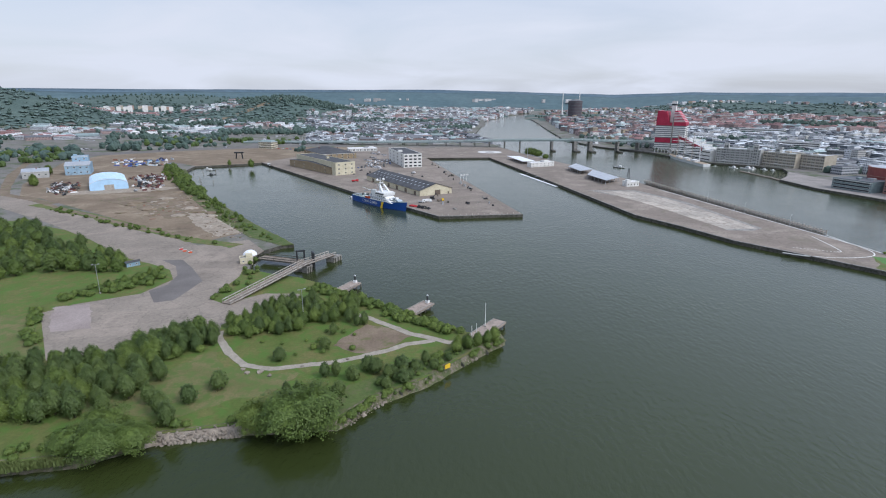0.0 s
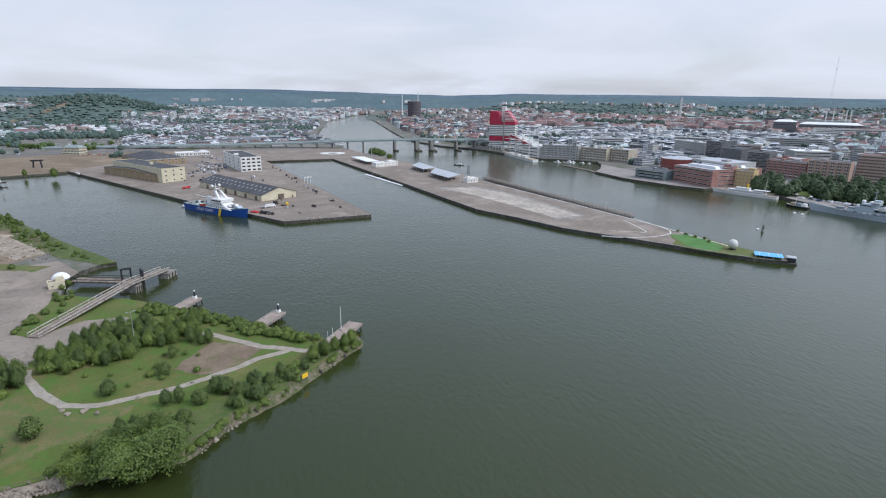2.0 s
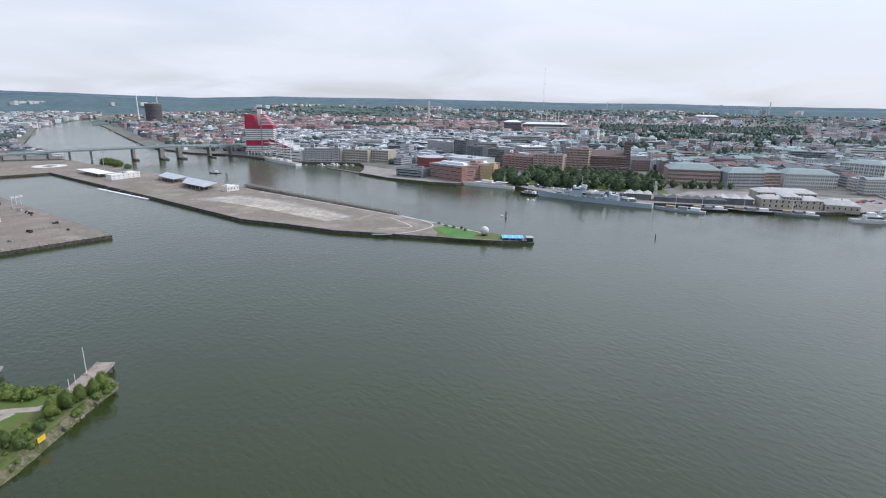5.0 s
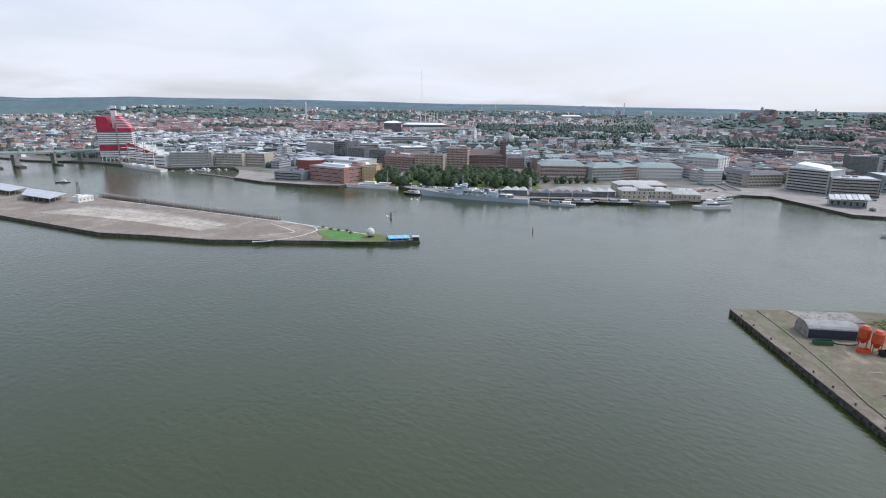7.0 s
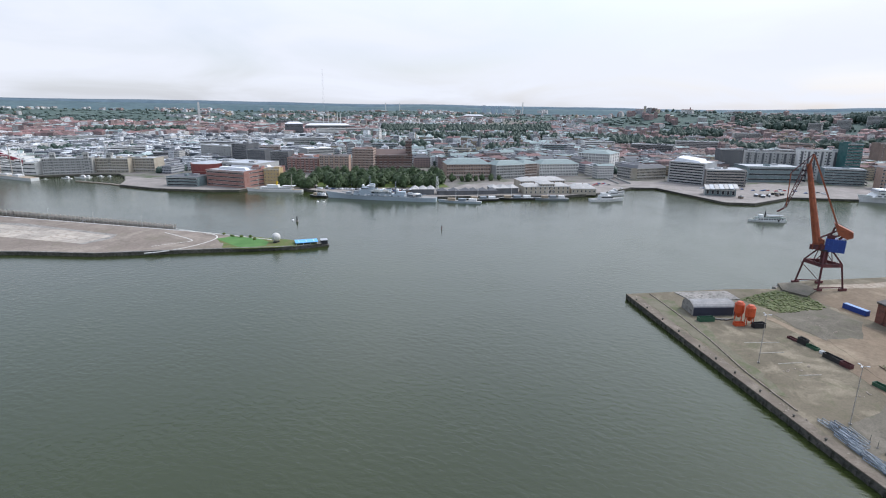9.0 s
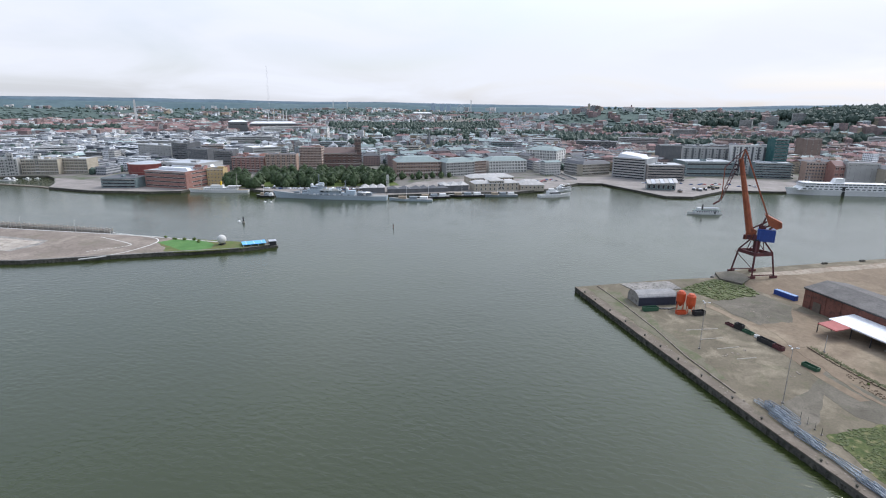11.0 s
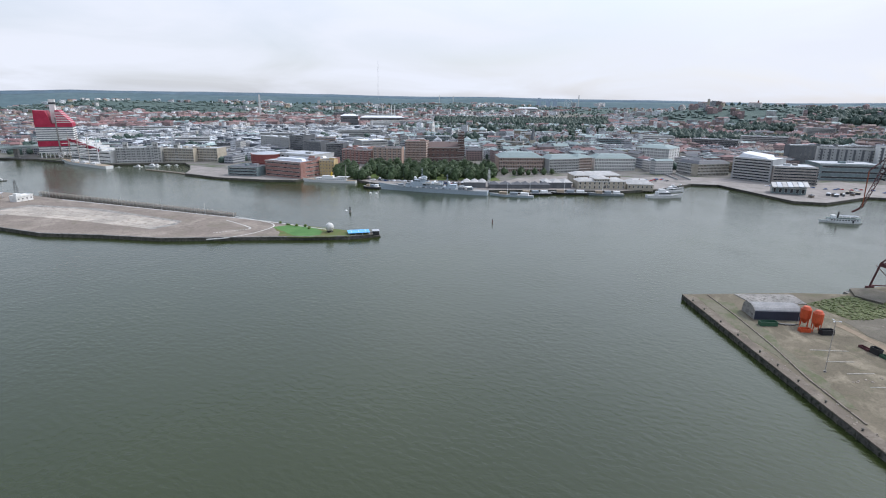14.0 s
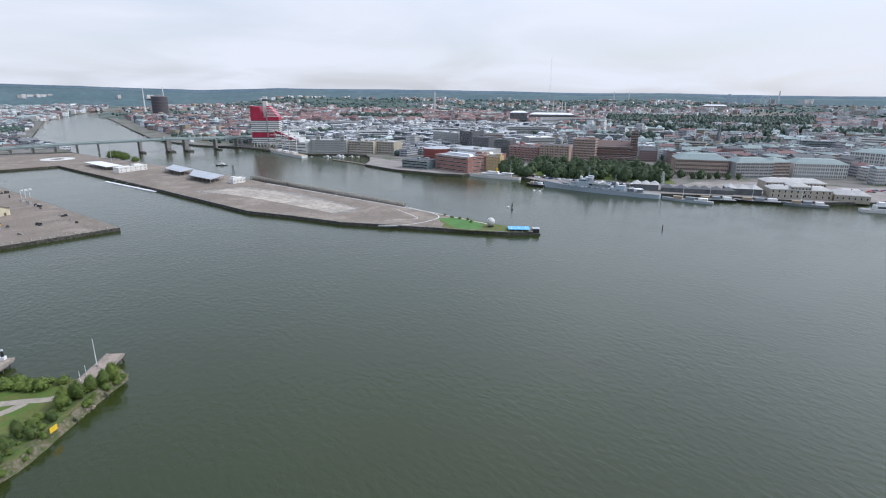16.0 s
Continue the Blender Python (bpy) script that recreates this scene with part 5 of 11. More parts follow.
def tufts(name, poly, count, seed, material, label, tall=0.5):
    rnd = random.Random(seed)
    xs, ys = [p[0] for p in poly], [p[1] for p in poly]
    bm = bmesh.new()
    k = 0
    while k < count:
        p = (rnd.uniform(min(xs), max(xs)), rnd.uniform(min(ys), max(ys)))
        if not inside(p, poly):
            continue
        k += 1
        for j in range(2):
            a = rnd.uniform(0, 6.28)
            s = rnd.uniform(0.14, 0.36)
            h = tall * rnd.uniform(0.6, 1.5)
            lean = 1.6 * h / s if tall < 0.5 else 0.9
            c, d = math.cos(a) * s, math.sin(a) * s
            x, y = p[0] + rnd.uniform(-0.4, 0.4), p[1] + rnd.uniform(-0.4, 0.4)
            bm.faces.new([bm.verts.new(v) for v in ((x - c, y - d, DECK), (x + c, y + d, DECK), (x + c * 0.6 + d * lean, y + d * 0.6 - c * lean, DECK + h), (x - c * 0.7 + d * lean, y - d * 0.7 - c * lean, DECK + h * 0.8))])
    obj(name, bm, material, label, "grass", "stuff")


M_BLADE = leaf_mat("meadow_blades", (0.085, 0.125, 0.036), (0.135, 0.155, 0.056), 0.5)
M_BLADED = leaf_mat("dull_olive_weeds", (0.115, 0.12, 0.055), (0.18, 0.165, 0.085), 0.6)
tufts("wall_weeds", [(250, -66), (236, -73), (223, -81), (213, -88), (215, -90), (224, -83), (237, -75), (250, -68)], 700, 6, M_BLADED, "weeds along the low kerb", 0.4)
tufts("reed_bed", [(-160, 119.5), (-121, 124.5), (-103, 127), (-101, 125.5), (-119, 121), (-160, 116)], 2200, 9, M_BLADE, "pale reeds along the shore", 1.2)


# ---- ships and boats ----
def hull_mesh(bm, ln, beam, side, bow_up=2.0, full=0.75, mat=0, deck=1, stern=0.8, draft=1.0):
    """A lofted hull, bow along +x, waterline at z 0; side: height of the side amidships."""
    n, rows = 18, []
    for i in range(n + 1):
        s = i / n
        x = (s - 0.5) * ln
        if s > full:
            k = (s - full) / (1 - full)
            b = 1 - k ** 1.9
        elif s < 0.12:
            b = stern + (1 - stern) * s / 0.12
        else:
            b = 1.0
        up = side + bow_up * max(0, (s - 0.55) / 0.45) ** 2
        low = b * (0.86 if s <= full else 0.86 * (1 - 0.55 * (s - full) / (1 - full)))
        rake = 0.03 * ln * max(0, (s - 0.9) / 0.1)
        ring_ = []
        for z, w, r in ((-draft, low * 0.85, 0), (0, low, 0), (up * 0.55, (low + b) / 2, rake * 0.5), (up, b, rake)):
            ring_.append((x + r, w * beam / 2, z))
        rows.append(ring_)
    left = [[bm.verts.new(p) for p in r] for r in rows]
    right = [[bm.verts.new((p[0], -p[1], p[2])) for p in r] for r in rows]
    for i in range(n):
        for k in range(3):
            bm.faces.new((left[i + 1][k], left[i][k], left[i][k + 1], left[i + 1][k + 1])).material_index = mat
            bm.faces.new((right[i][k], right[i + 1][k], right[i + 1][k + 1], right[i][k + 1])).material_index = mat
        bm.faces.new((left[i][3], right[i][3], right[i + 1][3], left[i + 1][3])).material_index = deck
    bm.faces.new(left[0] + right[0][::-1]).material_index = mat
    return rows


def house_block(bm, x, z, lx, ly, h, mat=0, y=0.0, slope=0.0):
    """A superstructure block, its front leaning back by slope."""
    v = [bm.verts.new((x + a * lx / 2 - (slope if (c > 0 and a > 0) else 0), y + b * ly / 2 * (0.96 if c > 0 else 1), z + (h if c > 0 else 0))) for c in (-1, 1) for a, b in ((-1, -1), (1, -1), (1, 1), (-1, 1))]
    for q in ((3, 2, 1, 0), (4, 5, 6, 7), (0, 1, 5, 4), (1, 2, 6, 5), (2, 3, 7, 6), (3, 0, 4, 7)):
        bm.faces.new([v[i] for i in q]).material_index = mat


def block(ob, name, material, x, z, lx, ly, h, y=0.0, slope=0.0, label=""):
    bm = bmesh.new()
    house_block(bm, x, z, lx, ly, h, 0, y, slope)
    return part(name, bm, material, ob, label)


def rod(ob, name, material, p, q, r0, r1=None, sides=6):
    bm = bmesh.new()
    tube(bm, p, q, r0, r1, sides)
    return part(name, bm, material, ob)


def windows_row(ob, x0, x1, z, y, count, material, sx=1.0, h=0.9):
    bm = bmesh.new()
    box(bm, 0, 0, 0, sx, 0.12, h)
    me = bpy.data.meshes.new("window")
    bm.to_mesh(me)
    bm.free()
    me.materials.append(material)
    for s in (-1, 1):
        for i in range(count):
            share("window", me, ob, pose(x0 + (x1 - x0) * i / max(1, count - 1), s * y, z))


def lettering(ob, words, m, size, material):
    c = bpy.data.curves.new("lettering", "FONT")
    c.body, c.size, c.align_x, c.align_y, c.extrude = words, size, "CENTER", "CENTER", 0.03
    t = bpy.data.objects.new("lettering_source", c)
    me = bpy.data.meshes.new_from_object(t)
    bpy.data.objects.remove(t)
    me.materials.append(material)
    return share("lettering", me, ob, m)


def at_berth(name, label, category, stern, bow, group=""):
    s, b = Vector(stern), Vector(bow)
    d, c = b - s, (s + b) / 2
    return thing(name, label, category, c.x, c.y, 0, math.degrees(math.atan2(d.y, d.x)), group), d.length


M_NAVY = plain("deep_blue_hull_paint", (0.018, 0.075, 0.30), 0.35)
M_SHIPGREY = plain("pale_naval_grey_paint", (0.40, 0.46, 0.50), 0.5)
M_SHIPGREYD = plain("mid_naval_grey_paint", (0.22, 0.25, 0.27), 0.5)
M_DECKGREY = plain("grey_ship_deck", (0.27, 0.27, 0.26), 0.8)
M_DECKGREEN = plain("green_grey_ship_deck", (0.19, 0.24, 0.22), 0.8)
M_GLASS = shade("dark_window_glass", 0.08, 0, 0.6)[0]
M_GLASS.node_tree.nodes["Principled BSDF"].inputs["Base Color"].default_value = (0.025, 0.03, 0.035, 1)
M_ORANGE = plain("orange_paint", (0.50, 0.08, 0.025), 0.5)
M_RED = plain("red_paint", (0.48, 0.035, 0.04), 0.5)
M_BLACK = plain("black_paint", (0.02, 0.02, 0.022), 0.5)
M_TEAK = surface("ship_deck_planks", (0.30, 0.24, 0.17), (0.38, 0.31, 0.23), 0.5, 4, 0.8, source="Object")


def coast_guard():
    ob, ln = at_berth("patrol_ship", "blue-hulled patrol ship with white superstructure at the pier", "ship", (-86, 534.5), (-33, 475))
    beam = 14.5
    bm = bmesh.new()
    hull_mesh(bm, ln, beam, 6.3, 2.6, 0.62, 0, 1)
    hl = part("hull", bm, [M_NAVY, M_DECKGREEN], ob)
    bm = bmesh.new()
    v = [bm.verts.new(p) for p in ((10.6, -beam / 2 - 0.06, 0.1), (13.4, -beam / 2 - 0.06, 0.1), (15.8, -beam / 2 - 0.05, 6.3), (13.0, -beam / 2 - 0.05, 6.3))]
    bm.faces.new(v)
    r = bmesh.ops.extrude_face_region(bm, geom=bm.faces[:])
    for g in r["geom"]:
        if isinstance(g, bmesh.types.BMVert):
            g.co.y += 0.5
    part("stripe", bm, M_YELLOW, hl, "yellow slanted stripe on the hull")
    lettering(hl, "COAST GUARD", pose(-6.5, -beam / 2 - 0.12, 3.6, 90, 0, 0), 3.4, M_WHITE)
    block(ob, "deckhouse", M_WHITE, 8, 6.3, 38, 12.4, 2.5, 0, 8)
    block(ob, "boat_deck", M_GALV, 2, 8.8, 25, 12.9, 0.35)
    block(ob, "deckhouse_upper", M_WHITE, 7, 9.1, 22, 10.4, 2.4, 0, 5)
    br = block(ob, "bridge", M_WHITE, 9, 11.5, 12, 13.5, 2.7, 0, -1.0)
    block(br, "bridge_windows", M_GLASS, 9.1, 12.3, 12.3, 13.7, 1.3, 0, -0.5)
    block(br, "bridge_roof", M_WHITE, 8.4, 14.2, 13.4, 12, 0.4)
    for x, y, l2, w2, h2 in ((1, 0, 4, 5, 1.8), (-6, 3, 3, 2, 2.4), (-6, -3.5, 4, 2, 2.0), (-10, 0, 3, 5, 1.6), (22, -3, 3, 2, 1.2), (24, 2.5, 3, 2, 1.5), (27, 0, 2.4, 2.4, 2.0)):
        block(ob, "deck_locker", M_WHITE if x > 0 else M_SHIPGREYD, x, 8.9, l2, w2, h2, y, 0.4)
    block(ob, "anchor_house", M_SHIPGREY, 30, 8.4, 5, 5, 1.2, 0, 2)
    for s in (-1, 1):
        bm = bmesh.new()
        v = [bm.verts.new((x + dx, s * (3.6 - lean) + dy, z)) for x, lean, z, hx, hy in ((9, 0, 14.4, 1.4, 0.8), (3.5, 1.2, 20.5, 1.0, 0.6)) for dx, dy in ((-hx, -hy), (hx, -hy), (hx, hy), (-hx, hy))]
        for q in ((0, 1, 5, 4), (1, 2, 6, 5), (2, 3, 7, 6), (3, 0, 4, 7), (4, 5, 6, 7), (3, 2, 1, 0)):
            bm.faces.new([v[i] for i in q])
        part("mast_leg", bm, M_WHITE, ob)
        bm = bmesh.new()
        house_block(bm, -3, 8.9, 4.4, 2.2, 6.6, 0, s * 4.4, -1.6)
        part("funnel", bm, M_WHITE, ob)
    rod(ob, "mast", M_WHITE, (1.5, 0, 11), (1.5, 0, 27), 0.6, 0.22)
    for z in (18, 21, 24):
        rod(ob, "yard", M_GALV, (1.5, -4.2, z), (1.5, 4.2, z), 0.22)
    block(ob, "radar_bar", M_WHITE, 3.5, 22.2, 0.6, 5, 0.5)
    for s in (-1, 1):
        bm = bmesh.new()
        bmesh.ops.create_icosphere(bm, subdivisions=2, radius=1.25, matrix=Matrix.Translation((1.5, s * 3.6, 24.8)))
        part("radome", bm, M_WHITE, ob, smooth=True)
    rod(ob, "deck_crane", M_GALV, (-16, 3, 5.6), (-16, 3, 13), 0.7, 0.6)
    rod(ob, "crane_arm", M_GALV, (-16, 3, 12.6), (-30, 2, 10), 0.5, 0.3)
    block(ob, "work_deck_rail", M_GALV, -36, 5.6, 1, 12, 1.3)
    block(ob, "winch", M_SHIPGREYD, 22, 8.4, 4, 4, 1.8)
    for s in (-1, 1):
        bm = bmesh.new()
        hull_mesh(bm, 7, 2.4, 1.0, 0.4)
        bmesh.ops.translate(bm, verts=bm.verts, vec=(-10, s * 6.6, 7.5))
        part("rescue_boat", bm, [M_ORANGE, M_WHITE], ob, "orange rescue boat")
    windows_row(ob, -9, 17, 7.6, 6.22, 10, M_GLASS)
    windows_row(ob, -2, 13, 10.3, 5.22, 6, M_GLASS)

    rnd = random.Random(4)
    for i in range(20):
        x = rnd.uniform(-34, -14)
        block(ob, "deck_gear", rnd.choice((M_STEEL, M_GALV, M_WALLC, M_WHITE, M_SHIPGREYD)), x, 5.4, rnd.uniform(0.8, 2.6), rnd.uniform(0.8, 2), rnd.uniform(0.8, 2.4), rnd.uniform(-5, 5))
    rod(ob, "boat_crane", M_WHITE, (-18, 3, 5), (-18, 3, 12), 0.4, 0.3)
    rod(ob, "crane_jib", M_WHITE, (-18, 3, 12), (-29, 0, 14), 0.3, 0.2)
    for i in range(5):
        rod(ob, "aerial", M_SHIPGREYD, (4 - i * 2.4, rnd.uniform(-3, 3), 15), (4 - i * 2.4, rnd.uniform(-3, 3), rnd.uniform(20, 25)), 0.12, 0.06, 4)
    for s in (-1, 1):
        for z in (6.2, 6.9):
            rod(ob, "guard_rail", M_WHITE, (-36, s * 6.6, z), (14, s * 6.9, z), 0.06, 0.06, 4)


coast_guard()


def launch(x, y, turn, ln, hull, top, label, z=0, mast=0.0, group="small boats"):
    ob = thing("motor_boat", label, "boat", x, y, z, turn, group)
    bm = bmesh.new()
    hull_mesh(bm, ln, ln * 0.3, ln * 0.085, ln * 0.05, 0.5, 0, 1, draft=0.4)
    part("hull", bm, [hull, M_DECKGREY], ob)
    cb = block(ob, "cabin", top, -ln * 0.03, ln * 0.085, ln * 0.4, ln * 0.2, ln * 0.1, 0, ln * 0.06)
    block(cb, "windscreen", M_GLASS, -ln * 0.02, ln * 0.12, ln * 0.36, ln * 0.205, ln * 0.04, 0, ln * 0.04)
    block(ob, "wheelhouse", top, -ln * 0.08, ln * 0.185, ln * 0.18, ln * 0.15, ln * 0.07, 0, ln * 0.02)
    if mast:
        rod(ob, "mast", M_GALV, (0, 0, ln * 0.2), (0, 0, mast), 0.12, 0.06)
    return ob


launch(258, 792, 150, 16, M_BLACK, M_WHITE, "small white-topped tug boat on the river", mast=9)
launch(-92, 540, -50, 9, M_WHITE, M_WHITE, "small white boat behind the patrol ship")
launch(-88.5, 535, -50, 8, M_BLACK, M_ORANGE, "dark work boat astern of the patrol ship")
launch(270, 488, 10, 7, M_WHITE, M_WHITE, "small white motor boat on the river")
launch(408, 812, 160, 8, M_WHITE, M_WHITE, "small white boat near the marina")
for x, y, ln, tn in ((427, 796, 15, 110), (440, 783, 20, 120), (452, 790, 13, 100), (462, 778, 11, 110), (470, 770, 9, 100)):
    launch(x, y, tn, ln, M_WHITE, M_WHITE, "white motor yacht moored in the marina", group="marina boats")
for x, y, ln, tn in ((610, 106, 38, -54.6), (655, 106, 26, -55), (680, 108, 20, -70), (700, 104, 16, -20)):
    launch(x, y, tn, ln, M_WHITE, M_WHITE, "white passenger boat moored at the canal mouth", group="passenger boats")
launch(-330, 760, 30, 10, M_WHITE, M_WHITE, "small white boat in the basin corner")
launch(-318, 742, 15, 12, M_BLACK, M_WHITE, "dark work boat in the basin corner", mast=7)
launch(-300, 700, 15, 11, M_BLACK, M_BLACK, "dark old launch in the basin")
launch(330, 1190, 100, 38, M_WHITE, M_WHITE, "white excursion ship upstream of the bridge")


ob = thing("marina_pontoon", "long low dark timber breakwater pontoon off the marina", "pontoon", group="")
for p, q in zip([(417, 756), (420, 720), (423, 690)], [(420, 720), (423, 690), (421, 669)]):
    bm = bmesh.new()
    bar(bm, (*p, 0.9), (*q, 0.9), 4.0, 1.2)
    part("deck", bm, M_WOOD, ob)


def warship():
    ob, ln = at_berth("warship", "pale grey retired warship moored at the quay", "ship", (513.5, 268), (478.5, 386))
    bm = bmesh.new()
    hull_mesh(bm, ln, 12.6, 5.0, 3.0, 0.55, 0, 1, 0.7)
    part("hull", bm, [M_SHIPGREY, M_DECKGREY], ob)
    block(ob, "deckhouse", M_SHIPGREY, 2, 5, 58, 8, 2.6)
    block(ob, "forward_house", M_SHIPGREY, 18, 7.6, 14, 8, 3)
    br = block(ob, "bridge", M_SHIPGREY, 18, 10.6, 9, 8, 3.2, 0, 1)
    block(br, "bridge_windows", M_GLASS, 18.2, 12.0, 9, 8.1, 0.9, 0, 0.6)
    for x in (8, -8):
        bm = bmesh.new()
        house_block(bm, x, 7.6, 6, 4, 5.5, 0, 0, 1.5)
        fn = part("funnel", bm, M_SHIPGREY, ob)
        block(fn, "funnel_cap", M_BLACK, x - 0.6, 13.1, 5, 3.6, 0.6)
    for x, s in ((38, 1), (29, 1), (-32, -1), (-42, -1)):
        bm = bmesh.new()
        house_block(bm, x, 5.2 + (1.2 if abs(x) < 35 else 0), 6, 5, 2.8, 0, 0, 0.8)
        tr = part("gun_turret", bm, M_SHIPGREYD, ob)
        for q in (-0.8, 0.8):
            rod(tr, "gun_barrel", M_SHIPGREYD, (x + s * 2, q, 7.2 + (1.2 if abs(x) < 35 else 0)), (x + s * 8, q, 8.2 + (1.2 if abs(x) < 35 else 0)), 0.22, 0.15)
    for x, h in ((13, 27), (-16, 21)):
        mm = rod(ob, "lattice_mast", M_SHIPGREYD, (x, 0, 7), (x, 0, h), 0.7, 0.25)
        for z in (0.6, 0.8):
            rod(mm, "yard", M_SHIPGREYD, (x, -4, h * z + 3), (x, 4, h * z + 3), 0.16)
    block(ob, "radar_tower", M_SHIPGREY, 11, 7.6, 6, 5, 10, 0, 1)
    block(ob, "lookout_deck", M_WHITE, 12, 15.5, 8, 9, 0.5)
    block(ob, "after_house", M_SHIPGREY, -2, 7.6, 9, 7, 3.6)
    block(ob, "boat_deck", M_WHITE, 0, 10.2, 22, 10.5, 0.4)
    for x, z in ((21, 15.2), (-18, 11.6)):
        bm = bmesh.new()
        bmesh.ops.create_icosphere(bm, subdivisions=2, radius=1.7, matrix=Matrix.Translation((x, 0, z)))
        part("radar_dome", bm, M_WHITE, ob, smooth=True)
    for x in (-6, 4):
        for s in (-1, 1):
            bm = bmesh.new()
            hull_mesh(bm, 7.5, 2.2, 1.0, 0.4)
            bmesh.ops.translate(bm, verts=bm.verts, vec=(x, s * 5.2, 10.8))
            part("ship_boat", bm, [M_WHITE, M_TEAK], ob, "white ship's boat")
    block(ob, "missile_house", M_SHIPGREY, -22, 7.6, 10, 6, 2.6)
    for i in range(9):
        for s in (-1, 1):
            block(ob, "deck_box", M_WHITE if i % 3 == 0 else M_SHIPGREYD, -28 + i * 7.5, 5.1, 2.4, 1.2, 1.5, s * 4.9)

    rnd = random.Random(12)
    for i in range(26):
        x = rnd.uniform(-44, 34)
        block(ob, "deck_gear", rnd.choice((M_SHIPGREY, M_SHIPGREYD, M_WHITE, M_STEEL)), x, 5.0 if abs(x) > 28 else 7.6, rnd.uniform(1, 3.5), rnd.uniform(0.8, 2), rnd.uniform(0.8, 2.6), rnd.uniform(-3.4, 3.4))
    for x in (-28, -18, -4, 4, 24, 34):
        rod(ob, "whip_aerial", M_SHIPGREYD, (x, rnd.uniform(-2, 2), 6), (x + 0.5, 0, rnd.uniform(14, 20)), 0.14, 0.06, 4)
    for i in range(5):
        for s in (-1, 1):
            rod(ob, "life_raft", M_WHITE, (-12 + i * 6, s * 5.4, 6.2), (-10 + i * 6, s * 5.4, 6.2), 0.5, 0.5, 8)
    for s in (-1, 1):
        rod(ob, "guard_rail", M_SHIPGREY, (-46, s * 5.6, 6.1), (36, s * 5.6, 6.4), 0.06, 0.06, 4)
    block(ob, "deck_awning", M_WHITE, -37, 8.2, 12, 9, 0.25)


warship()


def steamer():
    ob, ln = at_berth("museum_ship", "white museum ship with two pale masts at the quay", "ship", (495, 438.5), (468, 499))
    bm = bmesh.new()
    hull_mesh(bm, ln, 9.5, 3.4, 1.8, 0.6, 0, 1)
    part("hull", bm, [M_WHITE, M_TEAK], ob)
    block(ob, "deckhouse", M_WHITE, -2, 3.4, 38, 7, 2.8)
    block(ob, "upper_house", M_WHITE, 2, 6.2, 14, 6, 2.6)
    windows_row(ob, -18, 14, 4.9, 3.55, 14, M_GLASS)
    rod(ob, "funnel", M_YELLOW, (-2, 0, 8), (-2.6, 0, 13), 1.2, 1.1, 10)
    for x in (20, -20):
        rod(ob, "mast", M_PALE, (x, 0, 4), (x - 0.6, 0, 22), 0.4, 0.25)
    block(ob, "awning", M_WHITE, -17, 7.6, 15, 7, 0.25)


steamer()


def barque():
    ob, ln = at_berth("sailing_ship", "white four-masted sailing ship moored by the red tower", "ship", (393, 806), (391, 938))
    bm = bmesh.new()
    hull_mesh(bm, ln, 14, 4.6, 2.0, 0.7, 0, 1)
    part("hull", bm, [M_WHITE, M_TEAK], ob)
    rod(ob, "bowsprit", M_WHITE, (ln / 2 - 2, 0, 8), (ln / 2 + 14, 0, 12), 0.4, 0.15)
    for k, x in enumerate((40, 14, -14, -40)):
        mm = rod(ob, "mast", M_PALE if k < 3 else M_WHITE, (x, 0, 5), (x - 1, 0, 47 - 4 * (k == 3)), 0.75, 0.45)
        if k < 3:
            for z, w in ((17, 13), (24, 11), (31, 9), (38, 7)):
                rod(mm, "yard", M_WHITE, (x, -w, z), (x, w, z), 0.35, 0.35)
        for s in (-1, 1):
            rod(mm, "shroud", M_STEEL, (x, s * 6.6, 6), (x - 0.6, 0, 32), 0.07, 0.07, 4)
            rod(mm, "shroud", M_STEEL, (x - 5, s * 6.6, 6), (x - 0.6, 0, 32), 0.07, 0.07, 4)
    for x, l2 in ((27, 12), (0, 16), (-28, 14)):
        block(ob, "deckhouse", M_WHITE, x, 4.6, l2, 8, 2.6)


barque()


def liner():
    ob, ln = at_berth("passenger_ferry", "long white passenger ferry at the far quay", "ship", (781, -262), (750, -147))
    bm = bmesh.new()
    hull_mesh(bm, ln, 18, 6.5, 2.0, 0.72, 0, 1)
    part("hull", bm, [M_WHITE, M_DECKGREEN], ob)
    for k, (x, l2, z) in enumerate(((-4, 110, 6.5), (-2, 100, 9.2), (-6, 84, 11.9))):
        block(ob, "deck_level", M_WHITE, x, z, l2, 17 - k, 2.7, 0, 3)
        windows_row(ob, x - l2 / 2 + 4, x + l2 / 2 - 6, z + 1.5, 8.5 - k * 0.5 + 0.03, 18, M_GLASS, 3.6, 1.1)
    br = block(ob, "bridge", M_WHITE, 40, 11.9, 14, 18, 3.4, 0, 2)
    block(br, "bridge_windows", M_GLASS, 40.4, 13.4, 14, 18.1, 1.0, 0, 1.2)
    bm = bmesh.new()
    house_block(bm, 6, 14.6, 12, 8, 5.5, 0, 0, 3)
    part("funnel", bm, M_WHITE, ob)
    rod(ob, "mast", M_GALV, (38, 0, 15), (37, 0, 24), 0.4, 0.2)
    block(ob, "hull_band", M_BLACK, 2, 0.2, 3, 18.1, 11)


liner()


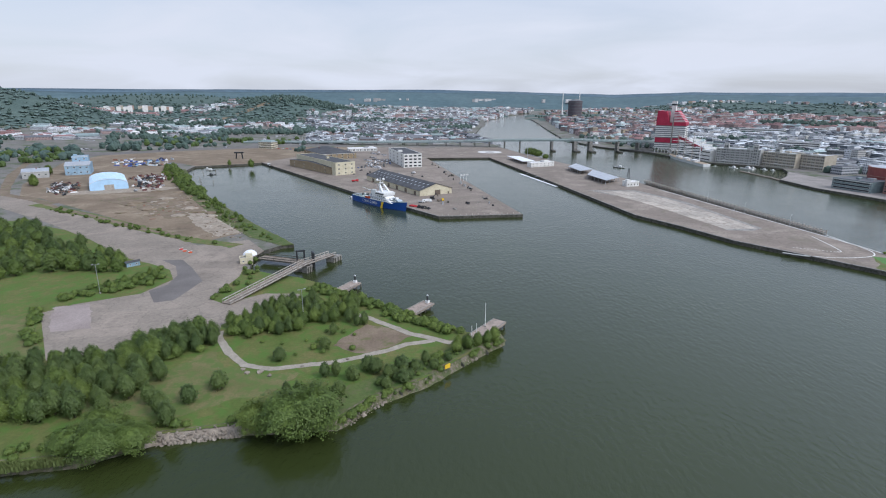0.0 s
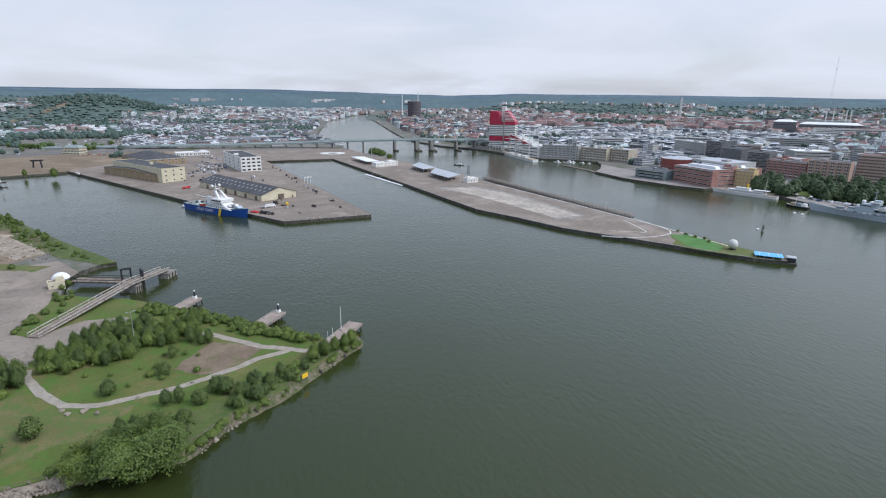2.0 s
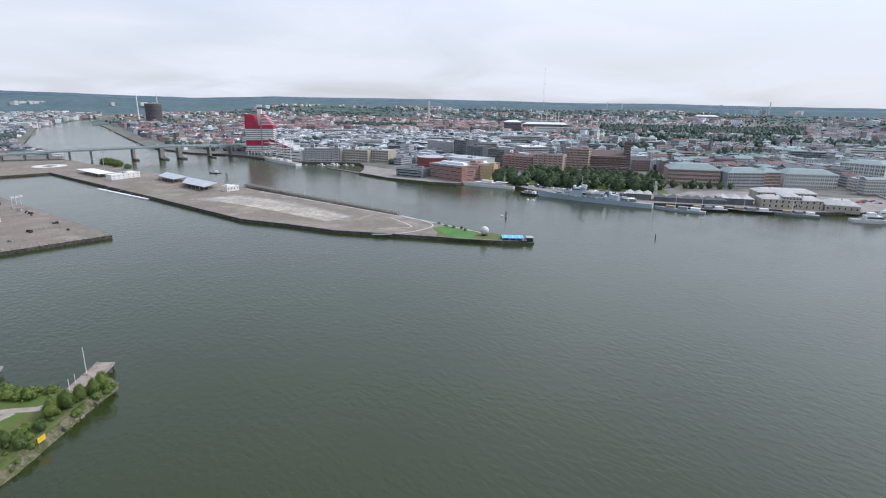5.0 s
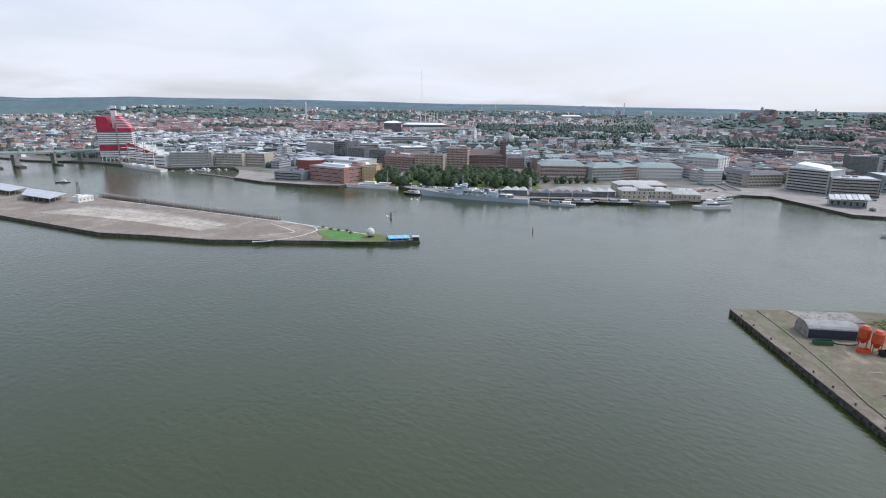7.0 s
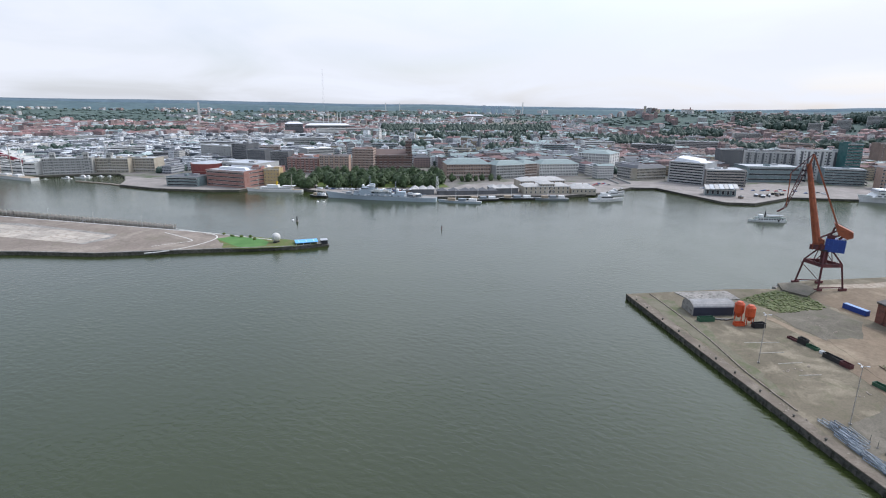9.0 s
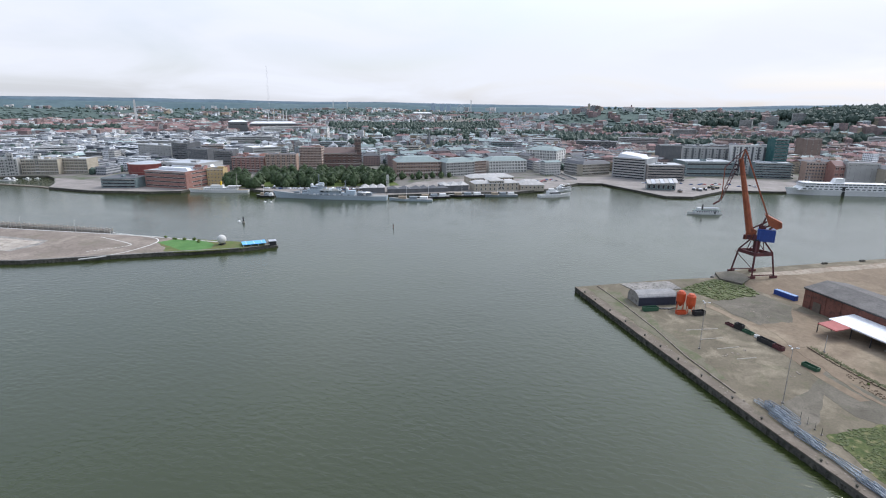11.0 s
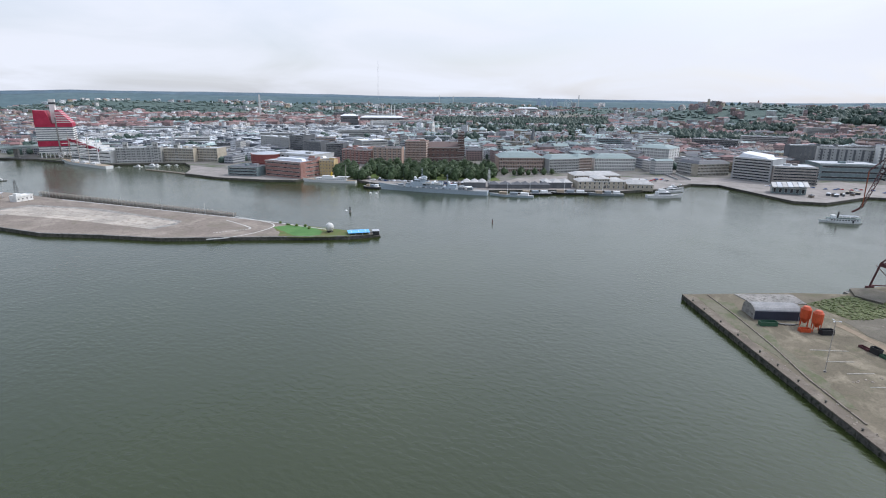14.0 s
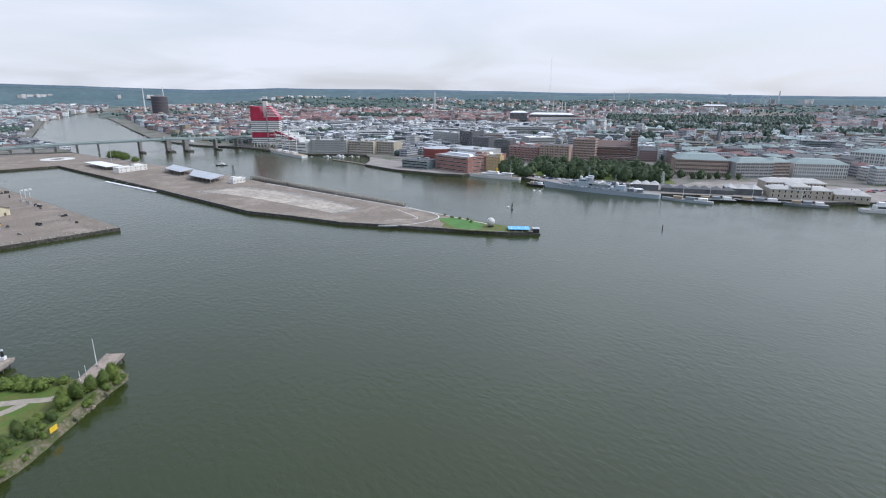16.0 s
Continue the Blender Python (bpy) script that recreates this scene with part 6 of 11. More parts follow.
def riverboat():
    ob, ln = at_berth("river_ferry", "small old passenger ferry with dark funnel on the river", "ship", (574, -61), (562, -31))
    bm = bmesh.new()
    hull_mesh(bm, ln, 6.5, 1.9, 0.8, 0.6, 0, 1)
    part("hull", bm, [M_WHITE, M_DECKGREEN], ob)
    block(ob, "saloon", M_WHITE, -2, 1.9, 24, 5.6, 2.4)
    windows_row(ob, -12, 8, 3.2, 2.85, 10, M_GLASS, 1.4)
    block(ob, "upper_deck", M_DECKGREEN, -2, 4.3, 25, 6, 0.3)
    block(ob, "awning", M_SHIPGREYD, -6, 6.4, 14, 5.6, 0.2)
    for x in (-12, -6, 0):
        for s in (-1, 1):
            rod(ob, "stanchion", M_WHITE, (x, s * 2.6, 4.5), (x, s * 2.6, 6.5), 0.09)
    block(ob, "wheelhouse", M_WHITE, 6, 4.6, 3.4, 4, 2.4)
    rod(ob, "funnel", M_BLACK, (2.6, 0, 4.4), (2.2, 0, 10), 0.65, 0.6, 10)


riverboat()
# smaller museum craft along the quay
for x, y, ln, tn, hm, lb in ((525, 247, 46, 107, M_SHIPGREY, "low grey submarine-like museum craft"), (548, 232, 40, 128, M_BLACK, "dark old lightship moored at the quay"), (574, 202, 44, 122, M_BLACK, "dark barge with white deckhouses at the quay"), (592, 166, 38, 118, M_SHIPGREYD, "grey moored museum boat"),
                             (480, 402, 20, 110, M_BLACK, "dark pontoon with sheds at the quay")):
    ob = thing("museum_boat", lb, "boat", x - 4.5, y - 4, 0, tn, "museum craft")
    bm = bmesh.new()
    hull_mesh(bm, ln, 8, 2.6, 1.0, 0.65, 0, 1)
    part("hull", bm, [hm, M_DECKGREY], ob)
    for k in range(3):
        block(ob, "deckhouse", (M_WHITE, M_SHIPGREYD, M_TEAK)[k], (-0.3 + 0.25 * k) * ln, 2.6, ln * 0.18, 5, 2.6)
    rod(ob, "mast", M_WHITE, (ln * 0.1, 0, 3), (ln * 0.1, 0, 15), 0.25, 0.12)


M_CRANEDK = plain("dark_red_paint", (0.10, 0.025, 0.025), 0.6)


def buoy(x, y, kind, label):
    ob = thing("buoy", label, "buoy", x, y, 0, 0, "river buoys")
    if kind == "beacon":
        bm = bmesh.new()
        tube(bm, (0, 0, -2), (0, 0, 2.2), 1.3, 1.1, 10)
        part("base", bm, M_CONC, ob)
        bm = bmesh.new()
        tube(bm, (0, 0, 2.2), (0, 0, 4.6), 0.6, 0.4, 8)
        part("column", bm, M_BLACK, ob)
        bm = bmesh.new()
        tube(bm, (0, 0, 4.6), (0, 0, 5.5), 0.75, 0.5, 8)
        part("lantern", bm, M_STEEL, ob)
    elif kind == "spar":
        bm = bmesh.new()
        tube(bm, (0, 0, -1), (0, 0, 3.6), 0.5, 0.3, 8)
        part("spar", bm, M_CRANEDK, ob)
        bm = bmesh.new()
        tube(bm, (0, 0, 3.6), (0, 0, 4.2), 0.4, 0.2, 8)
        part("lantern", bm, M_STEEL, ob)
    else:
        bm = bmesh.new()
        bmesh.ops.create_icosphere(bm, subdivisions=2, radius=1.5)
        part("float", bm, M_WHITE, ob, smooth=True)
        bm = bmesh.new()
        tube(bm, (0, 0, 1.2), (0, 0, 2.6), 0.2, 0.15, 6)
        part("ring_post", bm, M_STEEL, ob)


buoy(359.6, 326.9, "beacon", "dark navigation beacon in the river")
buoy(253.4, 565.6, "beacon", "dark navigation beacon in the river")
buoy(393.3, 200.1, "spar", "slim dark red spar buoy in the river")
for x, y in ((450.3, 378.6), (526, 250), (363, 335), (452, 372)):
    buoy(x, y, "ball", "white round mooring buoy")


# ---- pier buildings and equipment ----
M_CREAM = surface("cream_render", (0.52, 0.47, 0.33), (0.62, 0.57, 0.42), 0.15, 1.0, 0.85, (0.40, 0.34, 0.23), 0.63, source="Object")
M_YBRICK = surface("yellow_brick", (0.25, 0.195, 0.125), (0.33, 0.26, 0.165), 0.2, 1.5, 0.9, (0.22, 0.17, 0.10), 0.6, source="Object")
M_WREND = surface("white_render", (0.64, 0.63, 0.59), (0.74, 0.73, 0.69), 0.12, 1.0, 0.85, (0.48, 0.46, 0.42), 0.64, source="Object")
M_RBRICK = surface("red_brown_brick", (0.15, 0.065, 0.048), (0.22, 0.095, 0.07), 0.15, 1.5, 0.9, (0.10, 0.055, 0.045), 0.58, source="Object")
M_FELT = surface("dark_grey_roof_felt", (0.058, 0.06, 0.064), (0.09, 0.092, 0.096), 0.1, 1.2, 0.85, source="Object")
M_SHEET = surface("pale_sheet_roof", (0.40, 0.42, 0.44), (0.50, 0.52, 0.54), 0.15, 1.5, 0.5, metal=0.3, source="Object")
M_LTBLUE = plain("light_blue_tarpaulin", (0.42, 0.62, 0.80), 0.5, 0, 0.1, 0.15)
M_BLUE = plain("strong_blue_paint", (0.025, 0.06, 0.25), 0.45)
M_GREEN = plain("dark_green_paint", (0.03, 0.09, 0.05), 0.5)
M_WHITEROOF = surface("white_membrane_roof", (0.70, 0.71, 0.72), (0.80, 0.81, 0.82), 0.2, 1.5, 0.6, source="Object")
M_DOOR = plain("grey_brown_door", (0.13, 0.10, 0.075), 0.7)


def one_mesh(name, build, materials):
    bm = bmesh.new()
    build(bm)
    me = bpy.data.meshes.new(name)
    bm.normal_update()
    bm.to_mesh(me)
    bm.free()
    for m in materials:
        me.materials.append(m)
    return me


WINDOW_MESHES = {}
FOOTPRINTS = []


def window_mesh(w, h, trim, pair=False):
    """A sash with a proud frame round a recessed dark pane, or two narrow ones side by side."""
    key = (round(w, 1), round(h, 1), trim.name, pair)
    if key not in WINDOW_MESHES:
        def build(bm):
            if pair:
                for s in (-1, 1):
                    box(bm, s * w * 0.26, 0, 0, w * 0.27, 0.08, h, mat=0)
                    box(bm, 0, 0.04, s * (h / 2 + 0.12), w, 0.3, 0.24, mat=1)
                return
            box(bm, 0, 0, 0, w, 0.08, h, mat=0)
            for s in (-1, 1):
                box(bm, s * w / 2, 0.02, 0, 0.14, 0.2, h + 0.2, mat=1)
                box(bm, 0, 0.02, s * h / 2, w, 0.2, 0.14, mat=1)
        WINDOW_MESHES[key] = one_mesh("window", build, [M_GLASS, trim])
    return WINDOW_MESHES[key]


def building(name, label, a, b, depth, h, storeys, bays, wall, roof, form="hip", pitch=4.0, trim=None, ends=0, win=(1.8, 2.1), category="building", group="", ground=None, cornice=True, back=False):
    """A house whose front runs from a (left, seen from the water) to b; its depth lies behind."""
    a, b = Vector(a), Vector(b)
    d = b - a
    w = d.length
    turn = math.degrees(math.atan2(d.y, d.x))
    z = DECK if ground is None else ground
    mid = a + d / 2 + Vector((-d.y, d.x)).normalized() * (depth / 2)
    FOOTPRINTS.append((mid, d / w, w / 2 + 8, depth / 2 + 8))
    ob = thing(name, label, category, a.x, a.y, z, turn, group)
    trim = trim or M_WREND
    bm = bmesh.new()
    box(bm, w / 2, depth / 2, h / 2 - 0.5, w, depth, h + 1)
    wl_ = part("wall", bm, wall, ob)
    if form == "flat":
        bm = bmesh.new()
        box(bm, w / 2, depth / 2, h + 0.1, w - 0.8, depth - 0.8, 0.3)
        rf = part("roof", bm, roof, ob)
        bm = bmesh.new()
        for sx, sy, cx, cy in ((w + 0.3, 0.5, w / 2, 0.1), (w + 0.3, 0.5, w / 2, depth - 0.1), (0.5, depth, 0.1, depth / 2), (0.5, depth, w - 0.1, depth / 2)):
            box(bm, cx, cy, h + 0.35, sx, sy, 0.8)
        part("parapet", bm, wall, rf)
        rr = random.Random(int(w * 10 + h))
        for k in range(1 + int(w / 40)):
            bm = bmesh.new()
            box(bm, rr.uniform(0.15, 0.85) * w, rr.uniform(0.3, 0.7) * depth, h + 1.2, rr.uniform(3, 9), rr.uniform(3, 6), 2.4)
            part("plant_box", bm, M_GALV if k % 2 else wall, rf)
    else:
        hip = depth * 0.28 if form == "hip" else 0.0
        e = 0.5
        bm = bmesh.new()
        c = [bm.verts.new(p) for p in ((-e, -e, h), (w + e, -e, h), (w + e, depth + e, h), (-e, depth + e, h))]
        r = [] if hip else [bm.verts.new((-e, depth / 2, h + pitch)), bm.verts.new((w + e, depth / 2, h + pitch))]
        if hip:
            r = [bm.verts.new(p) for p in ((hip, hip, h + pitch), (w - hip, hip, h + pitch), (w - hip, depth - hip, h + pitch), (hip, depth - hip, h + pitch))]
            for i in range(4):
                bm.faces.new((c[i], c[(i + 1) % 4], r[(i + 1) % 4], r[i]))
            bm.faces.new(r)
        else:
            bm.faces.new((c[0], c[1], r[1], r[0]))
            bm.faces.new((c[2], c[3], r[0], r[1]))
            for q in ((c[1], c[2], r[1]), (c[3], c[0], r[0])):
                bm.faces.new(q).material_index = 1
        bm.faces.new(c[::-1])
        rf = part("roof", bm, [roof, wall], ob)
        rr = random.Random(int(w * 10 + h))
        for k in range(int(w / 24)):
            bm = bmesh.new()
            box(bm, (k + 0.6) * 24, depth * rr.choice((0.38, 0.62)), h + pitch * 0.8, 1.0, 0.8, 3.0)
            part("chimney", bm, M_RBRICK, rf)
    if cornice:
        bm = bmesh.new()
        box(bm, w / 2, -0.12, h - 0.35, w + 0.5, 0.5, 0.5)
        part("cornice", bm, trim, wl_)
    st = h / storeys if storeys else 0
    bays = bays if bays < 9 else round(bays * 0.64)
    pair = win == (1.8, 2.1) and storeys > 0
    if pair:
        win = (min(4.6, 0.86 * w / bays), min(2.9, 0.62 * st))
        for k in range(1, storeys, 2):
            bm = bmesh.new()
            box(bm, w / 2, -0.05, st * k, w + 0.1, 0.3, 0.35)
            part("string_course", bm, trim if k == 1 else wall, wl_)
    me = window_mesh(*win, trim, pair)
    for k in range(storeys):
        zz = st * (k + 0.52)
        for i in range(bays):
            x = w * (i + 0.5) / bays
            share("window", me, wl_, pose(x, -0.06, zz, 0, 0, 180))
            if back:
                share("window", me, wl_, pose(x, depth + 0.06, zz))
        nb = min(4, max(1, round(bays * depth / w)))
        for i in range(nb):
            y = depth * (i + 0.5) / nb
            if ends > 0:
                share("window", me, wl_, pose(w + 0.06, y, zz, 0, 0, -90))
            if ends > 1:
                share("window", me, wl_, pose(-0.06, y, zz, 0, 0, 90))
    return ob


def shed_door(ob, x, y, w, h, turn=0):
    bm = bmesh.new()
    box(bm, x, y, h / 2, w, 0.25, h, turn)
    return part("door", bm, M_DOOR, ob)


# long shed with gable end: front gable 38 wide, body runs back to the north-west
shed = thing("pier_shed", "long cream shed with dark roof and skylights", "shed", -22.9, 536.5, DECK, 27)
SHED_LONG = 128.0
bm = bmesh.new()
prof = [(0, -0.5), (38, -0.5), (38, 5.7), (19, 11.5), (0, 5.7)]
ends = [[bm.verts.new((x, y, z)) for x, z in prof] for y in (0, SHED_LONG)]
bm.faces.new(ends[0])
bm.faces.new(ends[1][::-1])
bm.faces.new((ends[0][0], ends[0][4], ends[1][4], ends[1][0]))
bm.faces.new((ends[0][2], ends[0][1], ends[1][1], ends[1][2]))
shed_wall = part("wall", bm, M_CREAM, shed)
for s in (0, 1):
    bm = bmesh.new()
    p = [(-0.8, -0.7, 5.5), (-0.8, SHED_LONG + 0.7, 5.5), (19, SHED_LONG + 0.7, 11.75), (19, -0.7, 11.75)] if s == 0 else [(19, -0.7, 11.75), (19, SHED_LONG + 0.7, 11.75), (38.8, SHED_LONG + 0.7, 5.5), (38.8, -0.7, 5.5)]
    lo = [bm.verts.new(v) for v in p]
    hi = [bm.verts.new((v[0], v[1], v[2] + 0.25)) for v in p]
    bm.faces.new(lo)
    bm.faces.new(hi[::-1])
    for i in range(4):
        j = (i + 1) % 4
        bm.faces.new((lo[j], lo[i], hi[i], hi[j]))
    slope_ = part("roof_slope", bm, M_FELT, shed)
    for i in range(15):
        bm = bmesh.new()
        y = 6 + i * 8.2
        for k in (0.38, 0.68):
            x0 = 19 * k if s == 0 else 38 - 19 * k
            zc = 5.5 + 6.25 * k + 0.35
            box(bm, 0, 0, 0, 2.6, 1.3, 0.12, 0, Matrix.Translation((x0, y, zc)) @ Matrix.Rotation(radians(-17.5 if s == 0 else 17.5), 4, "Y"))
        part("skylight", bm, M_SHEET, slope_)
shed_door(shed, 21, -0.1, 6.5, 5)
shed_door(shed, 34, -0.1, 1.6, 2.6)
for i in range(6):
    shed_door(shed, -0.1, 10 + i * 20, 4.5, 4.2, 90)
shed.matrix_basis = Matrix.Translation((-22.9, 536.5, DECK)) @ Matrix.Rotation(radians(32), 4, "Z")

building("warehouse_block", "white four-storey warehouse office on the pier", (-54.6, 762), (-29.5, 770), 100, 18.5, 4, 4, M_WREND, M_FELT, "flat", win=(4.2, 2.2), ends=2, cornice=False)
building("brick_warehouse", "long yellow brick warehouse with pale end wall", (-135, 682), (-113, 698), 130, 15.5, 3, 3, M_CREAM, M_FELT, "flat", ends=1, win=(2.2, 1.6), cornice=False)
building("quay_offices", "row of low yellow brick offices on the quay", (-143, 690), (-136, 696), 118, 9, 2, 2, M_YBRICK, M_FELT, "gable", 2.5, ends=2, win=(1.6, 1.4), cornice=False)
building("hipped_warehouse", "yellow brick warehouse with dark hipped roof", (-188, 852), (-140, 882), 90, 8.8, 2, 10, M_YBRICK, M_FELT, "hip", 7, ends=2, win=(2.2, 2.2))
building("customs_house_small", "small yellow house with pale green roof", (-352, 1046), (-324, 1034), 18, 12.5, 3, 6, M_CREAM, ROOFS[1], "hip", 3, ends=2)
building("long_depot", "long low white-roofed depot beyond the pier", (-170, 985), (-120, 1000), 22, 5, 1, 8, M_WREND, M_WHITEROOF, "flat", ends=1)


def open_canopy(name, label, corners, z, h, posts, roof, thick=0.4):
    """A flat roof on posts over four ground corners."""
    cs = [Vector(c) for c in corners]
    o = sum(cs, Vector((0, 0))) / 4
    ob = thing(name, label, "canopy", o.x, o.y, z)
    bm = bmesh.new()
    prism(bm, ccw([tuple(c - o) for c in cs]), h, h + thick)
    bm.faces.new([bm.verts.new((x, y, h)) for x, y in ccw([tuple(c - o) for c in cs])[::-1]])
    part("roof", bm, roof, ob)
    for i in range(4):
        p, q = cs[i] - o, cs[(i + 1) % 4] - o
        n = max(1, int((q - p).length / posts))
        for k in range(n):
            c = p.lerp(q, k / n) * 0.95
            bm = bmesh.new()
            box(bm, c.x, c.y, h / 2, 0.35, 0.35, h)
            part("post", bm, M_GALV, ob)
    return ob


open_canopy("cargo_canopy", "open shed with pale grey flat roof", [(191, 777), (199, 715), (177.6, 698), (172, 744)], DECK, 5, 9, M_SHEET)
open_canopy("cargo_canopy", "open shed with pale grey flat roof", [(197.5, 711), (210, 640), (187, 615), (178, 664)], DECK, 5, 9, M_SHEET)
open_canopy("white_canopy", "low shelter with bright white flat roof", [(104, 880), (124, 878), (138, 808), (118, 806)], DECK, 4.5, 10, M_WHITEROOF)
building("white_portacabins", "row of white cabin offices on the long pier", (126, 771), (162, 789), 10, 6, 2, 9, M_WREND, M_WHITEROOF, "flat", win=(1.4, 1.0))
building("white_hut", "small white flat-roofed hut on the long pier", (207, 603), (222, 607), 9, 5, 1, 4, M_WREND, M_WHITEROOF, "flat", win=(1.4, 1.2))
pole("radio_mast", "tall thin grey mast beside the white shelter", 132.7, 853, 30, 0.45)


def lattice(name, label, x, y, h, w0, w1, material, turn=0, z=DECK, category="tower"):
    ob = thing(name, label, category, x, y, z, turn)
    n = max(3, int(h / (w0 * 1.2)))
    for sx, sy in ((-1, -1), (1, -1), (1, 1), (-1, 1)):
        bm = bmesh.new()
        bar(bm, (sx * w0 / 2, sy * w0 / 2, 0), (sx * w1 / 2, sy * w1 / 2, h), 0.18)
        part("leg", bm, material, ob)
    for i in range(n):
        k0, k1 = i / n, (i + 1) / n
        a, b = (w0 + (w1 - w0) * k0) / 2, (w0 + (w1 - w0) * k1) / 2
        bm = bmesh.new()
        cs = ((-1, -1), (1, -1), (1, 1), (-1, 1))
        for j in range(4):
            p, q = cs[j], cs[(j + 1) % 4]
            bar(bm, (p[0] * a, p[1] * a, h * k0), (q[0] * b, q[1] * b, h * k1), 0.1)
            bar(bm, (p[0] * b, p[1] * b, h * k1), (q[0] * b, q[1] * b, h * k1), 0.1)
        part("brace", bm, material, ob)
    return ob


lattice("radar_tower", "small dark lattice tower by the river", 226, 655, 14, 3, 1.2, M_STEEL)
for k in range(3):
    ob = pole("flagpole", "thin white flagpole with a pale flag on the pier", 21 + k * 3.4, 632 + k * 2.2, 9.5, 0.14, DECK, M_WHITE, group="pier flagpoles")
    bm = bmesh.new()
    box(bm, 1.2, 0, 8.3, 2.2, 0.08, 1.5)
    part("flag", bm, M_WHITE, ob)

# long timber guide fence along the river side of the pier
ob = thing("guide_fence", "long weathered timber guide fence along the river side", "fence", 0, 0, 0, 0)
p0, p1 = Vector((240, 640)), Vector((283, 389))
nrm = Vector((p1.y - p0.y, p0.x - p1.x)).normalized() * -1
n = 50
post = one_mesh("post", lambda b: (box(b, 0, 0, 1.8, 0.34, 0.34, 7.4), box(b, 0, 0, 5.5, 0.6, 0.6, 0.4)), [M_PALE])
turn = math.degrees(math.atan2(p1.y - p0.y, p1.x - p0.x))
for i in range(n):
    c = p0.lerp(p1, i / (n - 1))
    for s in (0, 1):
        q = c + nrm * (2.8 * s)
        share("post", post, ob, pose(q.x, q.y, 0, 0, 0, turn))
for s in (0, 1):
    for z in (0.8, 2.2, 3.6, 4.9):
        bm = bmesh.new()
        a, b = p0 + nrm * (2.8 * s), p1 + nrm * (2.8 * s)
        bar(bm, (a.x, a.y, z), (b.x, b.y, z), 0.35, 0.45 if z < 4 else 0.3)
        part("waling", bm, M_PALE if z > 3 else M_WOOD, ob)
bm = bmesh.new()
a, b = p0 + nrm * 1.4, p1 + nrm * 1.4
bar(bm, (a.x, a.y, 4.2), (b.x, b.y, 4.2), 2.0, 0.25)
part("walkway", bm, M_PALE2, ob)
for i in range(5):
    q = p0.lerp(p1, 0.1 + 0.2 * i) - nrm * 6
    pole("lamp_post", "slim grey lamp post on the long pier", q.x, q.y, 9, 0.14, lamps=1, category="lamp", group="pier lamp posts")

# pontoon beside the long pier
ob = thing("floating_pontoon", "long narrow white floating pontoon beside the pier", "pontoon", 104, 724, 0, math.degrees(math.atan2(-107.3, 27.4)))
bm = bmesh.new()
box(bm, 55, 0, 0.3, 110, 3.2, 0.9)
part("float", bm, M_WHITEROOF, ob)
for k in range(4):
    bm = bmesh.new()
    bar(bm, (12 + k * 28, 1.6, 0.7), (14 + k * 28, 6.5, 3.2), 1.2, 0.2)
    part("gangway", bm, M_GALV, ob)

# blue floating landing stage and radar ball at the pier end
ob = thing("landing_stage", "floating landing stage with bright blue roof", "landing stage", 296, 261.5, 0, -43)
bm = bmesh.new()
box(bm, 0, 0, 0.5, 17, 11, 1.4)
part("pontoon", bm, M_WALLC, ob)
rf = part("roof", (lambda b: (box(b, 0, 0, 4.6, 16, 10, 0.3), b)[1])(bmesh.new()), plain("bright_sky_blue_paint", (0.10, 0.42, 0.78), 0.4), ob)
for k in range(3):
    bm = bmesh.new()
    box(bm, -5.3 + 5.3 * k, 0, 4.82, 0.25, 9.6, 0.14)
    part("roof_seam", bm, M_WHITE, rf)
for sx in (-7.4, -2.5, 2.5, 7.4):
    for sy in (-4.5, 4.5):
        bm = bmesh.new()
        box(bm, sx, sy, 2.8, 0.25, 0.25, 3.4)
        part("post", bm, M_WHITE, ob)
bm = bmesh.new()
box(bm, 0, 3.2, 2.4, 14, 2.4, 2.6)
part("shelter_wall", bm, M_GALV, ob)
ob = thing("end_pontoon", "small dark pontoon with a grey cabin at the pier tip", "pontoon", 305, 252.5, 0, -43)
bm = bmesh.new()
box(bm, 0, 0, 0.6, 6, 8, 1.8)
part("float", bm, M_WALLC, ob)
bm = bmesh.new()
box(bm, 0, 0.6, 3.0, 4.6, 5, 3)
cab = part("cabin", bm, M_STEEL, ob)
bm = bmesh.new()
box(bm, 0, 0.6, 4.7, 5.2, 5.8, 0.3)
part("cabin_roof", bm, M_SHEET, cab)
ob = thing("radar_ball", "round pale lattice ball sculpture on a dark stand", "sculpture", 287, 282, DECK, 0)
bm = bmesh.new()
bmesh.ops.create_icosphere(bm, subdivisions=3, radius=3.2, matrix=Matrix.Translation((0, 0, 4.0)))
part("ball", bm, surface("pale_perforated_metal", (0.50, 0.49, 0.46), (0.62, 0.61, 0.57), 1.0, 6.0, 0.6, source="Object"), ob, smooth=True)
bm = bmesh.new()
box(bm, 0, 0, 0.4, 4, 3, 0.9)
part("stand", bm, M_STEEL, ob)
rnd = random.Random(8)
for k in range(7):
    x, y = 283 + rnd.uniform(-2, 3), 300 + k * 5.5 + rnd.uniform(-2, 2)
    tree("bush", x + 3, y, rnd.uniform(0.5, 0.9), "small shrub at the pier edge", "shrubs on the long pier")

# ---- vehicles, containers and clutter on the pier ----
TYRE = one_mesh("tyre", lambda b: tube(b, (0, -0.15, 0), (0, 0.15, 0), 0.36, 0.36, 10), [M_BLACK])


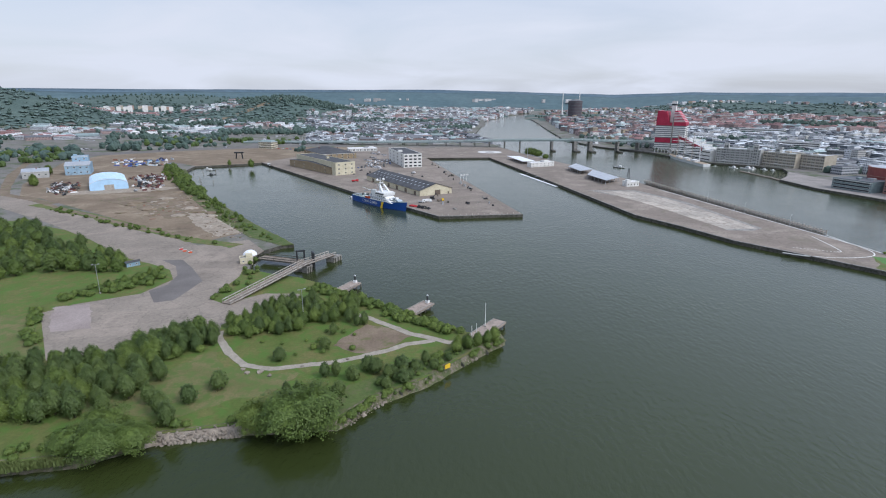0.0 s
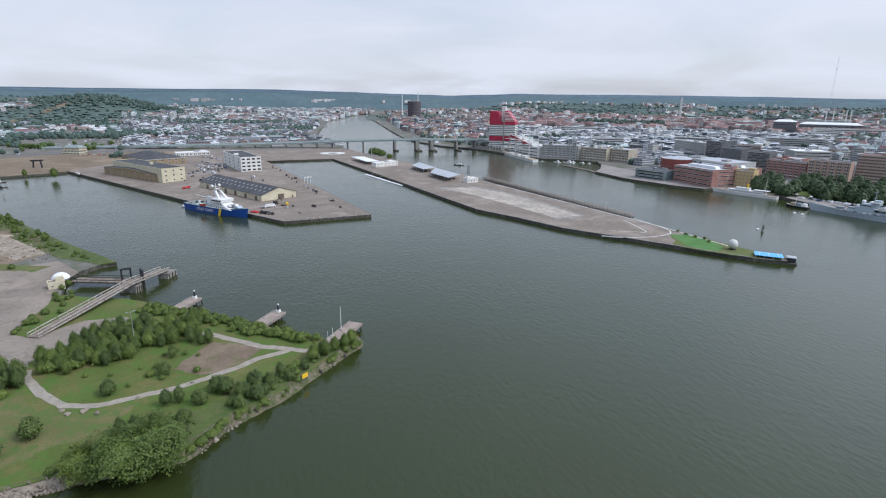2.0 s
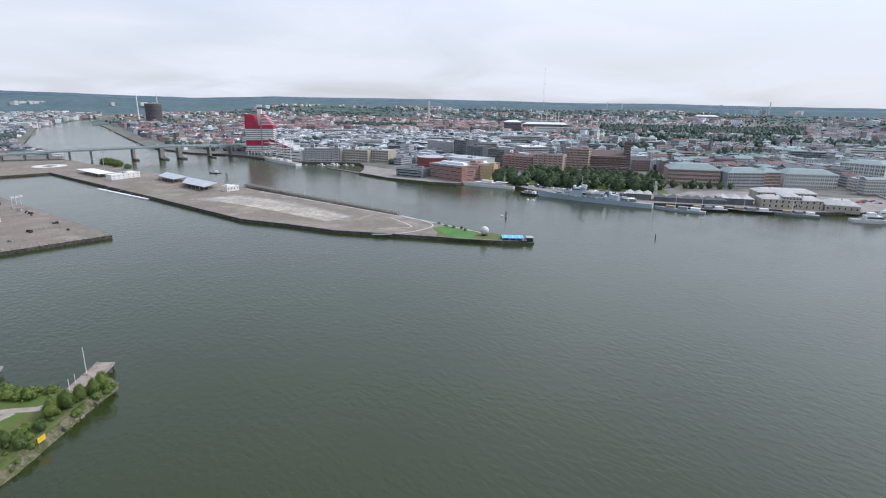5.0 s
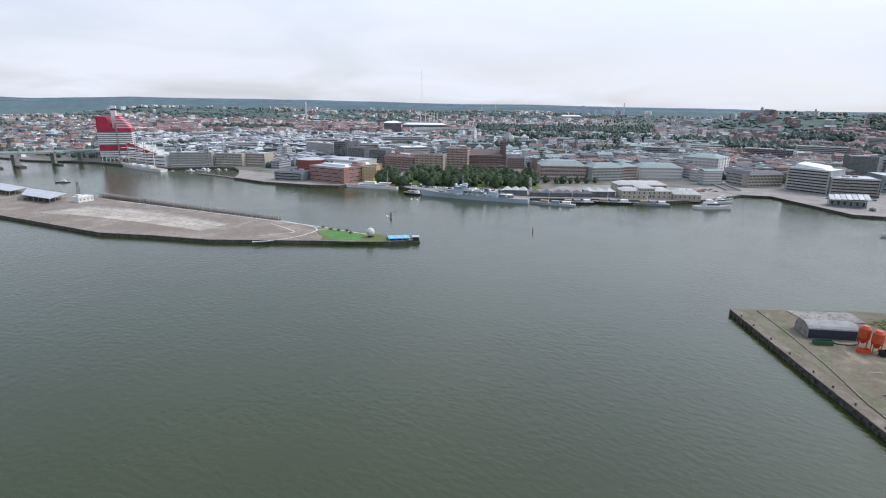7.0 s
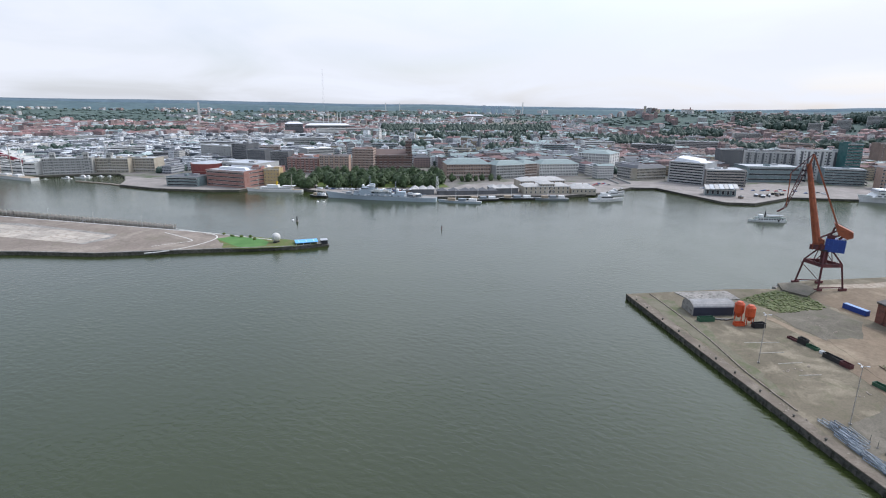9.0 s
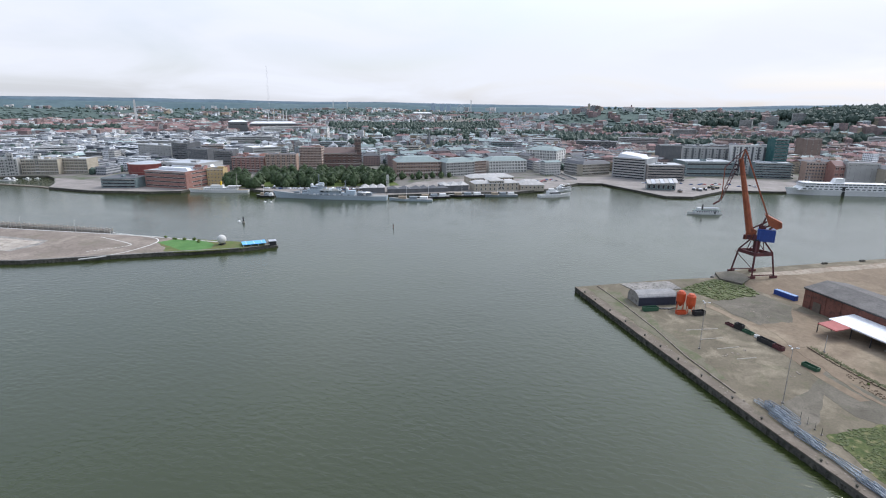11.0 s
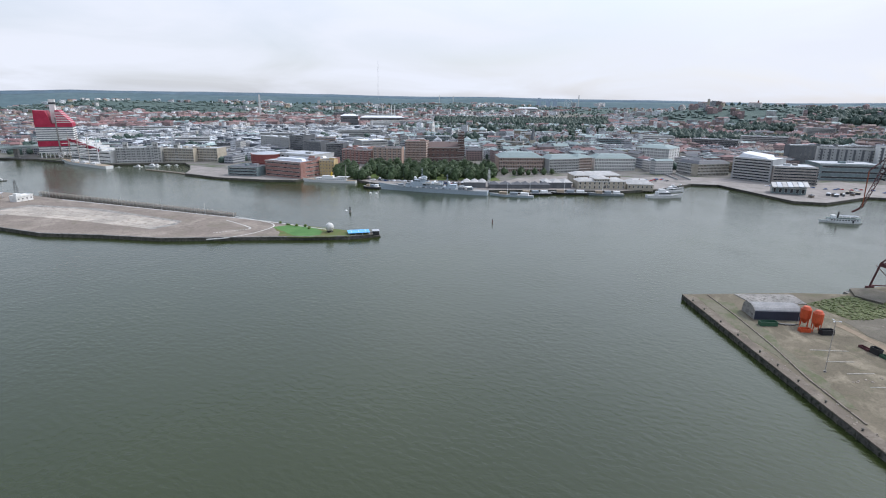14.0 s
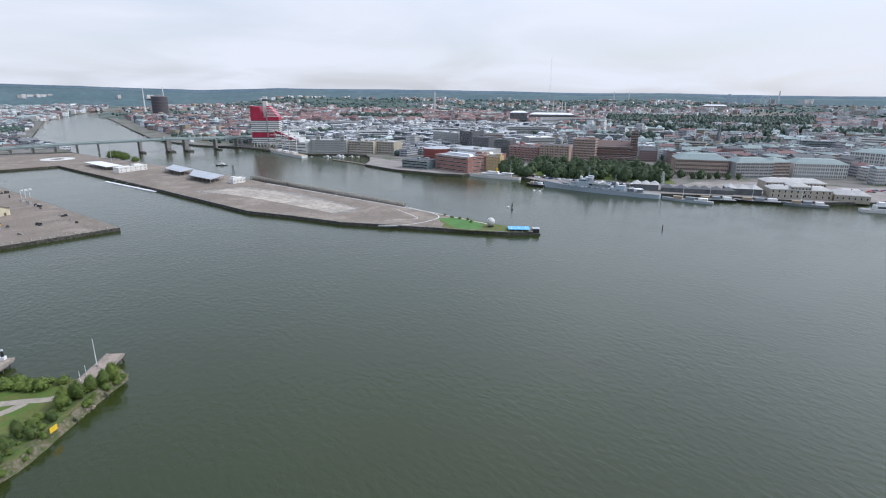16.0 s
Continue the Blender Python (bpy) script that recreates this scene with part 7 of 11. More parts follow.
def car_body(bm, ln, w, h):
    prof = [(-ln / 2, 0.35), (ln / 2, 0.35), (ln / 2, h * 0.5), (ln * 0.28, h * 0.58), (ln * 0.12, h), (-ln * 0.3, h), (-ln * 0.46, h * 0.6), (-ln / 2, h * 0.55)]
    sides = [[bm.verts.new((x, s * w / 2 * (0.86 if z > h * 0.7 else 1), z)) for x, z in prof] for s in (-1, 1)]
    bm.faces.new(sides[0])
    bm.faces.new(sides[1][::-1])
    for i in range(len(prof)):
        j = (i + 1) % len(prof)
        bm.faces.new((sides[0][j], sides[0][i], sides[1][i], sides[1][j]))


CARPAINT = [plain("silver_car_paint", (0.45, 0.46, 0.47), 0.3, 0.4), plain("white_car_paint", (0.70, 0.70, 0.69), 0.3), plain("dark_car_paint", (0.04, 0.045, 0.05), 0.3), plain("red_car_paint", (0.35, 0.03, 0.03), 0.3), plain("blue_car_paint", (0.04, 0.09, 0.22), 0.3)]
CARWORDS = ["silver", "white", "dark grey", "red", "blue"]
CARMESH = [one_mesh("body", lambda b: car_body(b, 4.4, 1.8, 1.45), [m]) for m in CARPAINT]
CARGLASS = one_mesh("windows", lambda b: box(b, -0.35, 0, 1.12, 2.0, 1.72, 0.4, taper=0.88), [M_GLASS])


def car(k, x, y, turn, group, wheels=True):
    ob = thing("car", CARWORDS[k] + " parked passenger car on asphalt", "car", x, y, DECK + 0.07, turn, group)
    bd = share("body", CARMESH[k], ob, pose(0, 0, 0))
    share("windows", CARGLASS, bd, pose(0, 0, 0))
    for sx in (-1.35, 1.35) if wheels else ():
        for sy in (-0.85, 0.85):
            share("wheel", TYRE, ob, pose(sx, sy, 0.36))


rnd = random.Random(21)
for r in range(7):
    for k in range(9):
        if rnd.random() < 0.75:
            car(rnd.choice((0, 2, 2, 0, 1, 2, 4, 2, 2)), -118 + k * 4.2 + r * 3 + rnd.uniform(-0.4, 0.4), 755 + r * 15 + k * 2.4, 118 + rnd.uniform(-3, 3), "cars in the pier car park", r < 1)
for k in range(12):
    car(rnd.randrange(5), -230 - k * 9 - rnd.uniform(0, 3), 1000 + k * 4, 20, "cars by the far road", False)


def truck(x, y, turn, cab, body, label, ln=8.0, h=3.0, z=None):
    ob = thing("truck", label, "truck", x, y, DECK + 0.07 if z is None else z, turn, "work vehicles")
    bm = bmesh.new()
    house_block(bm, ln / 2 - 1.1, 0.5, 2.2, 2.4, 2.3, 0, 0, 0.5)
    cb = part("cab", bm, cab, ob)
    bm = bmesh.new()
    box(bm, ln / 2 - 0.4, 0, 2.1, 0.9, 2.3, 0.8)
    part("windscreen", bm, M_GLASS, cb)
    bm = bmesh.new()
    box(bm, -1.2, 0, 0.9 + (h - 0.9) / 2, ln - 2.6, 2.5, h - 0.9)
    part("load_box", bm, body, ob)
    for sx in (-ln / 2 + 1.2, -ln / 2 + 2.6, ln / 2 - 1.2):
        for sy in (-1.05, 1.05):
            share("wheel", TYRE, ob, Matrix.Translation((sx, sy, 0.5)) @ Matrix.Scale(1.4, 4))


truck(-14, 506, 15, M_WHITE, M_WHITE, "white box truck on the pier")
truck(-20, 503, 15, M_WHITE, M_GALV, "white pickup truck on the pier", 6, 1.6)
truck(-2, 511, 20, M_YELLOW, M_WOOD, "yellow loader with timber on the pier", 7, 2.2)
truck(-103, 632, 30, M_RED, M_RED, "red tractor lorry beside the shed", 8, 2.2)
truck(-250, 780, -50, M_WHITE, M_WHITE, "white van parked on the quay", 6, 2.8)
truck(-38, 700, 60, M_WHITE, M_GALV, "white lorry beside the warehouse", 7, 2.6)
ob = thing("excavator", "small dark excavator with raised arm on the pier", "excavator", -10, 521, DECK + 0.07, 30)
for s in (-1, 1):
    bm = bmesh.new()
    box(bm, 0, s * 1.1, 0.5, 4, 0.7, 1.0)
    part("track", bm, M_BLACK, ob)
bm = bmesh.new()
house_block(bm, -0.3, 1.1, 3.4, 2.6, 1.8, 0, 0, 0.4)
part("cab", bm, M_STEEL, ob)
for nm, p, q in (("boom", (1, 0, 2.2), (4, 0, 5.6)), ("dipper", (4, 0, 5.6), (6.3, 0, 3.0)), ("bucket", (6.3, 0, 3.0), (6.0, 0, 2.2))):
    bm = bmesh.new()
    bar(bm, p, q, 0.5)
    part(nm, bm, M_STEEL, ob)
ob = thing("tyre_heap", "dark heap of old tyres and nets at the quay edge", "heap", -17, 476, DECK, -35)
for k in range(26):
    share("tyre", TYRE, ob, Matrix.Translation((rnd.uniform(-7, 7), rnd.uniform(-2, 2), rnd.uniform(0.3, 2.0))) @ Matrix.Rotation(rnd.uniform(0, 3), 4, "X") @ Matrix.Scale(2.2, 4))
ob = thing("red_hoses", "red coiled oil boom beside the patrol ship", "hose", -27, 486, DECK, -40)
for k in range(3):
    bm = bmesh.new()
    tube(bm, (-3, -2 + k * 1.6, 0.6), (4, -2 + k * 1.6, 0.6), 0.6)
    part("coil", bm, M_RED, ob)
for i in range(14):
    t_ = i / 13
    p = Vector((0, 446)).lerp(Vector((66, 455)), t_)
    ob = thing("bollard", "short pale mooring bollard on the pier edge", "bollard", p.x, p.y, DECK, 0, "pier bollards")
    bm = bmesh.new()
    tube(bm, (0, 0, 0), (0, 0, 0.9), 0.35, 0.3)
    part("stem", bm, M_PALE, ob)
    bm = bmesh.new()
    tube(bm, (0, 0, 0.9), (0, 0, 1.2), 0.55, 0.45)
    part("head", bm, M_PALE, ob)

# crates, bins and gear scattered on the first pier
rnd = random.Random(71)
for k in range(56):
    if k < 22:
        p = Vector((56, 470)).lerp(Vector((-14, 830)), rnd.random()) + Vector((rnd.uniform(-9, -3), 0))
    elif k < 36:
        p = Vector((-60, 640)) + Vector((rnd.uniform(-40, 40), rnd.uniform(-20, 60)))
    elif k < 48:
        p = Vector((-95, 690)) + Vector((rnd.uniform(-60, 10), rnd.uniform(0, 70)))
    else:
        p = Vector((-5, 470)) + Vector((rnd.uniform(-14, 40), rnd.uniform(0, 36)))
    if any(abs((p - m).dot(d)) < hw - 6 and abs((p - m).x * d.y - (p - m).y * d.x) < hd - 6 for m, d, hw, hd in FOOTPRINTS) or inside(p, [(-26, 530), (12, 556), (-46, 672), (-86, 652)]):
        continue
    j = rnd.choice((0, 0, 1, 2, 3, 4))
    bm = bmesh.new()
    a, b, h = rnd.uniform(1, 4.5), rnd.uniform(1, 2.2), rnd.uniform(0.7, 2.2)
    box(bm, 0, 0, h / 2, a, b, h, taper=0.92)
    box(bm, a * 0.2, 0, h + 0.25, a * 0.4, b * 0.7, 0.5)
    obj("crate", bm, (M_STEEL, M_WALLC, M_WOOD, M_GALV, M_CONC)[j], ("dark steel", "black", "wooden", "grey metal", "concrete")[j] + " crate standing on the pier", "crate").matrix_basis = pose(p.x, p.y, DECK + 0.06, 0, 0, rnd.uniform(0, 180))


# ---- the west quay: crane, sheds, silos ----
M_CRANE = surface("faded_orange_red_paint", (0.24, 0.068, 0.034), (0.35, 0.108, 0.05), 0.25, 2.0, 0.65, (0.16, 0.055, 0.035), 0.6, source="Object")
M_CRANED = surface("rusty_maroon_paint", (0.085, 0.03, 0.032), (0.14, 0.045, 0.045), 0.3, 2.0, 0.7, (0.05, 0.03, 0.03), 0.6, source="Object")


def crane():
    cx, cy = 355.2, -58.8
    ob = thing("harbour_crane", "tall rusty orange harbour crane with blue machine house", "crane", cx, cy, DECK, 0)
    o = Vector((cx, cy, DECK))
    legs = [Vector((358.4, -47.9, DECK)) - o, Vector((363.4, -60.0, DECK)) - o, Vector((353.4, -69.7, DECK)) - o, Vector((346.4, -57.4, DECK)) - o]
    for i, g in enumerate(legs):
        inn = Vector((g.x * 0.78, g.y * 0.78, 0))
        bm = bmesh.new()
        bar(bm, g + Vector((0, 0, 1.4)), inn + Vector((0, 0, 15)), 0.9, 0.9)
        lg = part("leg", bm, M_CRANED, ob)
        bm = bmesh.new()
        bar(bm, inn + Vector((0, 0, 15)), Vector((g.x * 0.28, g.y * 0.28, 22)), 0.8, 0.8)
        part("strut", bm, M_CRANED, lg)
        nx = legs[(i + 1) % 4]
        inx = Vector((nx.x * 0.78, nx.y * 0.78, 0))
        bm = bmesh.new()
        bar(bm, inn + Vector((0, 0, 14.2)), inx + Vector((0, 0, 14.2)), 0.8, 2.0)
        part("portal_beam", bm, M_CRANED, ob)
        bm = bmesh.new()
        bar(bm, inn.lerp(inx, 0.5) + Vector((0, 0, 15)), Vector((g.x * 0.28, g.y * 0.28, 21)), 0.35)
        part("brace", bm, M_CRANED, ob)
        bm = bmesh.new()
        box(bm, g.x, g.y, 0.8, 4.6, 1.0, 1.3, -55)
        part("bogie", bm, M_CRANED, ob)
    for a, b in ((0, 1), (3, 2)):
        bm = bmesh.new()
        bar(bm, legs[a] + Vector((0, 0, 2)), legs[b] + Vector((0, 0, 2)), 0.5)
        part("sill_beam", bm, M_CRANED, ob)
    bm = bmesh.new()
    bar(bm, legs[0] * 0.95 + Vector((0, 0, 13.5)), legs[1] * 0.7 + Vector((0, 0, 2)), 0.7, 0.3)
    part("stair", bm, M_CRANED, ob)
    bm = bmesh.new()
    tube(bm, (0, 0, 14), (0, 0, 22.5), 1.7, 1.9, 12)
    part("king_post", bm, M_CRANED, ob)
    bm = bmesh.new()
    tube(bm, (0, 0, 21.6), (0, 0, 22.6), 3.4, 3.4, 20)
    part("slewing_ring", bm, M_STEEL, ob)
    d = Vector((0.12, 0.993, 0))
    e = Vector((0.993, -0.12, 0))

    def at(f, s, z):
        return d * f + e * s + Vector((0, 0, z - DECK))
    bm = bmesh.new()
    vs = [bm.verts.new(at(f, s, z)) for s in (-3.2, 3.2) for f, z in ((-8.5, 24.6), (0.6, 24.6), (0.6, 31.6), (-8.5, 31.6))]
    for q in ((0, 1, 2, 3), (7, 6, 5, 4), (1, 0, 4, 5), (2, 1, 5, 6), (3, 2, 6, 7), (0, 3, 7, 4)):
        bm.faces.new([vs[i] for i in q])
    bmesh.ops.recalc_face_normals(bm, faces=bm.faces)
    hs = part("machine_house", bm, M_BLUE, ob, "bright blue machine house")
    for k in range(4):
        bm = bmesh.new()
        bar(bm, at(-7.4 + k * 2.2, -3.25, 25), at(-7.4 + k * 2.2, -3.25, 31.2), 0.14)
        part("rib", bm, M_NAVY, hs)
    bm = bmesh.new()
    vs = [bm.verts.new(at(f, s, z)) for s in (-1.6, 1.6) for f, z in ((1, 24), (6.5, 25), (6.5, 28.5), (5, 32.5), (1, 30))]
    n = 5
    bm.faces.new(vs[:n])
    bm.faces.new(vs[n:][::-1])
    for i in range(n):
        bm.faces.new((vs[(i + 1) % n], vs[i], vs[n + i], vs[n + (i + 1) % n]))
    part("boom_seat", bm, M_CRANE, ob)
    for f, s, z, l2, w2, h2 in ((1.2, -2.2, 26.5, 3.2, 1.6, 3.0), (4.6, -2.1, 26.2, 2.6, 1.2, 2.6), (6.6, 0.8, 25.6, 1.8, 2.6, 2.6), (-1.5, 0, 32.6, 3.6, 3.4, 1.8)):
        bm = bmesh.new()
        box(bm, *at(f, s, z), w2, l2, h2, -7)
        part("winch_housing", bm, M_CRANED, ob)
    bm = bmesh.new()
    p, q = at(4.6, 0, 29), at(14.6, 0, 71.5)
    tube(bm, p, q, 2.0, 1.2, 8)
    part("boom", bm, M_CRANE, ob)
    bm = bmesh.new()
    tube(bm, at(14.4, 0, 70.5), at(13.0, 0, 77), 0.7, 0.4, 6)
    part("boom_head", bm, M_CRANE, ob)
    for s in (-1.6, 1.6):
        bm = bmesh.new()
        bar(bm, at(12.6, s * 0.5, 76), at(-3.6, s, 38.5), 0.55, 0.75)
        part("tie_rod", bm, M_CRANE, ob)
        bm = bmesh.new()
        bar(bm, at(13.2, s * 0.4, 77), at(22.2, s, 66), 0.4)
        part("jib_strut", bm, M_CRANED, ob)
        bm = bmesh.new()
        bar(bm, at(22.2, s, 66), at(21.8, s * 0.5, 47), 0.35)
        part("jib_rope", bm, M_CRANE, ob)
    bm = bmesh.new()
    a, b = at(15.2, 0, 72), at(22.4, 0, 46)
    n = 9
    for s in (-1, 1):
        for g in (-1, 1):
            bar(bm, a + e * (s * 1.0) + d * (g * 1.2), b + e * (s * 0.5) + d * (g * 0.5), 0.3)
    for i in range(n):
        k0, k1 = i / n, (i + 1) / n
        w0, w1 = 1.2 - 0.7 * k0, 1.2 - 0.7 * k1
        c0, c1 = a.lerp(b, k0), a.lerp(b, k1)
        for s in (-1, 1):
            bar(bm, c0 + d * w0 + e * (s * 0.8), c1 - d * w1 + e * (s * 0.8), 0.18)
            bar(bm, c0 - d * w0 + e * (s * 0.8), c1 + d * w1 + e * (s * 0.8), 0.18)
    part("fly_jib", bm, M_CRANED, ob)
    bm = bmesh.new()
    bar(bm, b + d * 0.3, b + d * 3.4 - Vector((0, 0, 2.4)), 0.9)
    part("jib_tip", bm, M_CRANED, ob)
    bm = bmesh.new()
    vs = [bm.verts.new(at(f, s, z)) for s in (-2.1, 2.1) for f, z in ((-4.4, 34.2), (-1.6, 40.6), (-10.8, 36.2), (-11.2, 33.4), (-8.6, 32.2))]
    bm.faces.new(vs[:5])
    bm.faces.new(vs[5:][::-1])
    for i in range(5):
        bm.faces.new((vs[(i + 1) % 5], vs[i], vs[5 + i], vs[5 + (i + 1) % 5]))
    bmesh.ops.recalc_face_normals(bm, faces=bm.faces)
    part("counterweight_arm", bm, M_CRANE, ob)
    bm = bmesh.new()
    for s in (-1.2, 1.2):
        bar(bm, at(-2.4, s, 38), at(-0.6, s, 31), 0.7)
        bar(bm, at(-3.4, s, 36), at(4, s, 31), 0.45)
        bar(bm, at(-7.5, s, 34), at(-5, s, 31.4), 0.6)
        bar(bm, at(-0.6, s, 31.4), at(-6.5, s, 34.5), 0.5)
    part("gantry", bm, M_CRANED, ob)
    bm = bmesh.new()
    tube(bm, at(24.2, 0, 45), at(24.2, 0, 39), 0.06, 0.06, 4)
    part("hoist_rope", bm, M_STEEL, ob)
    bm = bmesh.new()
    box(bm, *at(24.2, 0, 38.4), 0.8, 0.8, 1.4)
    part("hook_block", bm, M_STEEL, ob)


crane()
ob = thing("crane_quay_wall", "raised dark concrete crane foundation", "foundation", 352, -50, 0, -35, kind="structure")
bm = bmesh.new()
box(bm, -6, 4, 1.2, 16, 7, 3.0)
part("block", bm, M_CONC, ob)


# arched shed with curved roof
def arched_shed():
    ob = thing("arched_shed", "dark arched shed with pale end wall on the quay", "shed", 278.7, 5.0, DECK, -60.6)
    n, ln, w, h = 11, 21.2, 11.6, 6.0
    bm = bmesh.new()
    prof = [(w / 2 * -math.cos(math.pi * i / n), h * max(0.0, math.sin(math.pi * i / n)) ** 0.5) for i in range(n + 1)]
    a = [bm.verts.new((0.35, y, z)) for y, z in prof]
    b = [bm.verts.new((ln, y, z)) for y, z in prof]
    for i in range(n):
        bm.faces.new((a[i + 1], a[i], b[i], b[i + 1]))
    part("vault", bm, M_BARREL, ob)
    for x, nm in ((0.0, "end_wall"), (ln, "end_wall")):
        bm = bmesh.new()
        v0 = [bm.verts.new((x, y * 1.02, z * 1.02)) for y, z in prof]
        v1 = [bm.verts.new((x + 0.35, y * 1.02, z * 1.02)) for y, z in prof]
        bm.faces.new(v0)
        bm.faces.new(v1[::-1])
        for i in range(n):
            bm.faces.new((v0[i + 1], v0[i], v1[i], v1[i + 1]))
        bmesh.ops.recalc_face_normals(bm, faces=bm.faces)
        part(nm, bm, M_CONC, ob)
    bm = bmesh.new()
    box(bm, ln / 2, -w / 2 - 0.15, 2.1, ln, 0.3, 4.2)
    part("side_wall", bm, M_NAVYDARK, ob)


M_BARREL = surface("weathered_grey_membrane", (0.20, 0.20, 0.20), (0.29, 0.285, 0.275), 0.2, 1.5, 0.6, source="Object")
M_NAVYDARK = plain("dark_navy_boards", (0.028, 0.032, 0.05), 0.6)
arched_shed()
patch("shed_floor_slab", [(306, 13), (322, -12.5), (310, -19), (298, 6)], 12, M_CONC, "bare concrete floor slab behind the arched shed", "slab")


def silo(x, y, h, label):
    ob = thing("silo", label, "silo", x, y, DECK, random.Random(x).uniform(0, 90), "orange silos")
    bm = bmesh.new()
    tube(bm, (0, 0, 4.4), (0, 0, h - 1.2), 2.15, 2.15, 16, cap=False)
    part("barrel", bm, M_ORANGE, ob, smooth=False)
    bm = bmesh.new()
    tube(bm, (0, 0, 1.8), (0, 0, 4.4), 0.6, 2.15, 16)
    part("hopper", bm, M_ORANGE, ob)
    bm = bmesh.new()
    tube(bm, (0, 0, h - 1.2), (0, 0, h), 2.15, 1.2, 16)
    part("cap", bm, M_ORANGE, ob)
    for i in range(4):
        a = math.pi / 4 + i * math.pi / 2
        bm = bmesh.new()
        bar(bm, (1.95 * math.cos(a), 1.95 * math.sin(a), 0), (1.95 * math.cos(a), 1.95 * math.sin(a), 6), 0.3)
        part("leg", bm, M_ORANGE, ob)
    bm = bmesh.new()
    for k in range(9):
        bar(bm, (2.25, -0.3, 1 + k), (2.25, 0.3, 1 + k), 0.07)
    bar(bm, (2.25, -0.3, 0.3), (2.25, -0.3, h - 1), 0.08)
    bar(bm, (2.25, 0.3, 0.3), (2.25, 0.3, h - 1), 0.08)
    part("ladder", bm, M_GALV, ob)


silo(274.0, -21.6, 9.6, "orange steel silo on legs")
silo(277.0, -17.2, 9.6, "orange steel silo on legs")


def skip(x, y, ln, w, h, turn, material, label, name="skip_container", group="skips on the quay"):
    ob = thing(name, label, "container", x, y, DECK, turn, group)
    bm = bmesh.new()
    box(bm, 0, 0, 0.15, ln, w, 0.3)
    part("floor", bm, material, ob)
    for sx, sy, cx, cy, nm in ((ln, 0.15, 0, w / 2, "side"), (ln, 0.15, 0, -w / 2, "side"), (0.15, w, ln / 2, 0, "end"), (0.15, w, -ln / 2, 0, "end")):
        bm = bmesh.new()
        box(bm, cx, cy, h / 2, sx, sy, h)
        pn = part(nm, bm, material, ob)
        if nm == "side":
            for k in range(5):
                bm = bmesh.new()
                box(bm, -ln / 2 + (k + 0.5) * ln / 5, cy * 1.05, h / 2, 0.16, 0.16, h)
                part("rib", bm, material, pn)
    return ob


skip(270.5, -17.5, 4.5, 2.2, 1.6, -60, M_ORANGE, "low orange mixer tub below the silos")
skip(272.3, -25.5, 5.5, 2.4, 2.3, -55, M_BLACK, "black open skip beside the silos")
skip(269.4, -3.6, 7.5, 2.4, 2.0, -58, M_GREEN, "green open skip beside the arched shed")
skip(263.5, -38.3, 4.5, 1.7, 0.9, 41, M_CRANED, "low dark red skip on the yard")
skip(260.4, -41.6, 3.8, 2.0, 2.6, 41, M_STEEL, "tall dark steel box on the yard")
skip(257.0, -44.8, 4.8, 1.9, 1.1, 41, M_GREEN, "green open skip on the yard")
skip(253.4, -47.7, 1.7, 1.4, 1.0, 41, M_WHITE, "small white tub on the yard")
skip(247.6, -50.4, 7.4, 2.1, 1.9, 41, M_STEEL, "long dark flatbed container on the yard")
skip(243.0, -54.2, 4.2, 2.0, 1.8, 41, M_CRANED, "dark maroon open skip on the yard")
skip(228.4, -62.6, 6.0, 2.2, 1.4, 41, M_GREEN, "green open skip on the yard")
for k in range(5):
    ob = thing("steel_pipe", "long dark steel pipe lying beside the arched shed", "pipe", 273.6 + k * 0.5, -7.5 - k * 1.5, DECK + 0.3, -70 + k * 7, "pipes on the quay")
    rod(ob, "tube", M_STEEL, (-2.6, 0, 0), (2.6, 0, 0), 0.28, 0.28, 8)


def container(x, y, turn, material, label, ln=12.2, z=DECK):
    ob = thing("shipping_container", label, "container", x, y, z, turn, "shipping containers")
    bm = bmesh.new()
    box(bm, 0, 0, 1.3, ln, 2.44, 2.6)
    bd = part("body", bm, material, ob)
    rib = one_mesh("rib", lambda b: box(b, 0, 0, 1.3, 0.25, 0.12, 2.2), [material])
    n = int(ln / 0.8)
    for k in range(n):
        for s in (-1, 1):
            share("rib", rib, bd, pose(-ln / 2 + (k + 0.5) * ln / n, s * 1.25, 0))
    bm = bmesh.new()
    box(bm, ln / 2 + 0.05, 0, 1.3, 0.1, 2.3, 2.4)
    part("door", bm, material, ob)
    bm = bmesh.new()
    box(bm, 0, 0, 2.63, ln - 0.1, 2.4, 0.06)
    part("roof", bm, M_CONT_TOP, ob)


M_CONT_TOP = plain("pale_blue_faded_paint", (0.22, 0.34, 0.55), 0.6)
container(317.8, -69.8, 41, M_BLUE, "blue shipping container on the quay")
container(380, -140, 35, M_BLUE, "pale blue shipping container near the far quay", 6.1)
container(392, -160, 30, M_BLUE, "pale blue shipping container near the far quay", 9)


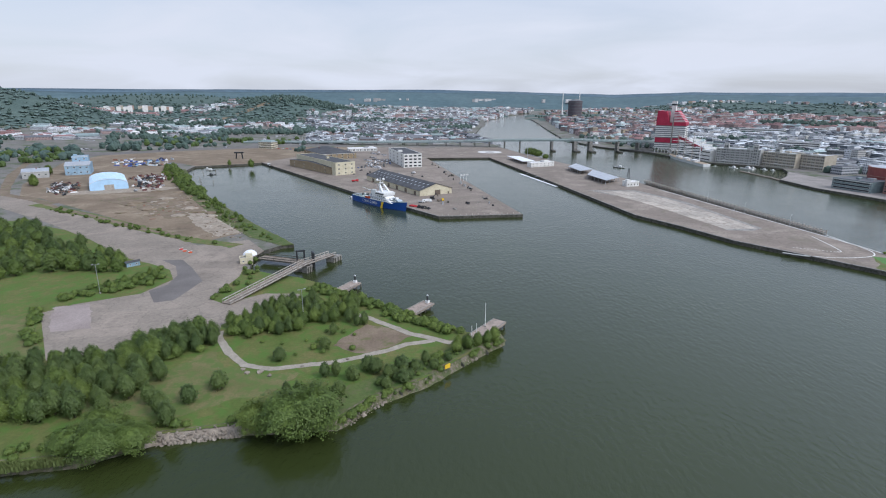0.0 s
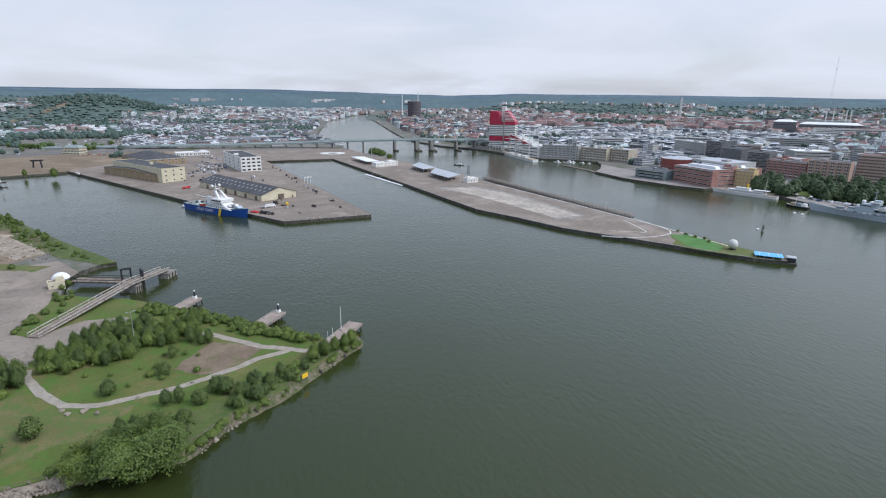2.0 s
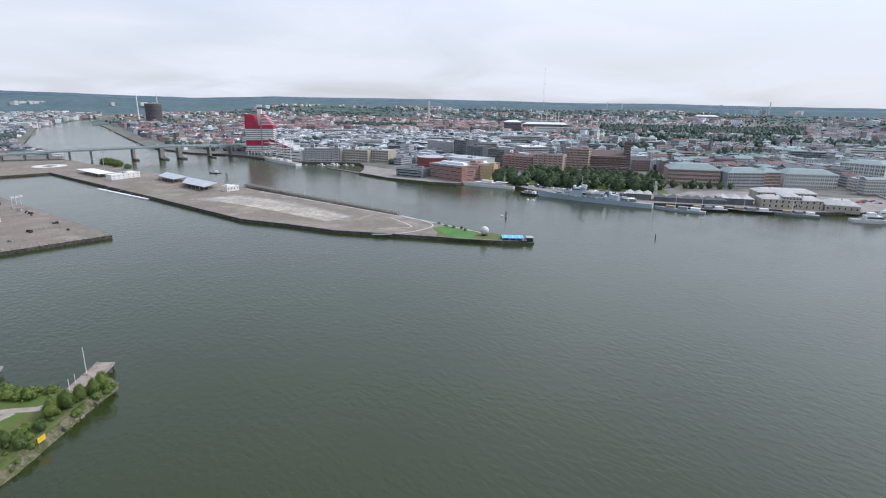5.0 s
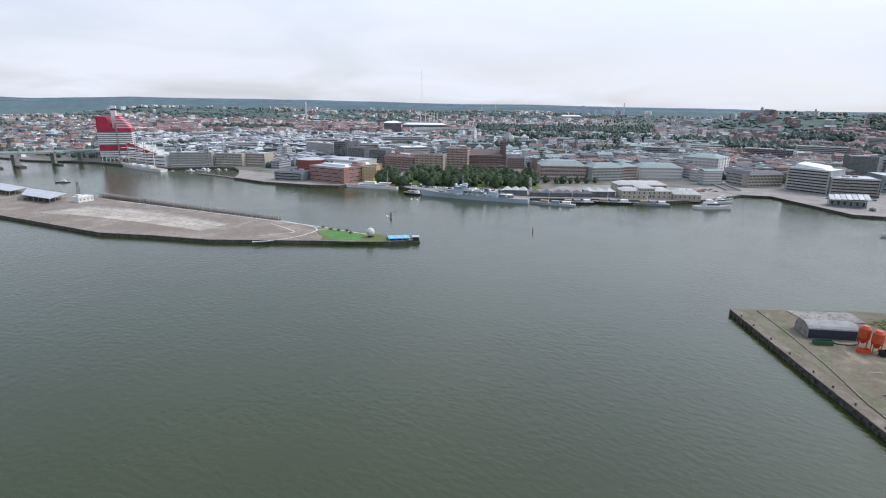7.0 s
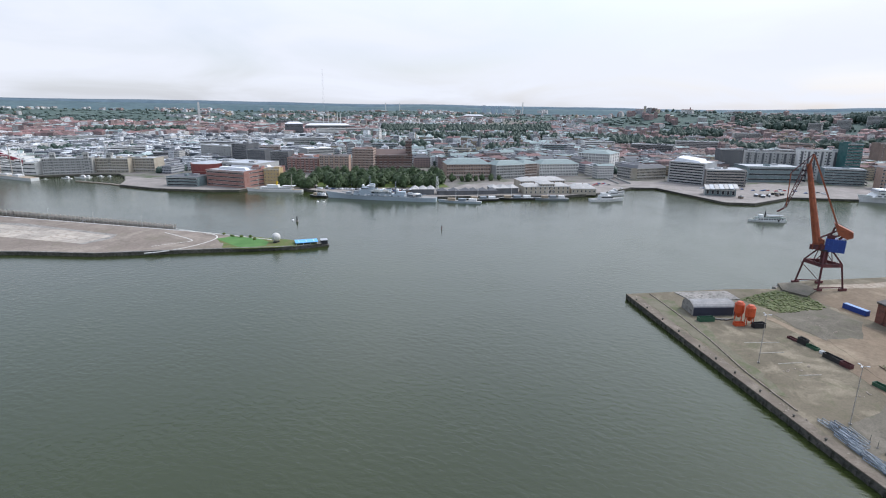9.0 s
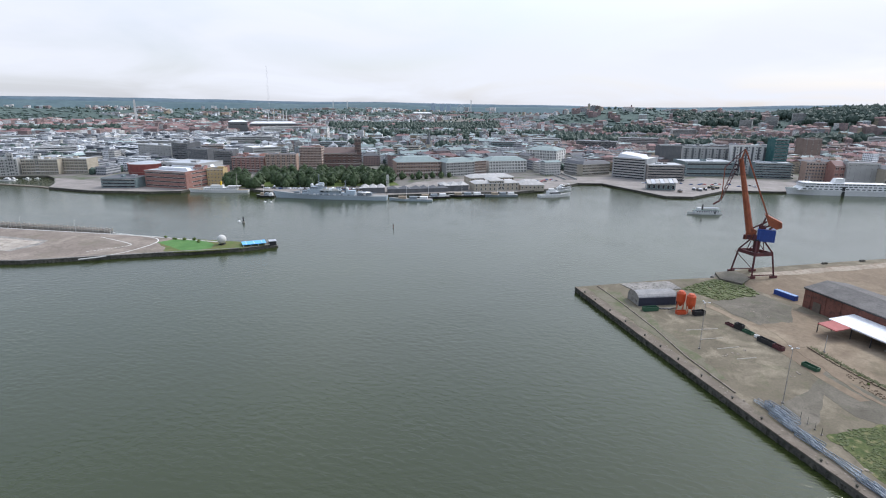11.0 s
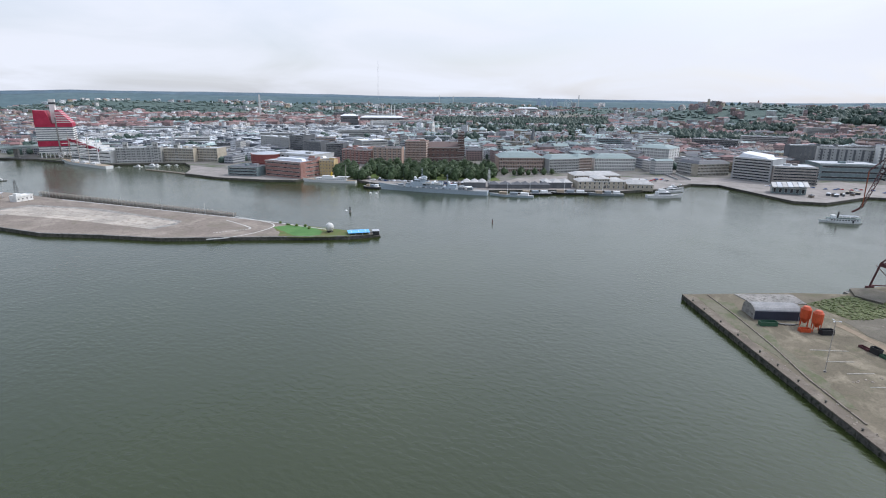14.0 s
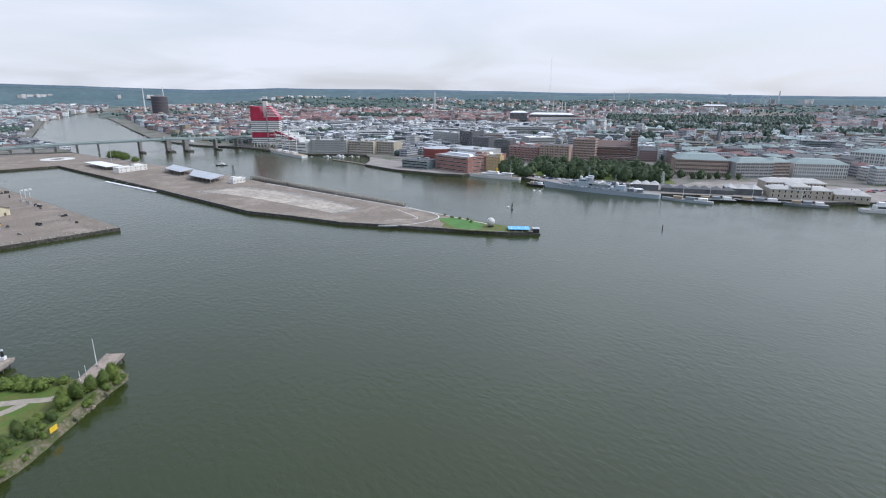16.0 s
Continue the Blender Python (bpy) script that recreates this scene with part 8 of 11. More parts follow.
# red brick shed with felt roof, and its canopy
def brick_shed():
    a, b = Vector((305.6, -75.0)), Vector((226, -129))
    d = b - a
    ln = d.length
    turn = math.degrees(math.atan2(d.y, d.x))
    ob = thing("brick_shed", "long dark red brick shed with grey felt roof", "shed", a.x, a.y, DECK, turn)
    h, w = 10.2, 26.0
    bm = bmesh.new()
    box(bm, ln / 2, w / 2, h / 2 - 0.5, ln, w, h + 1)
    wl2 = part("wall", bm, M_RBRICK, ob)
    bm = bmesh.new()
    prof = [(-0.6, h), (w / 2, h + 2.6), (w + 0.6, h), (w + 0.6, h - 0.4), (-0.6, h - 0.4)]
    v0 = [bm.verts.new((-0.5, y, z)) for y, z in prof]
    v1 = [bm.verts.new((ln + 0.5, y, z)) for y, z in prof]
    bm.faces.new(v0)
    bm.faces.new(v1[::-1])
    for i in range(5):
        j = (i + 1) % 5
        bm.faces.new((v0[j], v0[i], v1[i], v1[j]))
    bmesh.ops.recalc_face_normals(bm, faces=bm.faces)
    rf2 = part("roof", bm, surface("sun_bleached_roof_felt", (0.12, 0.113, 0.107), (0.165, 0.156, 0.146), 0.12, 1.2, 0.9, (0.1, 0.098, 0.09), 0.6, source="Object"), ob)
    for k in range(12):
        bm = bmesh.new()
        box(bm, ln * (k + 0.5) / 12, -0.12, h / 2, 0.7, 0.3, h - 0.2)
        part("pilaster", bm, M_RBRICK, wl2)
    bm = bmesh.new()
    box(bm, ln / 2, -0.25, h - 0.6, ln + 0.4, 0.5, 0.5)
    part("gutter", bm, M_STEEL, rf2)
    for k in (0, 3, 5):
        bm = bmesh.new()
        box(bm, ln * (k + 1) / 12, -0.15, 2.3, 4.2, 0.3, 4.6)
        part("door", bm, M_DOOR, wl2)
    # white canopy along the front
    cn = thing("loading_canopy", "long white loading canopy with red end along the brick shed", "canopy", a.x, a.y, DECK, turn)
    bm = bmesh.new()
    v = [bm.verts.new(p) for p in ((27, -0.3, 6.4), (27, -14, 5.4), (ln, -14, 5.4), (ln, -0.3, 6.4), (27, -0.3, 6.0), (27, -14, 4.9), (ln, -14, 4.9), (ln, -0.3, 6.0))]
    for q in ((3, 2, 1, 0), (4, 5, 6, 7), (1, 2, 6, 5), (0, 1, 5, 4), (2, 3, 7, 6), (3, 0, 4, 7)):
        bm.faces.new([v[i] for i in q])
    bmesh.ops.recalc_face_normals(bm, faces=bm.faces)
    part("roof", bm, M_WHITEROOF, cn)
    bm = bmesh.new()
    v = [bm.verts.new(p) for p in ((29, -14.1, 5.35), (29, -22, 4.7), (38, -22, 4.7), (38, -14.1, 5.35), (29, -14.1, 4.9), (29, -22, 4.25), (38, -22, 4.25), (38, -14.1, 4.9))]
    for q in ((3, 2, 1, 0), (4, 5, 6, 7), (1, 2, 6, 5), (0, 1, 5, 4), (2, 3, 7, 6)):
        bm.faces.new([v[i] for i in q])
    bmesh.ops.recalc_face_normals(bm, faces=bm.faces)
    part("red_bay_roof", bm, plain("faded_red_roof", (0.36, 0.10, 0.09), 0.7), cn, "faded red roof bay")
    for k in range(8):
        for y in (-13.6, ) + ((-21.5, ) if k == 0 else ()):
            bm = bmesh.new()
            box(bm, 29 + k * 9, y, 2.5, 0.3, 0.3, 5.0)
            part("post", bm, M_STEEL, cn)
    bm = bmesh.new()
    box(bm, 60, -1.5, 0.6, 60, 3, 1.2)
    part("loading_dock", bm, M_CONC, cn)


brick_shed()
for x, y, h in ((230.9, -23.7, 20.5), (195.0, -47.6, 20.5), (257.8, -95.3, 20)):
    pole("lamp_post", "tall rusty grey lamp mast on the quay", x, y, h, 0.17, material=M_OLDSTEEL, lamps=3, category="lamp", group="quay lamp masts")
pole("fence_post", "thin pale post on the gravel", 247.2, -71.3, 7.4, 0.15, group="quay posts")


def stack_frame(x, y, ln, w, turn, material, label):
    """A bundle of gangway frames lying flat."""
    ob = thing("gangway_frame", label, "frame", x, y, DECK + 0.25, turn, "stored gangway frames")
    for s in (-1, 1):
        bm = bmesh.new()
        bar(bm, (-ln / 2, s * w / 2, 0.2), (ln / 2, s * w / 2, 0.2), 0.22)
        bar(bm, (-ln / 2, s * w / 2, 0.95), (ln / 2, s * w / 2, 0.95), 0.15)
        part("side_rail", bm, material, ob)
    n = max(2, int(ln / 1.7))
    rung = one_mesh("rung", lambda b: (bar(b, (0, -w / 2, 0.2), (0, w / 2, 0.2), 0.18), bar(b, (0, -w / 2, 0.2), (0, -w / 2, 0.95), 0.14), bar(b, (0, w / 2, 0.2), (0, w / 2, 0.95), 0.14)), [material])
    for i in range(n + 1):
        share("rung", rung, ob, pose(-ln / 2 + ln * i / n, 0, 0))


M_FRAMEBLUE = plain("grey_blue_painted_steel", (0.115, 0.15, 0.195), 0.5, 0.3)
M_FRAMEPALE = plain("pale_blue_painted_steel", (0.21, 0.245, 0.275), 0.5, 0.3)
FRAMES = random.Random(8)
for i, (x, y, ln) in enumerate(((190, -45.4, 8), (187.4, -47.4, 8), (185.2, -44.2, 9), (179.4, -47.6, 8), (172.6, -49.8, 7), (163.4, -56.8, 8), (154.6, -61.4, 8), (188.2, -42.6, 11), (186.6, -44.8, 11), (184.2, -46.6, 9), (181, -45.4, 10), (177.6, -48.0, 10), (174.5, -51.0, 9), (170.4, -51.8, 10), (166.2, -54.6, 10), (161.4, -57.6, 10), (156.8, -60.6, 10), (152, -63.8, 10))):
    stack_frame(x + FRAMES.uniform(-0.4, 0.4), y + FRAMES.uniform(-0.4, 0.4), ln, FRAMES.uniform(1.3, 2.1), 34 + FRAMES.uniform(-9, 9), (M_FRAMEBLUE, M_FRAMEPALE)[i % 2], "blue-grey steel gangway frame lying on the quay")
rnd = random.Random(5)
for k in range(34):
    p = Vector((291, 36)).lerp(Vector((150, -59)), rnd.random()) + Vector((0.55, -0.83)) * rnd.uniform(1.2, 4)
    ob = thing("debris", "small heap of stones and timber at the quay edge", "debris", p.x, p.y, DECK, rnd.uniform(0, 180), "quay debris")
    for j in range(2):
        s = rnd.uniform(0.4, 1.0)
        share("stone", rnd.choice(STONES), ob, Matrix.LocRotScale((rnd.uniform(-0.8, 0.8), rnd.uniform(-0.6, 0.6), 0.1), Euler((0, 0, rnd.random() * 6)), (s, s, s * 0.7)))
for k in range(12):
    p = Vector((291, 36)).lerp(Vector((147, -61)), (k + rnd.uniform(0.2, 0.8)) / 12) + Vector((0.55, -0.83)) * 0.8
    ob = thing("bollard", "rusty mooring bollard on the quay edge", "bollard", p.x, p.y, DECK, 0, "quay bollards")
    bm = bmesh.new()
    tube(bm, (0, 0, 0), (0, 0, 0.7), 0.3, 0.26)
    part("stem", bm, M_WALLC, ob)
    bm = bmesh.new()
    tube(bm, (0, 0, 0.7), (0, 0, 0.95), 0.45, 0.36)
    part("head", bm, M_WALLC, ob)
for k in range(5):
    p = Vector((402, -106)).lerp(Vector((470, -205)), k / 4)
    ob = thing("mooring_block", "dark mooring block at the far quay edge", "bollard", p.x - 1.5, p.y, DECK, -55, "far quay blocks")
    bm = bmesh.new()
    box(bm, 0, 0, 0.5, 4, 1.6, 1.2, taper=0.8)
    part("block", bm, M_WALLC, ob)

bm = bmesh.new()
BEAM = [(297.2, 24.6), (273.7, 9.7), (245.5, -6.3), (220.8, -18.2), (196, -33.5)]
for p, q in zip(BEAM, BEAM[1:]):
    p, q = Vector((*p, DECK + 0.22)), Vector((*q, DECK + 0.22))
    n = max(1, round((q - p).length / 7))
    for k in range(n):
        bar(bm, p.lerp(q, (k + 0.02) / n), p.lerp(q, (k + 0.97) / n), 0.5, 0.42)
obj("timber_beam", bm, M_WOOD, "old grey timber beam along the quay", "beam", "structure")
bm = bmesh.new()
rub = random.Random(9)
for k in range(90):
    c = Vector((227, -75)).lerp(Vector((206, -83)), rub.random()) + Vector((rub.uniform(-1.2, 1.2), rub.uniform(-1.8, 1.8)))
    z = rub.uniform(0.15, 0.45)
    box(bm, c.x, c.y, DECK + 0.15, z * 1.6, z, z, rub.uniform(0, 180), taper=0.7)
obj("rubble_strip", bm, M_GRAVEL, "strip of pale broken concrete beside the kerb", "rubble", "stuff")

# low rubble kerb between the yard and the gravel, and a short mesh fence
KERB = [(249.5, -66), (236, -72.3), (223, -80.3), (213.5, -87.5)]
kerb = thing("low_kerb", "broken concrete kerb between yard and gravel", "kerb")
rnd = random.Random(21)
for p, q in zip(KERB, KERB[1:]):
    p, q = Vector(p), Vector(q)
    n = int((q - p).length / 2.4)
    for k in range(n):
        c = p.lerp(q, (k + 0.5) / n)
        bm = bmesh.new()
        box(bm, 0, 0, 0.25, 2.2 + rnd.uniform(-0.3, 0.1), 0.6, 0.6)
        ob = part("kerb_stone", bm, M_GRAVEL, kerb)
        ob.matrix_basis = pose(c.x, c.y, DECK + rnd.uniform(-0.1, 0.1), rnd.uniform(-4, 4), 0, math.degrees(math.atan2((q - p).y, (q - p).x)) + rnd.uniform(-5, 5))
fence = thing("mesh_fence", "short grey mesh fence at the gravel", "fence")
for k in range(6):
    p = Vector((208, -85)).lerp(Vector((217, -97)), k / 5)
    rod(fence, "post", M_STEEL, (p.x, p.y, DECK), (p.x, p.y, DECK + 2.0), 0.06, 0.06)
for z in (0.3, 1.1, 1.9):
    rod(fence, "rail", M_STEEL, (208, -85, DECK + z), (217, -97, DECK + z), 0.04, 0.04)
for x, y in ((186, -51), (183.4, -52.4), (180.6, -53.8), (178, -55)):
    pole("fence_post", "thin dark post beside the drive", x, y, 2.6, 0.08, material=M_STEEL, group="quay posts")
# raised crane footing
bm = bmesh.new()
prism(bm, [(331, -51), (346, -57), (357, -50), (349, -38.5), (336, -40)], DECK - 0.5, DECK + 1.1)
obj("crane_footing", bm, M_STAIN, "raised concrete footing under the crane", "footing", "structure")
for x, y, s in ((228, -33, 1.6), (232, -37, 1.3), (236, -41, 1.2), (218, -55, 1.0), (222, -58, 1.2), (296, -47, 1.2), (288, -50, 1.1), (282, -56, 1.4), (163.5, -62.5, 1.7)):
    ob = thing("rubble_pile", "small dark heap of rubble on the asphalt", "rubble", x, y, DECK, x * 7 % 180, "rubble on the quay")
    for j in range(3):
        k = s * rnd.uniform(0.5, 1.0)
        share("stone", rnd.choice(STONES), ob, Matrix.LocRotScale((rnd.uniform(-1, 1) * s, rnd.uniform(-0.8, 0.8) * s, 0.05), Euler((0, 0, rnd.random() * 6)), (k, k, k * 0.6)))

# boulders and a small shelter on the headland
for x, y, k in ((-73, 178.5, 2.2), (-70.5, 176, 2.6), (-66, 176.5, 3.0), (-62, 174, 2.2), (-52, 181, 1.6), (-36, 187, 1.8)):
    ob = thing("meadow_boulder", "pale grey boulder beside the footpath", "boulder", x, y, DECK + 0.1, x * 11 % 180, "boulders on the meadow")
    share("stone", STONES[int(k * 3) % 5], ob, Matrix.LocRotScale((0, 0, 0.2), Euler((0, 0, 1)), (k, k * 0.8, k * 0.6)))
ob = thing("garden_shelter", "small reddish wooden shelter among the trees", "shelter", -125, 174, DECK, 20)
bm = bmesh.new()
box(bm, 0, 0, 1.1, 3.4, 2.4, 2.2)
part("wall", bm, M_DOOR, ob)
bm = bmesh.new()
v = [bm.verts.new(q) for q in ((-2, -1.5, 2.2), (2, -1.5, 2.2), (2, 1.5, 2.2), (-2, 1.5, 2.2), (-2, 0, 3.2), (2, 0, 3.2))]
for q in ((0, 1, 5, 4), (2, 3, 4, 5), (1, 2, 5), (3, 0, 4), (3, 2, 1, 0)):
    bm.faces.new([v[i] for i in q])
part("roof", bm, M_CRANE, ob)

# slope stones where the bank is bare
rnd = random.Random(33)
for k in range(75):
    u = rnd.random()
    p = Vector((-87, 138.5)).lerp(Vector((-60, 144.6)), u)
    o = rnd.uniform(-0.3, 2.6)
    q = rnd.uniform(0.9, 2.0)
    share("stone", rnd.choice(STONES), rip, Matrix.LocRotScale((p.x + 0.22 * o, p.y - 0.97 * o, 2.9 - 0.95 * o), Euler((rnd.random() * 3, rnd.random() * 3, rnd.random() * 6)), (q, q, q * 0.8)))


PARK_EDGE = [(503, 465), (538, 396), (578, 338), (602, 296), (660, 345), (640, 400), (590, 470), (540, 530)]
# ---- promenades on the south bank ----
M_PROM = surface("pale_pinkish_paving", (0.22, 0.20, 0.18), (0.31, 0.28, 0.255), 0.05, 0.8, 0.9, (0.22, 0.20, 0.18), 0.62)
PROM_A = [(719, 92), (729, 66), (652, -11), (660, -39), (728, -78), (747, -140), (800, -240), (850, -250), (850, -60), (785, 0), (800, 60), (780, 130), (735, 160)]
patch("promenade_point", PROM_A, 1, M_PROM, "pale paved promontory by the canal mouth", "pavement")
PROM_B = [(472, 736), (442, 691), (417.5, 664), (419.5, 600), (441, 531), (459, 504.5), (477, 504.5), (503, 443), (498, 410), (495, 392), (529, 279), (549, 253), (573, 221), (611, 153), (647, 123), (715, 97), (735, 160), (690, 250), (640, 290), (600, 290), (540, 390), (500, 470), (520, 520), (480, 620)]
patch("promenade_opera", PROM_B, 1, M_PROM, "pale paved quay before the opera and museum ships", "pavement")
patch("park_lawn", PARK_EDGE, 2, M_GRASS, "green lawn of the riverside park", "grass")
patch("basin_pavement", [(113, 1085), (139, 974), (176, 850), (60, 1000), (-20, 1080)], 3, M_QUAY, "paved ground at the bridge foot", "pavement")

# ---- bridge ----
M_BRIDGE = surface("green_grey_bridge_steel", (0.32, 0.38, 0.365), (0.40, 0.46, 0.44), 0.1, 1.0, 0.6, metal=0.2, source="Object")
BRIDGE = [(-420, 1165, 5.5), (-97, 1128, 10), (42, 1112, 13.5), (129, 1080, 18), (210, 1056, 20.5), (265, 1042, 22), (330, 1036, 21), (430, 1060, 18), (560, 1090, 12)]
ob = thing("river_bridge", "long green-grey steel road bridge on concrete piers", "bridge")
for p, q in zip(BRIDGE, BRIDGE[1:]):
    bm = bmesh.new()
    bar(bm, p, q, 17, 0.9)
    part("deck", bm, M_BRIDGE, ob)
    for s in (-1, 1):
        d = (Vector(q) - Vector(p)).normalized()
        off = Vector((-d.y, d.x, 0)) * (s * 7.5)
        bm = bmesh.new()
        bar(bm, Vector(p) + off - Vector((0, 0, 1.4)), Vector(q) + off - Vector((0, 0, 1.4)), 0.5, 2.2)
        part("girder", bm, M_BRIDGE, ob)
        bm = bmesh.new()
        bar(bm, Vector(p) + off * 1.1 + Vector((0, 0, 1.2)), Vector(q) + off * 1.1 + Vector((0, 0, 1.2)), 0.15, 0.9)
        part("railing", bm, M_BRIDGE, ob)


def bridge_height(x):
    for p, q in zip(BRIDGE, BRIDGE[1:]):
        if p[0] <= x <= q[0]:
            k = (x - p[0]) / (q[0] - p[0])
            return [p[i] + (q[i] - p[i]) * k for i in range(3)]
    return BRIDGE[-1]


for x in list(range(-400, 180, 29)):
    bx, by, bz = bridge_height(x)
    for s in (-4, 4):
        bm = bmesh.new()
        box(bm, bx + s * 0.3, by + s, (bz - 2 + 0) / 2, 1.6, 1.6, bz - 2)
        part("column", bm, M_CONC, ob)
for x, w in ((210, 5), (252, 9), (280, 9), (330, 5), (372, 4)):
    bx, by, bz = bridge_height(x)
    bm = bmesh.new()
    box(bm, bx, by, (bz - 5) / 2, w * 0.7, 16, bz + 1)
    pr = part("pier", bm, M_CONC, ob)
    bm = bmesh.new()
    box(bm, bx, by - 16, 1.0, w * 1.1, 26, 3.4)
    part("pier_fender", bm, M_WALLC, pr)
for x in (246, 286):
    bx, by, bz = bridge_height(x)
    bm = bmesh.new()
    box(bm, bx, by - 7, bz + 2.2, 4, 4, 5)
    part("bridge_cabin", bm, M_BRIDGE, ob)
for x in range(-380, 420, 34):
    bx, by, bz = bridge_height(x)
    rod(ob, "lamp_mast", M_GALV, (bx, by - 7.8, bz), (bx, by - 7.8, bz + 8), 0.18, 0.1)


# ---- the red and white tower ----
def red_tower():
    ob = thing("red_striped_tower", "tall red and white banded office tower by the river", "building", 418, 1006, DECK, -32)
    w, d = 50.0, 34.0
    st = 3.35
    glass = facade("white_banded_glass", (0.66, 0.65, 0.63), (0.52, 0.51, 0.49), st, 90, (0.10, 0.11, 0.12), 1.0, 0.5, 0.02)
    red = surface("signal_red_cladding", (0.34, 0.02, 0.05), (0.43, 0.032, 0.07), 0.1, 1.2, 0.5, source="Object")
    white = M_WREND
    bm = bmesh.new()
    box(bm, 0, 0, 30.5, w - 1, d - 1, 45)
    part("core", bm, plain("tower_glass_grey", (0.16, 0.17, 0.18), 0.25), ob)
    for k in range(14):
        z = 9 + k * st
        bm = bmesh.new()
        box(bm, 0, 0, z, w, d, 1.75)
        part("storey_band", bm, red if k in (3, 4, 5) or k > 11 else white, ob)
    for k in (3, 4, 12):
        bm = bmesh.new()
        box(bm, 0, 0, 9 + k * st + st / 2, w - 0.4, d - 0.4, st)
        part("red_storey", bm, red, ob)
    bm = bmesh.new()
    vs = [bm.verts.new((x, y, z)) for y in (-d / 2 + 0.1, d / 2 - 0.1) for x, z in ((-w / 2, 53), (-3, 53), (-5, 60), (-9, 73), (-w / 2 + 0.5, 74))]
    bm.faces.new(vs[:5])
    bm.faces.new(vs[5:][::-1])
    for i in range(5):
        bm.faces.new((vs[(i + 1) % 5], vs[i], vs[5 + i], vs[5 + (i + 1) % 5]))
    bmesh.ops.recalc_face_normals(bm, faces=bm.faces)
    part("red_crown", bm, red, ob)
    bm = bmesh.new()
    vs = [bm.verts.new((x, y, z)) for y in (-d / 2 + 0.3, d / 2 - 0.3) for x, z in ((4, 53), (w / 2, 53), (w / 2 - 1, 55), (9, 74), (4, 74))]
    bm.faces.new(vs[:5])
    bm.faces.new(vs[5:][::-1])
    for i in range(5):
        bm.faces.new((vs[(i + 1) % 5], vs[i], vs[5 + i], vs[5 + (i + 1) % 5]))
    bmesh.ops.recalc_face_normals(bm, faces=bm.faces)
    cr = part("striped_crown", bm, red, ob)
    for k in range(7):
        bm = bmesh.new()
        z = 55.5 + k * 2.6
        xr = w / 2 - 0.9 - (z - 55) * 0.79
        box(bm, (4 + xr) / 2, 0, z, xr - 4, d + 0.2, 1.0)
        part("white_stripe", bm, white, cr)
    bm = bmesh.new()
    box(bm, 0, 0, 68, 7, 12, 30)
    part("lift_shaft", bm, M_WREND, ob)
    bm = bmesh.new()
    tube(bm, (0, 0, 83), (0, 0, 86), 5, 5, 12)
    part("lookout", bm, M_STEEL, ob)
    bm = bmesh.new()
    box(bm, 0, 0, 88.5, 8, 8, 4.6)
    part("top_cabin", bm, white, ob)
    for i in range(9):
        for s in (-1, 1):
            bm = bmesh.new()
            box(bm, -w / 2 + 2 + i * (w - 4) / 8, s * (d / 2 - 1.5), 3.5, 1.3, 1.3, 9)
            part("column", bm, white, ob)
    bm = bmesh.new()
    box(bm, 3.5, -d / 2 - 0.3, 36, 2.0, 1.0, 54)
    part("lift_slot", bm, M_CONC, ob)


red_tower()
M_REDB = surface("orange_red_brick", (0.30, 0.165, 0.135), (0.37, 0.21, 0.175), 0.15, 1.2, 0.85, (0.25, 0.10, 0.075), 0.6, source="Object")
M_PINKB = surface("pinkish_brown_brick", (0.34, 0.24, 0.19), (0.42, 0.305, 0.245), 0.12, 1.2, 0.85, (0.28, 0.18, 0.13), 0.6, source="Object")
M_GREYST = surface("grey_stone", (0.33, 0.328, 0.31), (0.43, 0.425, 0.40), 0.12, 1.2, 0.85, source="Object")
M_BEIGE = surface("beige_render", (0.38, 0.335, 0.26), (0.47, 0.42, 0.335), 0.12, 1.2, 0.85, source="Object")
M_GLASSG = surface("grey_green_glass_cladding", (0.14, 0.19, 0.195), (0.20, 0.255, 0.26), 0.2, 1.0, 0.2, source="Object")
M_DKGREY = surface("dark_grey_cladding", (0.10, 0.105, 0.11), (0.15, 0.155, 0.16), 0.15, 1.0, 0.6, source="Object")
M_TEALG = surface("teal_glass_cladding", (0.03, 0.10, 0.10), (0.05, 0.14, 0.135), 0.15, 1.0, 0.2, source="Object")
M_VERD = ROOFS[1]
M_REDT = ROOFS[0]
M_PFELT = ROOFS[3]
M_DFELT = ROOFS[2]
for k in range(5):
    a_, b_ = Vector((415, 962 - k * 22)), Vector((419, 941 - k * 22))
    building("terrace_office", "stepped white office wing with red slanting trim", a_, b_, 26, 27 - 2.6 * k, 7 - k, 1, M_WREND, M_PFELT, "flat", win=(20.5, 1.5), group="riverside terraces")
bm = bmesh.new()
bar(bm, (413.6, 965, 34), (417.6, 880, 20), 0.8, 5.0)
obj("slanting_trim", bm, plain("crimson_trim", (0.34, 0.025, 0.05), 0.5), "red slanting trim along the stepped offices", "trim", "structure")
building("merchant_house", "pale stone hotel with twin towers at the marina", (424, 846), (470, 806), 22, 22, 6, 14, M_GREYST, M_PFELT, "flat", group="riverside offices")
building("merchant_house", "pale stone office block at the marina", (478, 812), (500, 770), 24, 20, 5, 12, M_BEIGE, M_PFELT, "flat", group="riverside offices")
building("merchant_house", "cream office block behind the plaza", (505, 790), (524, 745), 26, 20, 5, 13, M_BEIGE, M_PFELT, "flat", group="riverside offices")
